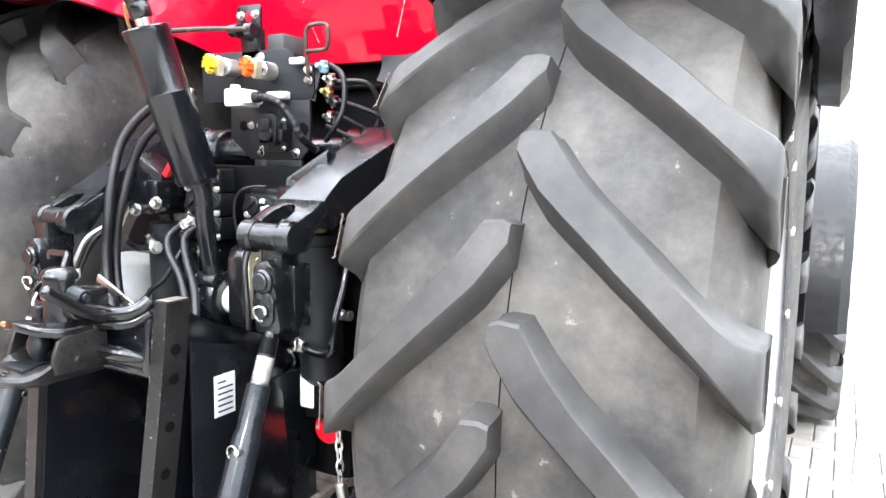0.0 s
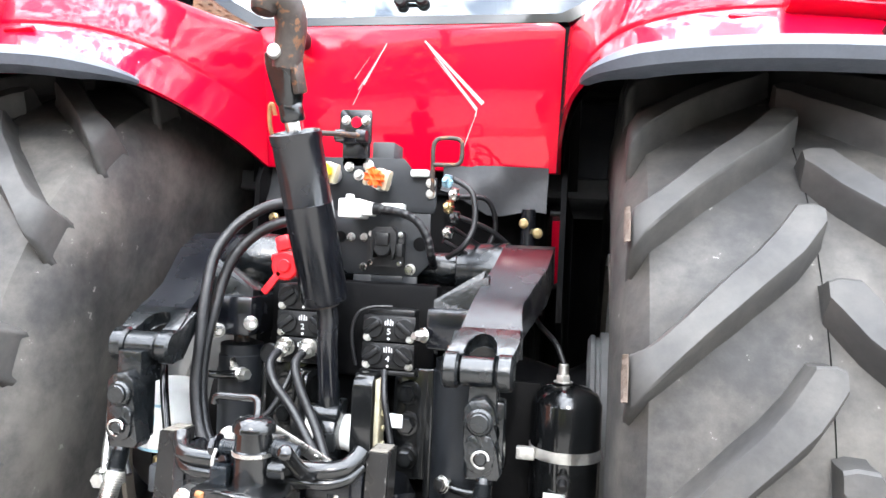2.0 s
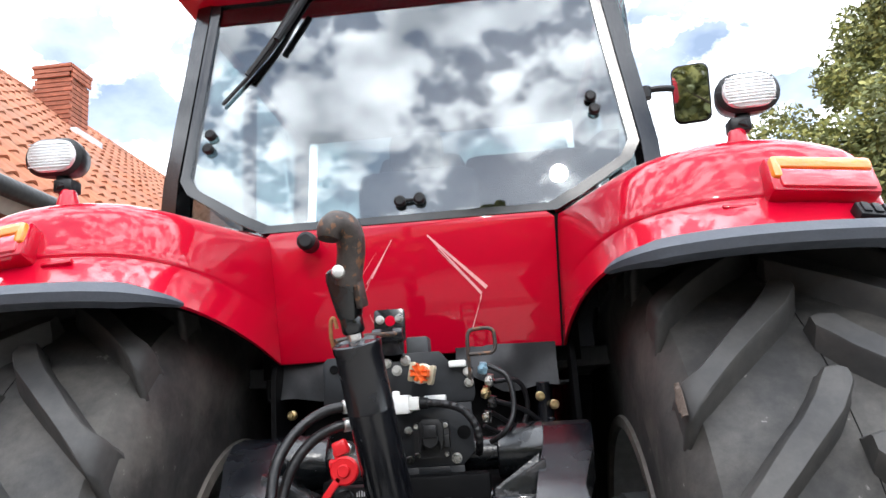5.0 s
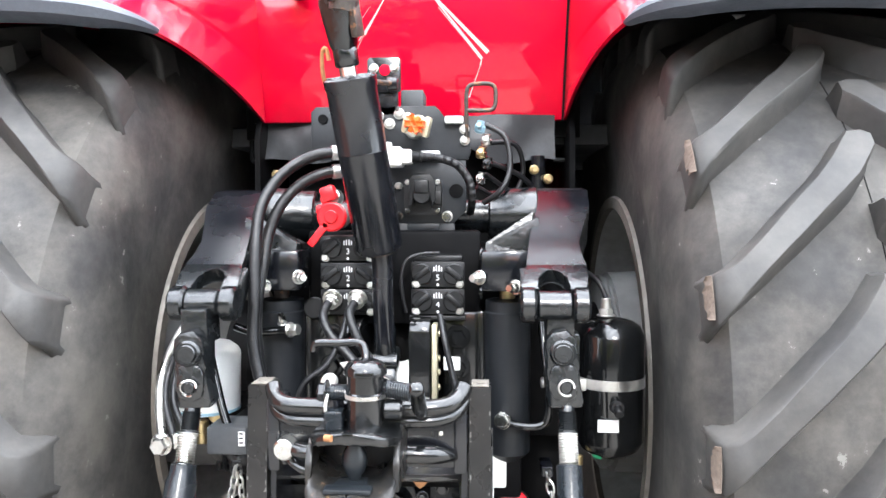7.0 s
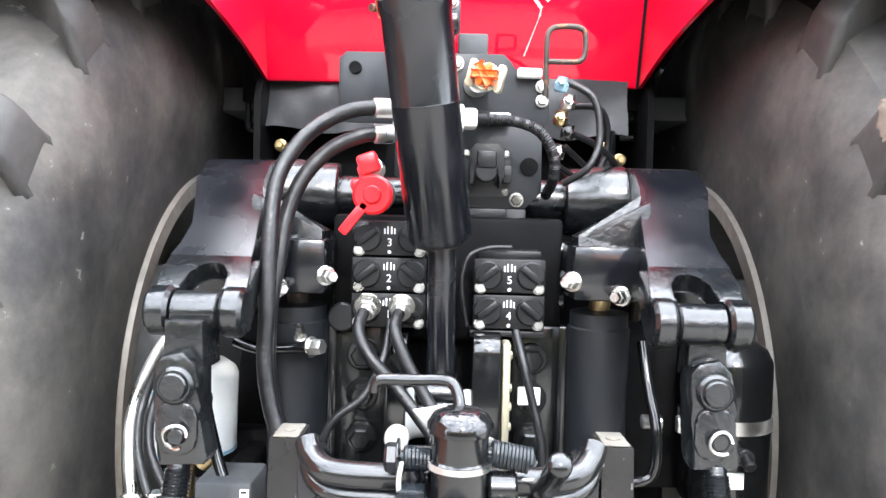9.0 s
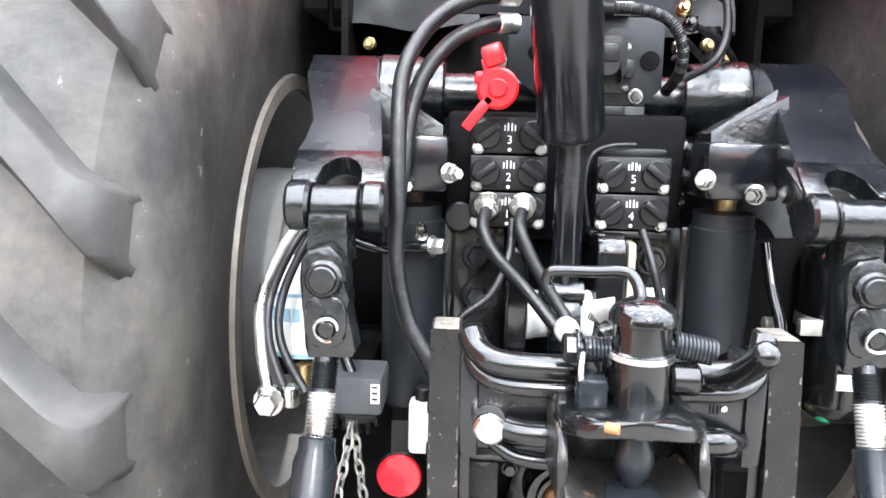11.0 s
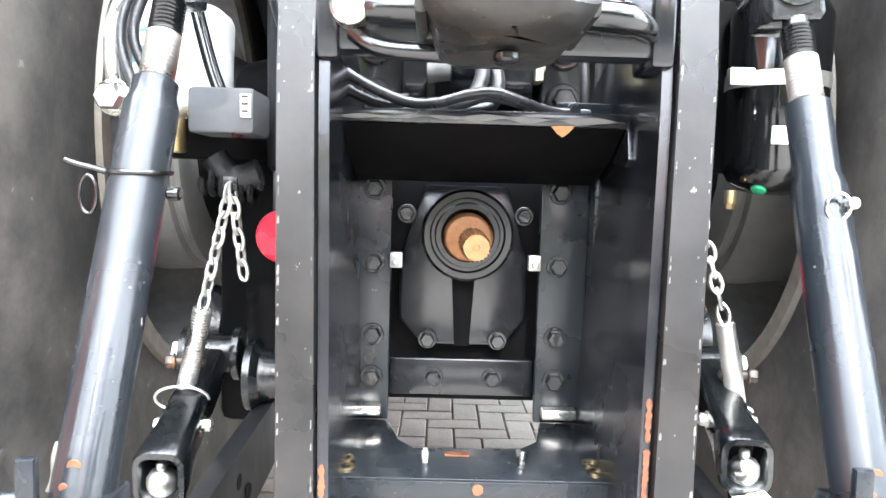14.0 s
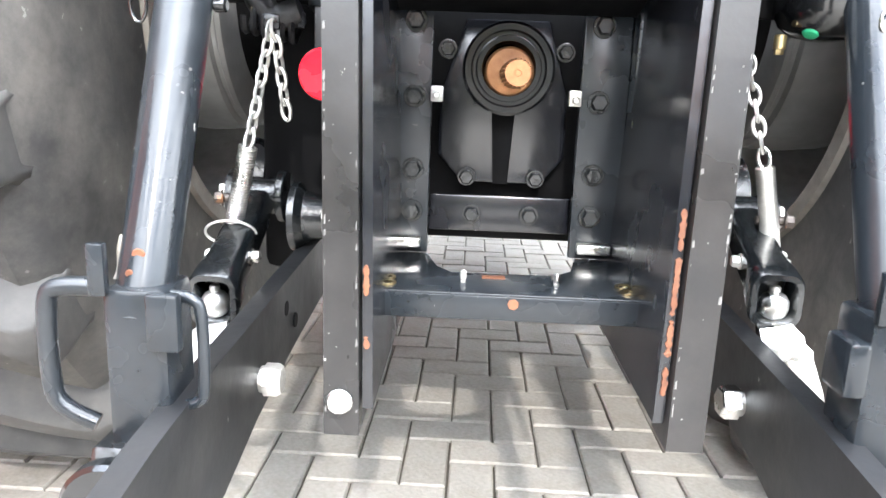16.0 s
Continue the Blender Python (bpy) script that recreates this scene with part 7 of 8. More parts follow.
def check_chain(s):
    c = thing("check_chain", "galvanised chain with coil spring and ring clip", "chain", "check chains of the lower links")
    top = Vector((-0.338, 0.225, 0.892)) if s < 0 else Vector((0.330, 0.225, 0.890))
    st, sb = Vector((s * 0.366, 0.190, 0.718)), Vector((s * 0.392, 0.195, 0.600))
    chain(c, top, st)
    if s < 0:
        chain(c, top + Vector((0.004, -0.008, 0)), (-0.318, 0.225, 0.758))
    bm = BM()
    if s < 0:
        coil(bm, st, sb, 0.0115, 0.0026, 30)
        cyl(bm, st, sb, 0.0098)
    else:
        cyl(bm, st, sb, 0.0132, 20)
    part("spring", bm, STEEL, c, "close-wound bright spring" if s < 0 else "bright spring sleeve")
    bm = BM()
    k = Vector((s * 0.392, 0.18, 0.592))
    R = 0.030 if s < 0 else 0.013
    tube(bm, [k + Vector((R * math.cos(a) * 1.25, -0.004 * math.sin(a), R * 0.62 * math.sin(a))) for a in [2 * math.pi * i / 22 for i in range(22)]], 0.0022, 8, 2)
    tube(bm, [sb, sb + Vector((0, -0.012, -0.012)), sb + Vector((s * 0.004, -0.018, -0.035)), sb + Vector((s * 0.006, -0.03, -0.055))], 0.004, 8)
    part("ring_clip", bm, STEEL, c)
    bm = BM()
    hexhead(bm, (s * 0.408, 0.20, 0.640), (s, -0.3, 0), 0.010, 0.010)
    cyl(bm, (s * 0.366, 0.20, 0.64), (s * 0.41, 0.20, 0.64), 0.007)
    part("cross_bolt", bm, WORN, c)
    bm = BM()
    box(bm, top.x - 0.012, top.x + 0.012, top.y - 0.006, top.y + 0.06, top.z - 0.01, top.z + 0.012, 0.003)
    part("eye_plate", bm, BLACK, c)


check_chain(1)
check_chain(-1)

# ---- reflectors and bottles on the axle casing ----
for s in (1, -1):
    rf = sub("reflector", "round red reflector on a black stalk")
    c = REFL_R if s > 0 else REFL_L
    bm = BM()
    cyl(bm, c, c + Vector((0, 0.008, 0)), 0.036, 36, 0.003)
    cyl(bm, c + Vector((0, -0.002, 0)), c, 0.004, 12, 0.0005)
    part("lens", bm, REFLECT_RED, rf)
    bm = BM()
    cyl(bm, c + Vector((0, 0.008, 0)), c + Vector((0, 0.014, 0)), 0.038, 36, 0.002)
    box(bm, c.x - 0.015, c.x + 0.015, c.y + 0.01, c.y + 0.018, c.z, c.z + 0.09, 0.002)
    part("backing", bm, PLASTIC, rf)
    b = c + BOTTLE * Vector((s, 1, 1))
    bt = sub("reservoir", "small white plastic reservoir with black cap")
    bm = BM()
    box(bm, b.x - 0.022, b.x + 0.022, b.y - 0.018, b.y + 0.018, b.z - 0.045, b.z + 0.040, 0.008)
    part("bottle", bm, WHITE, bt)
    bm = BM()
    cyl(bm, (b.x, b.y, b.z + 0.038), (b.x, b.y, b.z + 0.060), 0.013, 18)
    part("cap", bm, PLASTIC, bt)
    bm = BM()
    box(bm, b.x - 0.02, b.x + 0.02, b.y + 0.016, 0.36, b.z - 0.05, b.z + 0.03, 0.003)
    part("stay", bm, DARK, bt)

# large round hub casting inboard of the wheels
for s in (1, -1):
    bm = BM()
    lathe(bm, (s * 0.515, WY, WZ), (s, 0, 0), [(0, 0.10), (0.004, 0.262), (0.012, 0.276), (0.022, 0.276), (0.026, 0.270), (0.034, 0.270), (0.038, 0.284), (0.12, 0.288), (0.20, 0.280), (0.22, 0.15)], 64)
    part("final_drive_drum", bm, DRUM, tractor, "dusty grey final drive drum")
    bm = BM()
    lathe(bm, (s * 0.40, 0.52, 0.62), (s, 0, 0.0), [(0, 0.04), (0.02, 0.075), (0.05, 0.085), (0.06, 0.05)], 24)
    part("sway_block", bm, CAST, tractor)
    bm = BM()
    lathe(bm, (s * 0.285, 0.29, 0.600), (s, 0, 0), [(-0.012, 0.018), (-0.01, 0.034), (0.02, 0.042), (0.03, 0.055), (0.04, 0.055)], 24)
    part("link_pivot_cap", bm, CAST, tractor)
    bm = BM()
    hexhead(bm, (s * 0.272, 0.29, 0.600), (-s, -0.4, 0), 0.014, 0.014)
    part("pivot_nut", bm, STEEL, tractor)

# ---- work lamps, mirror, wiper, window fittings ----
def work_lamp(s):
    wlamp = sub("work_lamp", "oval black work lamp on a red stalk")
    c = Vector((s * 0.878, 0.29, 2.245))
    m = Matrix.Translation(c) @ pose(0, 0, 0, 4, 0, s * -3)
    prof = [(0.0, 0.80), (0.012, 1.0), (0.03, 1.0), (0.075, 0.86), (0.105, 0.5), (0.11, 0.2)]
    loops = []
    for y, k in prof:
        loops.append([m @ Vector((px * k, y - 0.01, pz * k)) for px, pz in round_rect(0, 0, 0.150, 0.100, 0.048, 6)])
    bm = BM()
    rings(bm, loops)
    part("lamp_body", bm, PLASTIC, wlamp)
    bm = BM()
    rings(bm, [[m @ Vector((px * k, y, pz * k)) for px, pz in round_rect(0, 0, 0.150, 0.100, 0.048, 6)] for y, k in ((-0.008, 0.84), (-0.016, 0.80), (-0.019, 0.60), (-0.020, 0.2))])
    part("lens", bm, LENS_CLEAR, wlamp, "clear ribbed glass lens")
    for k in range(-4, 5):
        bm = BM()
        box(bm, -0.055, 0.055, -0.0215, -0.018, k * 0.0075 - 0.0012, k * 0.0075 + 0.0012, 0.0005, m)
        part("lens_rib", bm, LENS_CLEAR, wlamp)
    bm = BM()
    cyl(bm, m @ Vector((-0.01 * s, 0.03, -0.045)), (s * 0.852, 0.30, 2.155), 0.018)
    box(bm, s * 0.852 - 0.025, s * 0.852 + 0.025, 0.29, 0.34, 2.15, 2.185, 0.006)
    part("joint", bm, PLASTIC, wlamp)
    bm = BM()
    lathe(bm, (s * 0.842, 0.305, 2.09), (0, 0, 1), [(0, 0.036), (0.02, 0.030), (0.06, 0.020), (0.066, 0.015)], 20)
    part("stalk", bm, RED, wlamp)


work_lamp(1)
work_lamp(-1)
mir = sub("side_mirror", "rectangular side mirror on a black arm")
bm = BM()
m = pose(1.245, 1.95, 2.945, 9, 3, -17)
loops = [[m @ Vector((px * k, y, pz * k)) for px, pz in round_rect(0, 0, 0.175, 0.285, 0.04, 5)] for y, k in ((0.0, 0.96), (0.004, 1.0), (0.03, 1.0), (0.06, 0.85), (0.07, 0.5))]
rings(bm, loops)
part("mirror_shell", bm, PLASTIC, mir)
bm = BM()
rings(bm, [[m @ Vector((px * 0.92, y, pz * 0.95)) for px, pz in round_rect(0, 0, 0.175, 0.285, 0.04, 5)] for y in (-0.004, 0.002)])
part("mirror_glass", bm, MIRROR, mir)
bm = BM()
tube(bm, [(0.72, 2.05, 2.98), (0.95, 1.98, 2.985), (1.10, 1.965, 2.99), (1.17, 1.97, 2.985)], 0.016, 10)
cyl(bm, (1.03, 1.96, 2.94), (1.03, 1.96, 3.0), 0.03)
part("mirror_arm", bm, PLASTIC, mir)

wiper = sub("wiper", "black rear window wiper")
def on_glass(x, z, off=-0.02):
    return Vector((x, gy(z) + off, z))
bm = BM()
tube(bm, [on_glass(-0.36, 2.97, -0.03), on_glass(-0.44, 2.80, -0.03), on_glass(-0.53, 2.66, -0.03)], 0.010, 8)
tube(bm, [on_glass(-0.345, 2.93, -0.045), on_glass(-0.43, 2.78, -0.045)], 0.012, 8)
part("wiper_arm", bm, PLASTIC, wiper)
bm = BM()
tube(bm, [on_glass(-0.33, 2.98, -0.012), on_glass(-0.45, 2.77, -0.012), on_glass(-0.615, 2.565, -0.012)], 0.007, 6)
part("wiper_blade", bm, HOSE, wiper)
for x, z in ((-0.035, 2.165), (0.025, 2.168), (-0.648, 2.455), (-0.652, 2.405), (0.575, 2.465), (0.582, 2.42)):
    bm = BM()
    cyl(bm, on_glass(x, z, -0.002), on_glass(x, z, -0.026), 0.018, 18, 0.006)
    part("window_knob", bm, PLASTIC, cab, "round black window fitting")
bm = BM()
tube(bm, [on_glass(-0.035, 2.165, -0.014), on_glass(0.025, 2.168, -0.014)], 0.006, 8)
part("window_latch", bm, PLASTIC, cab)
bm = BM()
cyl(bm, (-0.305, 0.60, 2.045), (-0.305, 0.67, 2.045), 0.028, 24, 0.01)
cyl(bm, (-0.305, 0.66, 2.045), (-0.305, 0.71, 2.045), 0.015)
part("washer_nozzle", bm, PLASTIC, tractor, "round black rubber buffer")
bm = BM()
prism(bm, [(0.445, 2.13), (0.64, 2.235), (0.655, 2.36), (0.60, 2.36), (0.52, 2.30), (0.46, 2.20)], 0, 0.004, "y", 0.0)
for v in bm.verts:
    v.co.y += gy(v.co.z) + 0.035
part("corner_panel", bm, CABTRIM, cab)
# pale scratched triangle outline left by a removed plate
def on_panel(x, z):
    return Vector((x, 0.745 - (z - 1.70) * 0.16 - 0.0015, z))
for pts, w in (([(0.042, 2.050), (0.207, 1.884)], 0.0058), ([(0.046, 2.046), (0.150, 1.915)], 0.0022), ([(0.050, 2.040), (0.190, 1.868)], 0.0042), ([(0.070, 2.005), (0.178, 1.880)], 0.0018), ([(0.190, 1.868), (0.186, 1.850)], 0.0022), ([(0.186, 1.850), (0.155, 1.765)], 0.0016), ([(-0.066, 2.045), (-0.134, 1.935)], 0.0030), ([(-0.070, 2.035), (-0.150, 1.920)], 0.0012), ([(-0.130, 1.945), (-0.165, 1.880)], 0.0010), ([(-0.148, 1.830), (-0.120, 1.765)], 0.0009), ([(-0.115, 2.010), (-0.160, 1.950)], 0.0007)):
    bm = BM()
    a, b = on_panel(*pts[0]), on_panel(*pts[1])
    t = (b - a).normalized()
    nrm = t.cross(Vector((0, 1, 0))).normalized()
    loops = [[a + nrm * w * 0.4 * k for k in (-1, 1)], [b + nrm * w * k for k in (-1, 1)]]
    vs = [bm.verts.new(p) for p in (loops[0][0], loops[0][1], loops[1][1], loops[1][0])]
    bm.faces.new(vs)
    part("scratch", bm, SCRATCH, panel, "pale scratch line in the paint")
# near-black strips paint the shade of the gaps beside the panel
for s, x in ((1, 0.428), (-1, -0.463)):
    bm = BM()
    loops = [[on_panel(x - s * 0.010 * (2.075 - z) / 0.375 + dx, z) + Vector((0, -0.001 + dy, 0)) for dx, dy in ((-0.006, 0), (0.006, 0), (0.006, 0.02), (-0.006, 0.02))] for z in (1.70, 1.88, 2.08)]
    rings(bm, loops)
    part("gap_shade", bm, DARK, panel, "dark strip for the shaded gap beside the panel")

# ---- kerb along the yard ----
kerb = tagged(new("kerb"), "pale concrete edging stones set along the paving", "kerb", kind="structure")
bm = BM()
box(bm, -0.05, 0.05, -0.495, 0.495, -0.05, 0.012, 0.006)
stone = part("kerb_stone", bm, KERB, kerb)
stone.matrix_basis = pose(1.47, 2.5, 0, 0, 0, -3)
for k in range(1, 12):
    share("kerb_stone", stone.data, pose(1.47 + 0.052 * k, 2.5 + k, 0, 0, 0, -3), kerb)

# ---- paving in herringbone ----
def paver_mesh(lx, ly):
    h = 0.0025
    x, y = lx / 2 - h, ly / 2 - h
    c = 0.004
    vs = [(-x, -y, -0.03), (x, -y, -0.03), (x, y, -0.03), (-x, y, -0.03), (-x, -y, -c), (x, -y, -c), (x, y, -c), (-x, y, -c), (-x + c, -y + c, 0), (x - c, -y + c, 0), (x - c, y - c, 0), (-x + c, y - c, 0)]
    fs = [(0, 1, 5, 4), (1, 2, 6, 5), (2, 3, 7, 6), (3, 0, 4, 7), (4, 5, 9, 8), (5, 6, 10, 9), (6, 7, 11, 10), (7, 4, 8, 11), (8, 9, 10, 11)]
    return vs, fs


def paver_at():
    for i in range(-45, 75):
        for j in range(-60, 130):
            k = (i + j) % 4
            if k == 0:
                yield (i * 0.1, j * 0.1 + 0.05, 0.2, 0.1)
            elif k == 1:
                yield (i * 0.1 + 0.05, j * 0.1 + 0.1, 0.1, 0.2)


bm = BM()
bmesh.ops.create_grid(bm, x_segments=1, y_segments=1, size=1)
for v in bm.verts:
    v.co.x, v.co.y = 1.5 + v.co.x * 5.95, 3.5 + v.co.y * 9.4
bedding = part("ground", bm, JOINT)
bedding.location = (0, 0, -0.010)
tagged(bedding, "dark sandy joints between the paving blocks", "ground", kind="structure")
paving = tagged(new("pavement"), "grey-beige concrete block paving in herringbone", "pavement", kind="structure")
rot = pose(-0.160, 1.215, 0, 0, 0, -0.5)
meshes = {}
for lx, ly in ((0.2, 0.1), (0.1, 0.2)):
    me = bpy.data.meshes.new("paver")
    vs, fs = paver_mesh(lx, ly)
    me.from_pydata(vs, [], fs)
    me.materials.append(PAVER)
    meshes[lx] = me
rest_v, rest_f = [], []
rng = random.Random(5)
for x, y, lx, ly in paver_at():
    tilt = pose(0, 0, rng.uniform(-0.0015, 0.0015), rng.uniform(-0.3, 0.3), rng.uniform(-0.3, 0.3), rng.uniform(-0.7, 0.7))
    p = rot @ Vector((x, y, 0))
    m = rot @ Matrix.Translation((x, y, 0)) @ tilt
    if -0.75 < p.x < 0.75 and 0.0 < p.y < 2.6:
        share("paver", meshes[lx], m, paving)
    else:
        vs, fs = paver_mesh(lx, ly)
        o = len(rest_v)
        rest_v += [m @ Vector(v) for v in vs]
        rest_f += [tuple(o + i for i in f) for f in fs]
me = bpy.data.meshes.new("paver_field")
me.from_pydata([tuple(v) for v in rest_v], [], rest_f)
me.materials.append(PAVER)
field = new("paver_field", me)
field.parent = paving
tagged(field, "", "", kind="stuff")

# ---- house beside the yard ----
house = thing("house", "brick farmhouse with red clay tile roof and chimney", "house")
RX, RZ, EX, EZ = -7.0, 6.80, -3.15, 3.20
HY = -3.0
def roof_point(s, y, up=0.0):
    nx, nz = (RZ - EZ), (RX - EX)
    n = Vector((RZ - EZ, 0, EX - RX)).normalized()
    return Vector((EX + (RX - EX) * s, y, EZ + (RZ - EZ) * s)) + n * up
bm = BM()
prism(bm, [(EX - 0.25, 0.0), (EX - 0.25, EZ + 0.1), (RX, RZ - 0.15), (2 * RX - EX + 0.25, EZ + 0.1), (2 * RX - EX + 0.25, 0.0)], HY + 0.3, 14.5, "y", 0.0)
part("wall", bm, BRICK, house, "red brick walls")
bm = BM()
loops = [[roof_point(-0.02, HY), roof_point(1.0, HY), roof_point(1.0, HY, -0.12), roof_point(-0.02, HY, -0.12)], [roof_point(-0.02, 14.8), roof_point(1.0, 14.8), roof_point(1.0, 14.8, -0.12), roof_point(-0.02, 14.8, -0.12)]]
rings(bm, loops)
for v in [Vector((2 * RX - v.co.x, v.co.y, v.co.z)) for v in bm.verts[:]]:
    bm.verts.new(v)
bm.verts.ensure_lookup_table()
for a, b, c, d in ((8, 9, 13, 12), (9, 10, 14, 13), (10, 11, 15, 14), (11, 8, 12, 15)):
    bm.faces.new([bm.verts[i] for i in (a, b, c, d)])
roof = part("roof", bm, MORTAR, house, "clay tile roof")
SL = math.hypot(RX - EX, RZ - EZ)
def tile_mesh():
    w, l, t = 0.228, 0.40, 0.022
    vs, fs = [], []
    n = 6
    for k, yy in enumerate((0.0, l)):
        for i in range(n + 1):
            u = i / n
            z = 0.028 * math.sin(u * math.pi * 2 - 0.6) + (0.03 if k == 0 else 0.0)
            vs.append((u * w, yy, z))
    for i in range(n):
        fs.append((i, i + 1, n + 2 + i, n + 1 + i))
    o = len(vs)
    for i in range(n + 1):
        x, y, z = vs[i]
        vs.append((x, y, z - t))
    for i in range(n):
        fs.append((i + 1, i, o + i, o + i + 1))
    return vs, fs
tv, tf = tile_mesh()
me = bpy.data.meshes.new("roof_tile")
me.from_pydata(tv, [], tf)
me.materials.append(TILE)
ux = Vector((RX - EX, 0, RZ - EZ)).normalized()
un = Vector((RZ - EZ, 0, EX - RX)).normalized()
rng = random.Random(9)
rest_v, rest_f = [], []
rows_n = int(SL / 0.34)
for r in range(rows_n + 1):
    for cidx in range(int((14.7 - HY) / 0.225)):
        y = HY + 0.1 + cidx * 0.225
        base = roof_point(0, y, 0.035) + ux * (r * 0.34 - 0.05)
        m = Matrix((( 0, ux.x, un.x, base.x), (1, 0, 0, base.y), (0, ux.z, un.z, base.z + rng.uniform(-0.006, 0.006)), (0, 0, 0, 1)))
        if r >= rows_n - 6 and 5.5 < y < 14.5:
            share("roof_tile", me, m, roof)
        else:
            o = len(rest_v)
            rest_v += [m @ Vector(v) for v in tv]
            rest_f += [tuple(o + i for i in f) for f in tf]
rm = bpy.data.meshes.new("tile_field")
rm.from_pydata([tuple(v) for v in rest_v], [], rest_f)
rm.materials.append(TILE)
tl = new("tile_field", rm)
tl.parent = roof
tagged(tl, kind="stuff")
for k in range(56):
    bm = BM()
    y = HY + 0.1 + k * 0.42
    lathe(bm, (RX, y, RZ - 0.02), (0, 1, 0.01), [(0, 0.13), (0.4, 0.12), (0.44, 0.12)], 14)
    part("ridge_tile", bm, TILE, roof)
bm = BM()
lathe(bm, (EX + 0.12, HY, EZ - 0.02), (0, 1, 0), [(0, 0.07), (14.8 - HY, 0.07)], 12)
part("gutter", bm, PLASTIC, house, "dark rain gutter")
chim = new("chimney")
chim.parent = house
CX, CY, CW, CD = -6.45, 8.75, 0.56, 0.50
bm = BM()
box(bm, CX - CW / 2 + 0.012, CX + CW / 2 - 0.012, CY - CD / 2 + 0.012, CY + CD / 2 - 0.012, 5.6, 7.10, 0.0)
part("chimney_core", bm, MORTAR, chim)
bl, bh, bt = 0.22, 0.064, 0.105
def brick_mesh(a, b, c):
    m2 = bpy.data.meshes.new("brick")
    b2 = BM()
    box(b2, -a / 2, a / 2, -b / 2, b / 2, -c / 2, c / 2, 0.004)
    b2.to_mesh(m2)
    b2.free()
    m2.materials.append(BRICK)
    return m2
bx, by = brick_mesh(bl, 0.03, bh), brick_mesh(0.03, 0.195, bh)
course = 0
z = 5.95
while z < 7.08:
    out = 0.035 if course >= 13 else 0.0
    off = 0.5 * (course % 2)
    for i in range(4):
        x = CX - CW / 2 + (i + 0.5 - 0.25 * off + (0.12 if off == 0 else 0)) * CW / 4 * 0.97 + 0.01
        share("brick", bx, pose(x, CY - CD / 2 - out, z), chim)
    for i in range(3):
        y = CY - CD / 2 + (i + 0.5) * CD / 3
        share("brick", by, pose(CX + CW / 2 + out, y, z), chim)
    z += 0.077
    course += 1
bm = BM()
box(bm, CX - CW / 2 - 0.05, CX + CW / 2 + 0.05, CY - CD / 2 - 0.05, CY + CD / 2 + 0.05, 7.08, 7.14, 0.01)
part("chimney_cap", bm, BRICK, chim)
bm = BM()
box(bm, CX - CW / 2 - 0.1, CX + CW / 2 + 0.22, CY - CD / 2 - 0.12, CY + CD / 2 + 0.12, 5.75, 6.02, 0.02, None)
part("flashing", bm, RIM, chim, "grey lead flashing")


# ---- trees ----
def tree(name, base, height, crown, centre, seed, count, leaf=0.16, label="broadleaf tree with dense green crown"):
    t = thing(name, label, "tree")
    rng = random.Random(seed)
    base = Vector(base)
    bm = BM()
    tube(bm, [base, base + Vector((0.1, 0.1, height * 0.2)), base + Vector((0, 0.2, height * 0.42)), base + Vector((0.2, 0.1, height * 0.7))], lambda s: height * (0.032 - 0.022 * s), 10)
    part("trunk", bm, BARK, t)
    tips = []
    for k in range(13):
        a = rng.uniform(0, 6.28)
        h = height * rng.uniform(0.30, 0.62)
        p = base + Vector((0, 0.15, h))
        q = p + Vector((math.cos(a) * crown[0] * rng.uniform(0.4, 0.85), math.sin(a) * crown[1] * rng.uniform(0.4, 0.85), height * rng.uniform(0.08, 0.28)))
        bm = BM()
        tube(bm, [p, p.lerp(q, 0.5) + Vector((0, 0, 0.2)), q], lambda s: height * (0.011 - 0.009 * s), 6, 4)
        part("limb", bm, BARK, t)
        tips.append(q)
    # crown of leaf clumps, uneven
    clumps = []
    c = base + Vector(centre)
    for k in range(60):
        d = Vector((rng.gauss(0, 1), rng.gauss(0, 1), rng.gauss(0, 1))).normalized() * rng.uniform(0.35, 1.0)
        clumps.append((c + Vector((d.x * crown[0], d.y * crown[1], d.z * crown[2])), rng.uniform(0.35, 0.95) * crown[0] * 0.32))
    # sunlight put into the colour: a random share of leaves is paler
    for mat, share_of, nm in ((LEAF, 0.62, "crown"), (LEAF_LIGHT, 0.38, "sunlit_leaves")):
        vs, fs = [], []
        for k in range(int(count * share_of)):
            cc, rr = rng.choice(clumps)
            d = Vector((rng.gauss(0, 1), rng.gauss(0, 1), rng.gauss(0, 1))).normalized() * rr * rng.uniform(0.55, 1.08)
            p = cc + d
            u = Vector((rng.gauss(0, 1), rng.gauss(0, 1), rng.gauss(0, 0.6))).normalized()
            w = u.cross(Vector((rng.gauss(0, 1), rng.gauss(0, 1), rng.gauss(0, 1)))).normalized()
            sz = leaf * rng.uniform(0.6, 1.3)
            o = len(vs)
            vs += [tuple(p - u * sz), tuple(p + w * sz * 0.5), tuple(p + u * sz), tuple(p - w * sz * 0.5)]
            fs.append((o, o + 1, o + 2, o + 3))
        lm = bpy.data.meshes.new(nm)
        lm.from_pydata(vs, [], fs)
        lm.materials.append(mat)
        ob = new(nm, lm)
        ob.parent = t
    return t


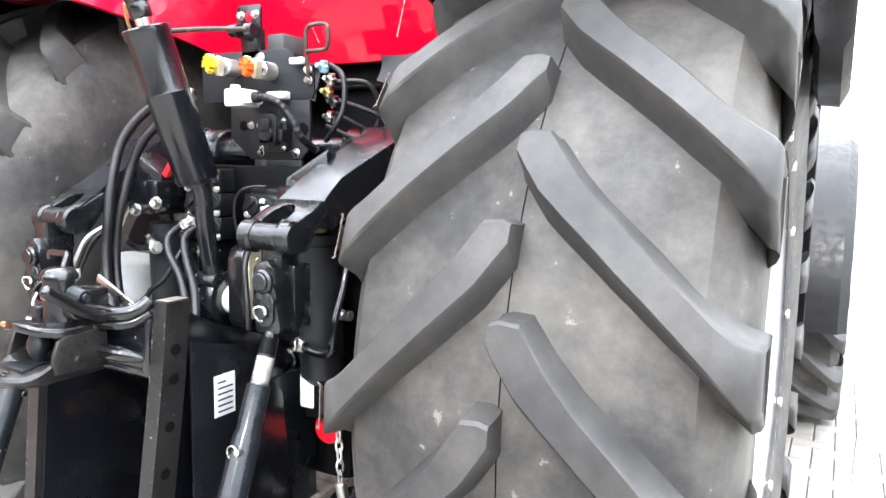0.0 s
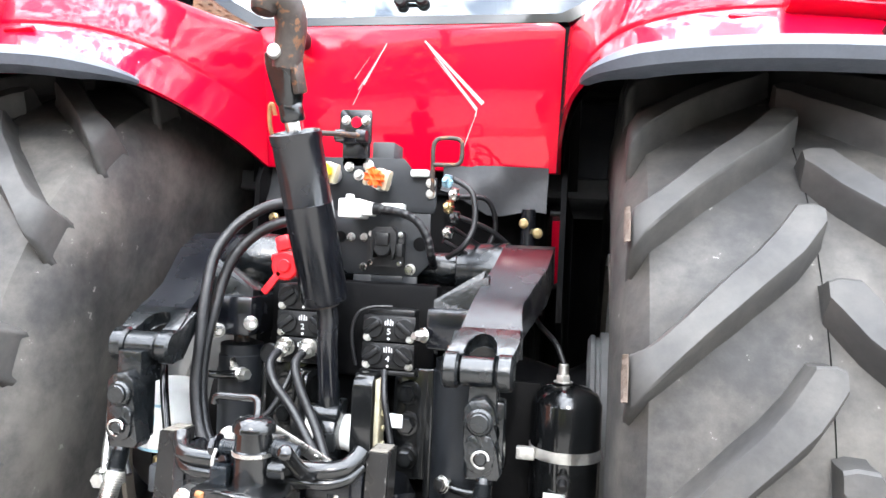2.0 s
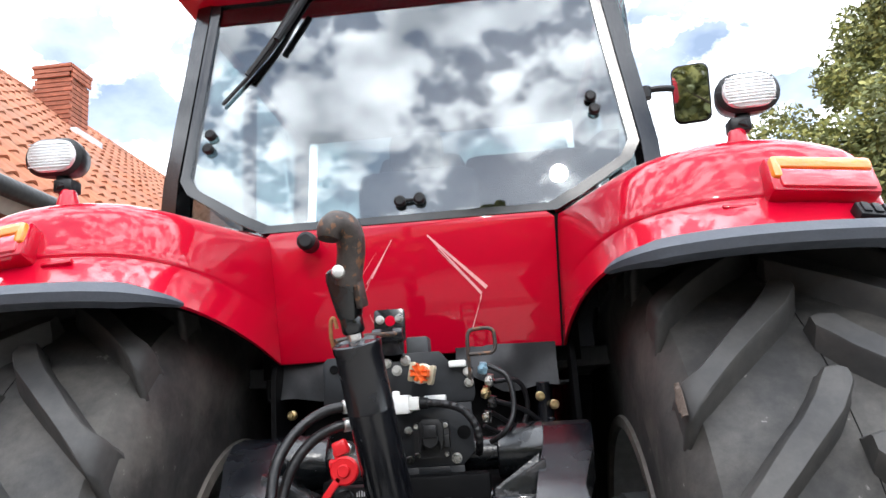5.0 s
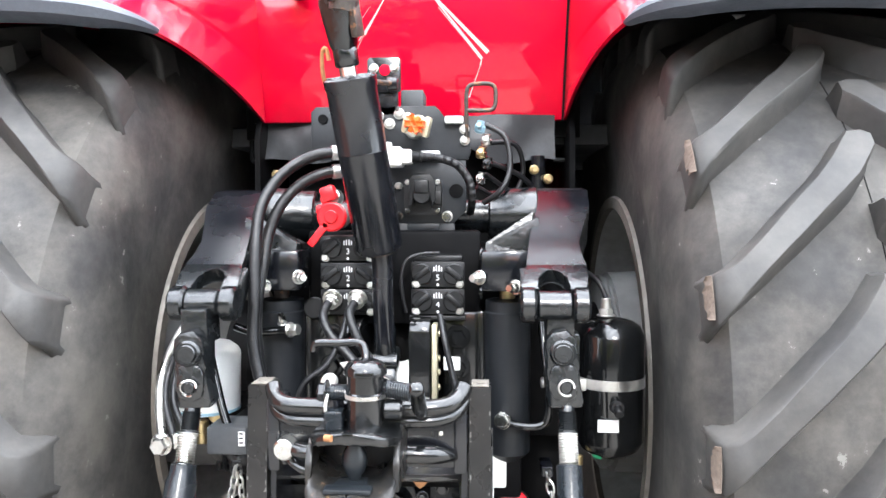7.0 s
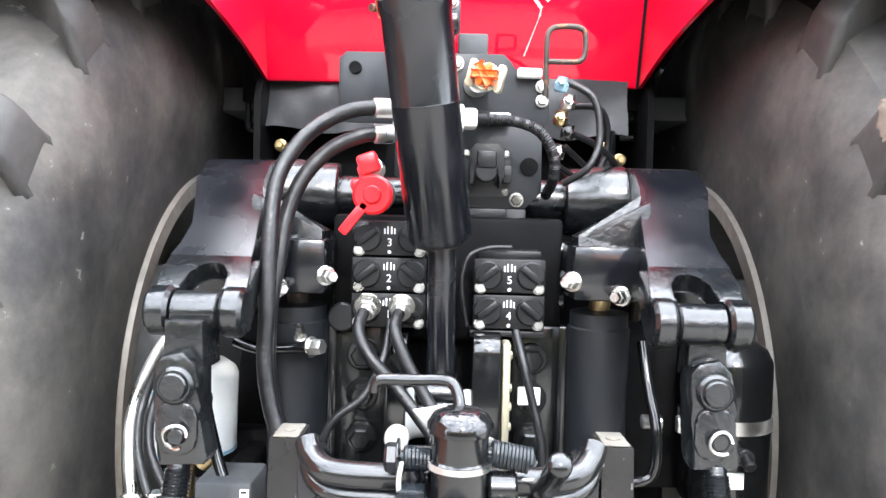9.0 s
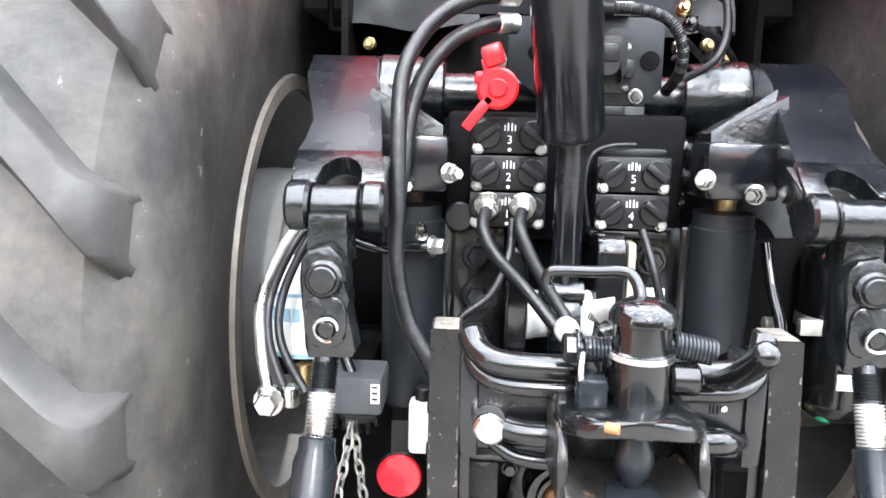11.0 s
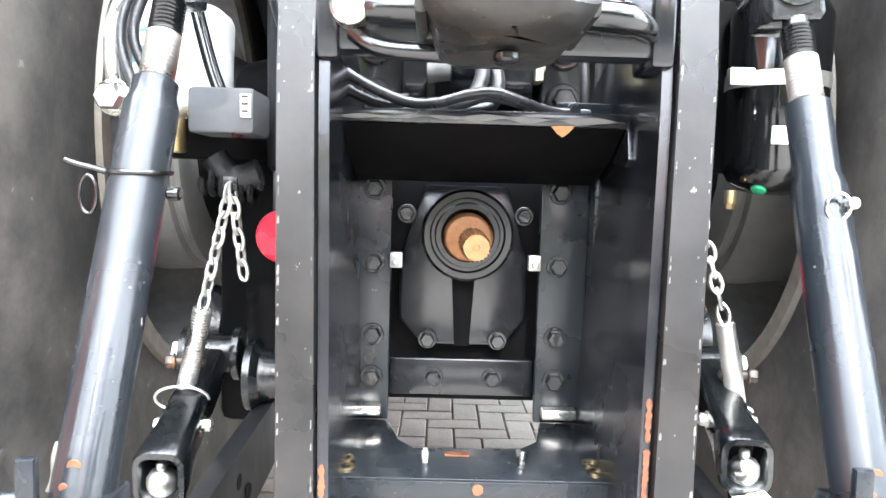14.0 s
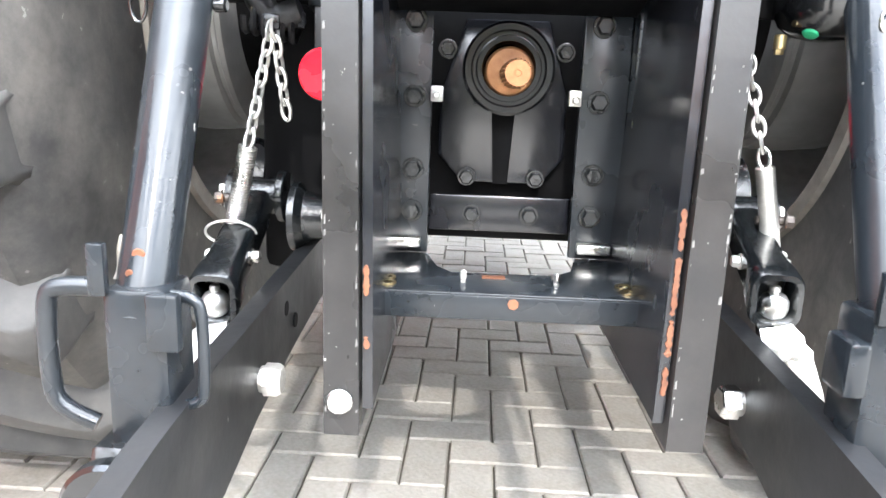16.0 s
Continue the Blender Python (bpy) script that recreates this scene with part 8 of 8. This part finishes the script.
tree("tree", (12.4, 19.5, 0), 12.5, (4.2, 4.0, 4.4), (0, 0, 8.0), 3, 80000, 0.105)
tree("tree", (-0.1, -18.5, 0), 15.2, (1.25, 1.6, 3.2), (0, 0, 12.0), 8, 9000, 0.14, "broadleaf tree out of view, darkening low reflections")
# more trees out of view, added to cut low sky and darken reflections
tree("tree", (-9.5, -24.0, 0), 10.0, (3.6, 3.0, 3.2), (0, 0, 6.0), 12, 9000, 0.24, "broadleaf tree out of view, darkening low reflections")
for k, (x, y, h) in enumerate(((-3.5, -17.0, 6.5), (10.5, -18.0, 7.5), (16.5, -16.0, 8.0), (-15.0, -18.0, 8.0))):
    tree("tree", (x, y, 0), h, (3.6, 2.6, h * 0.36), (0, 0, h * 0.55), 31 + k, 7000, 0.26, "broadleaf tree out of view, darkening low reflections")
hedge = thing("hedge", "yellow-green clipped hedge along the yard", "hedge", kind="stuff")
rng = random.Random(21)
vs, fs = [], []
for k in range(14000):
    p = Vector((rng.uniform(4.5, 16), 11.5 + rng.gauss(0, 0.35), 0))
    hgt = 2.3 + 0.35 * noise.noise((p.x * 0.7, 0, 0))
    p.z = rng.uniform(0.1, 1) ** 0.7 * hgt
    u = Vector((rng.gauss(0, 1), rng.gauss(0, 1), rng.gauss(0, 1))).normalized()
    w = u.cross(Vector((rng.gauss(0, 1), rng.gauss(0, 1), rng.gauss(0, 1)))).normalized()
    sz = 0.09 * rng.uniform(0.6, 1.3)
    o = len(vs)
    vs += [tuple(p - u * sz), tuple(p + w * sz * 0.55), tuple(p + u * sz), tuple(p - w * sz * 0.55)]
    fs.append((o, o + 1, o + 2, o + 3))
hm = bpy.data.meshes.new("hedge_leaves")
hm.from_pydata(vs, [], fs)
hm.materials.append(LEAF_LIGHT)
hl = new("hedge_leaves", hm)
hl.parent = hedge

# ---- unseen wall and roof behind the camera, added to darken reflections ----
bm = BM()
box(bm, -26, 30, -24.6, -24.0, 0, 6.6, 0.02)
tagged(part("sky_block_wall", bm, BLOCKER), "unseen dark wall added to block the low sky", "wall", kind="structure")
bm = BM()
prism(bm, [(-25.0, 6.4), (-23.6, 6.4), (-28.0, 9.2), (-29.0, 9.2)], -26.5, 30.5, "x", 0.0)
tagged(part("roof_south", bm, TILE), "unseen tile roof added on the sky-blocking wall", "roof", kind="structure")
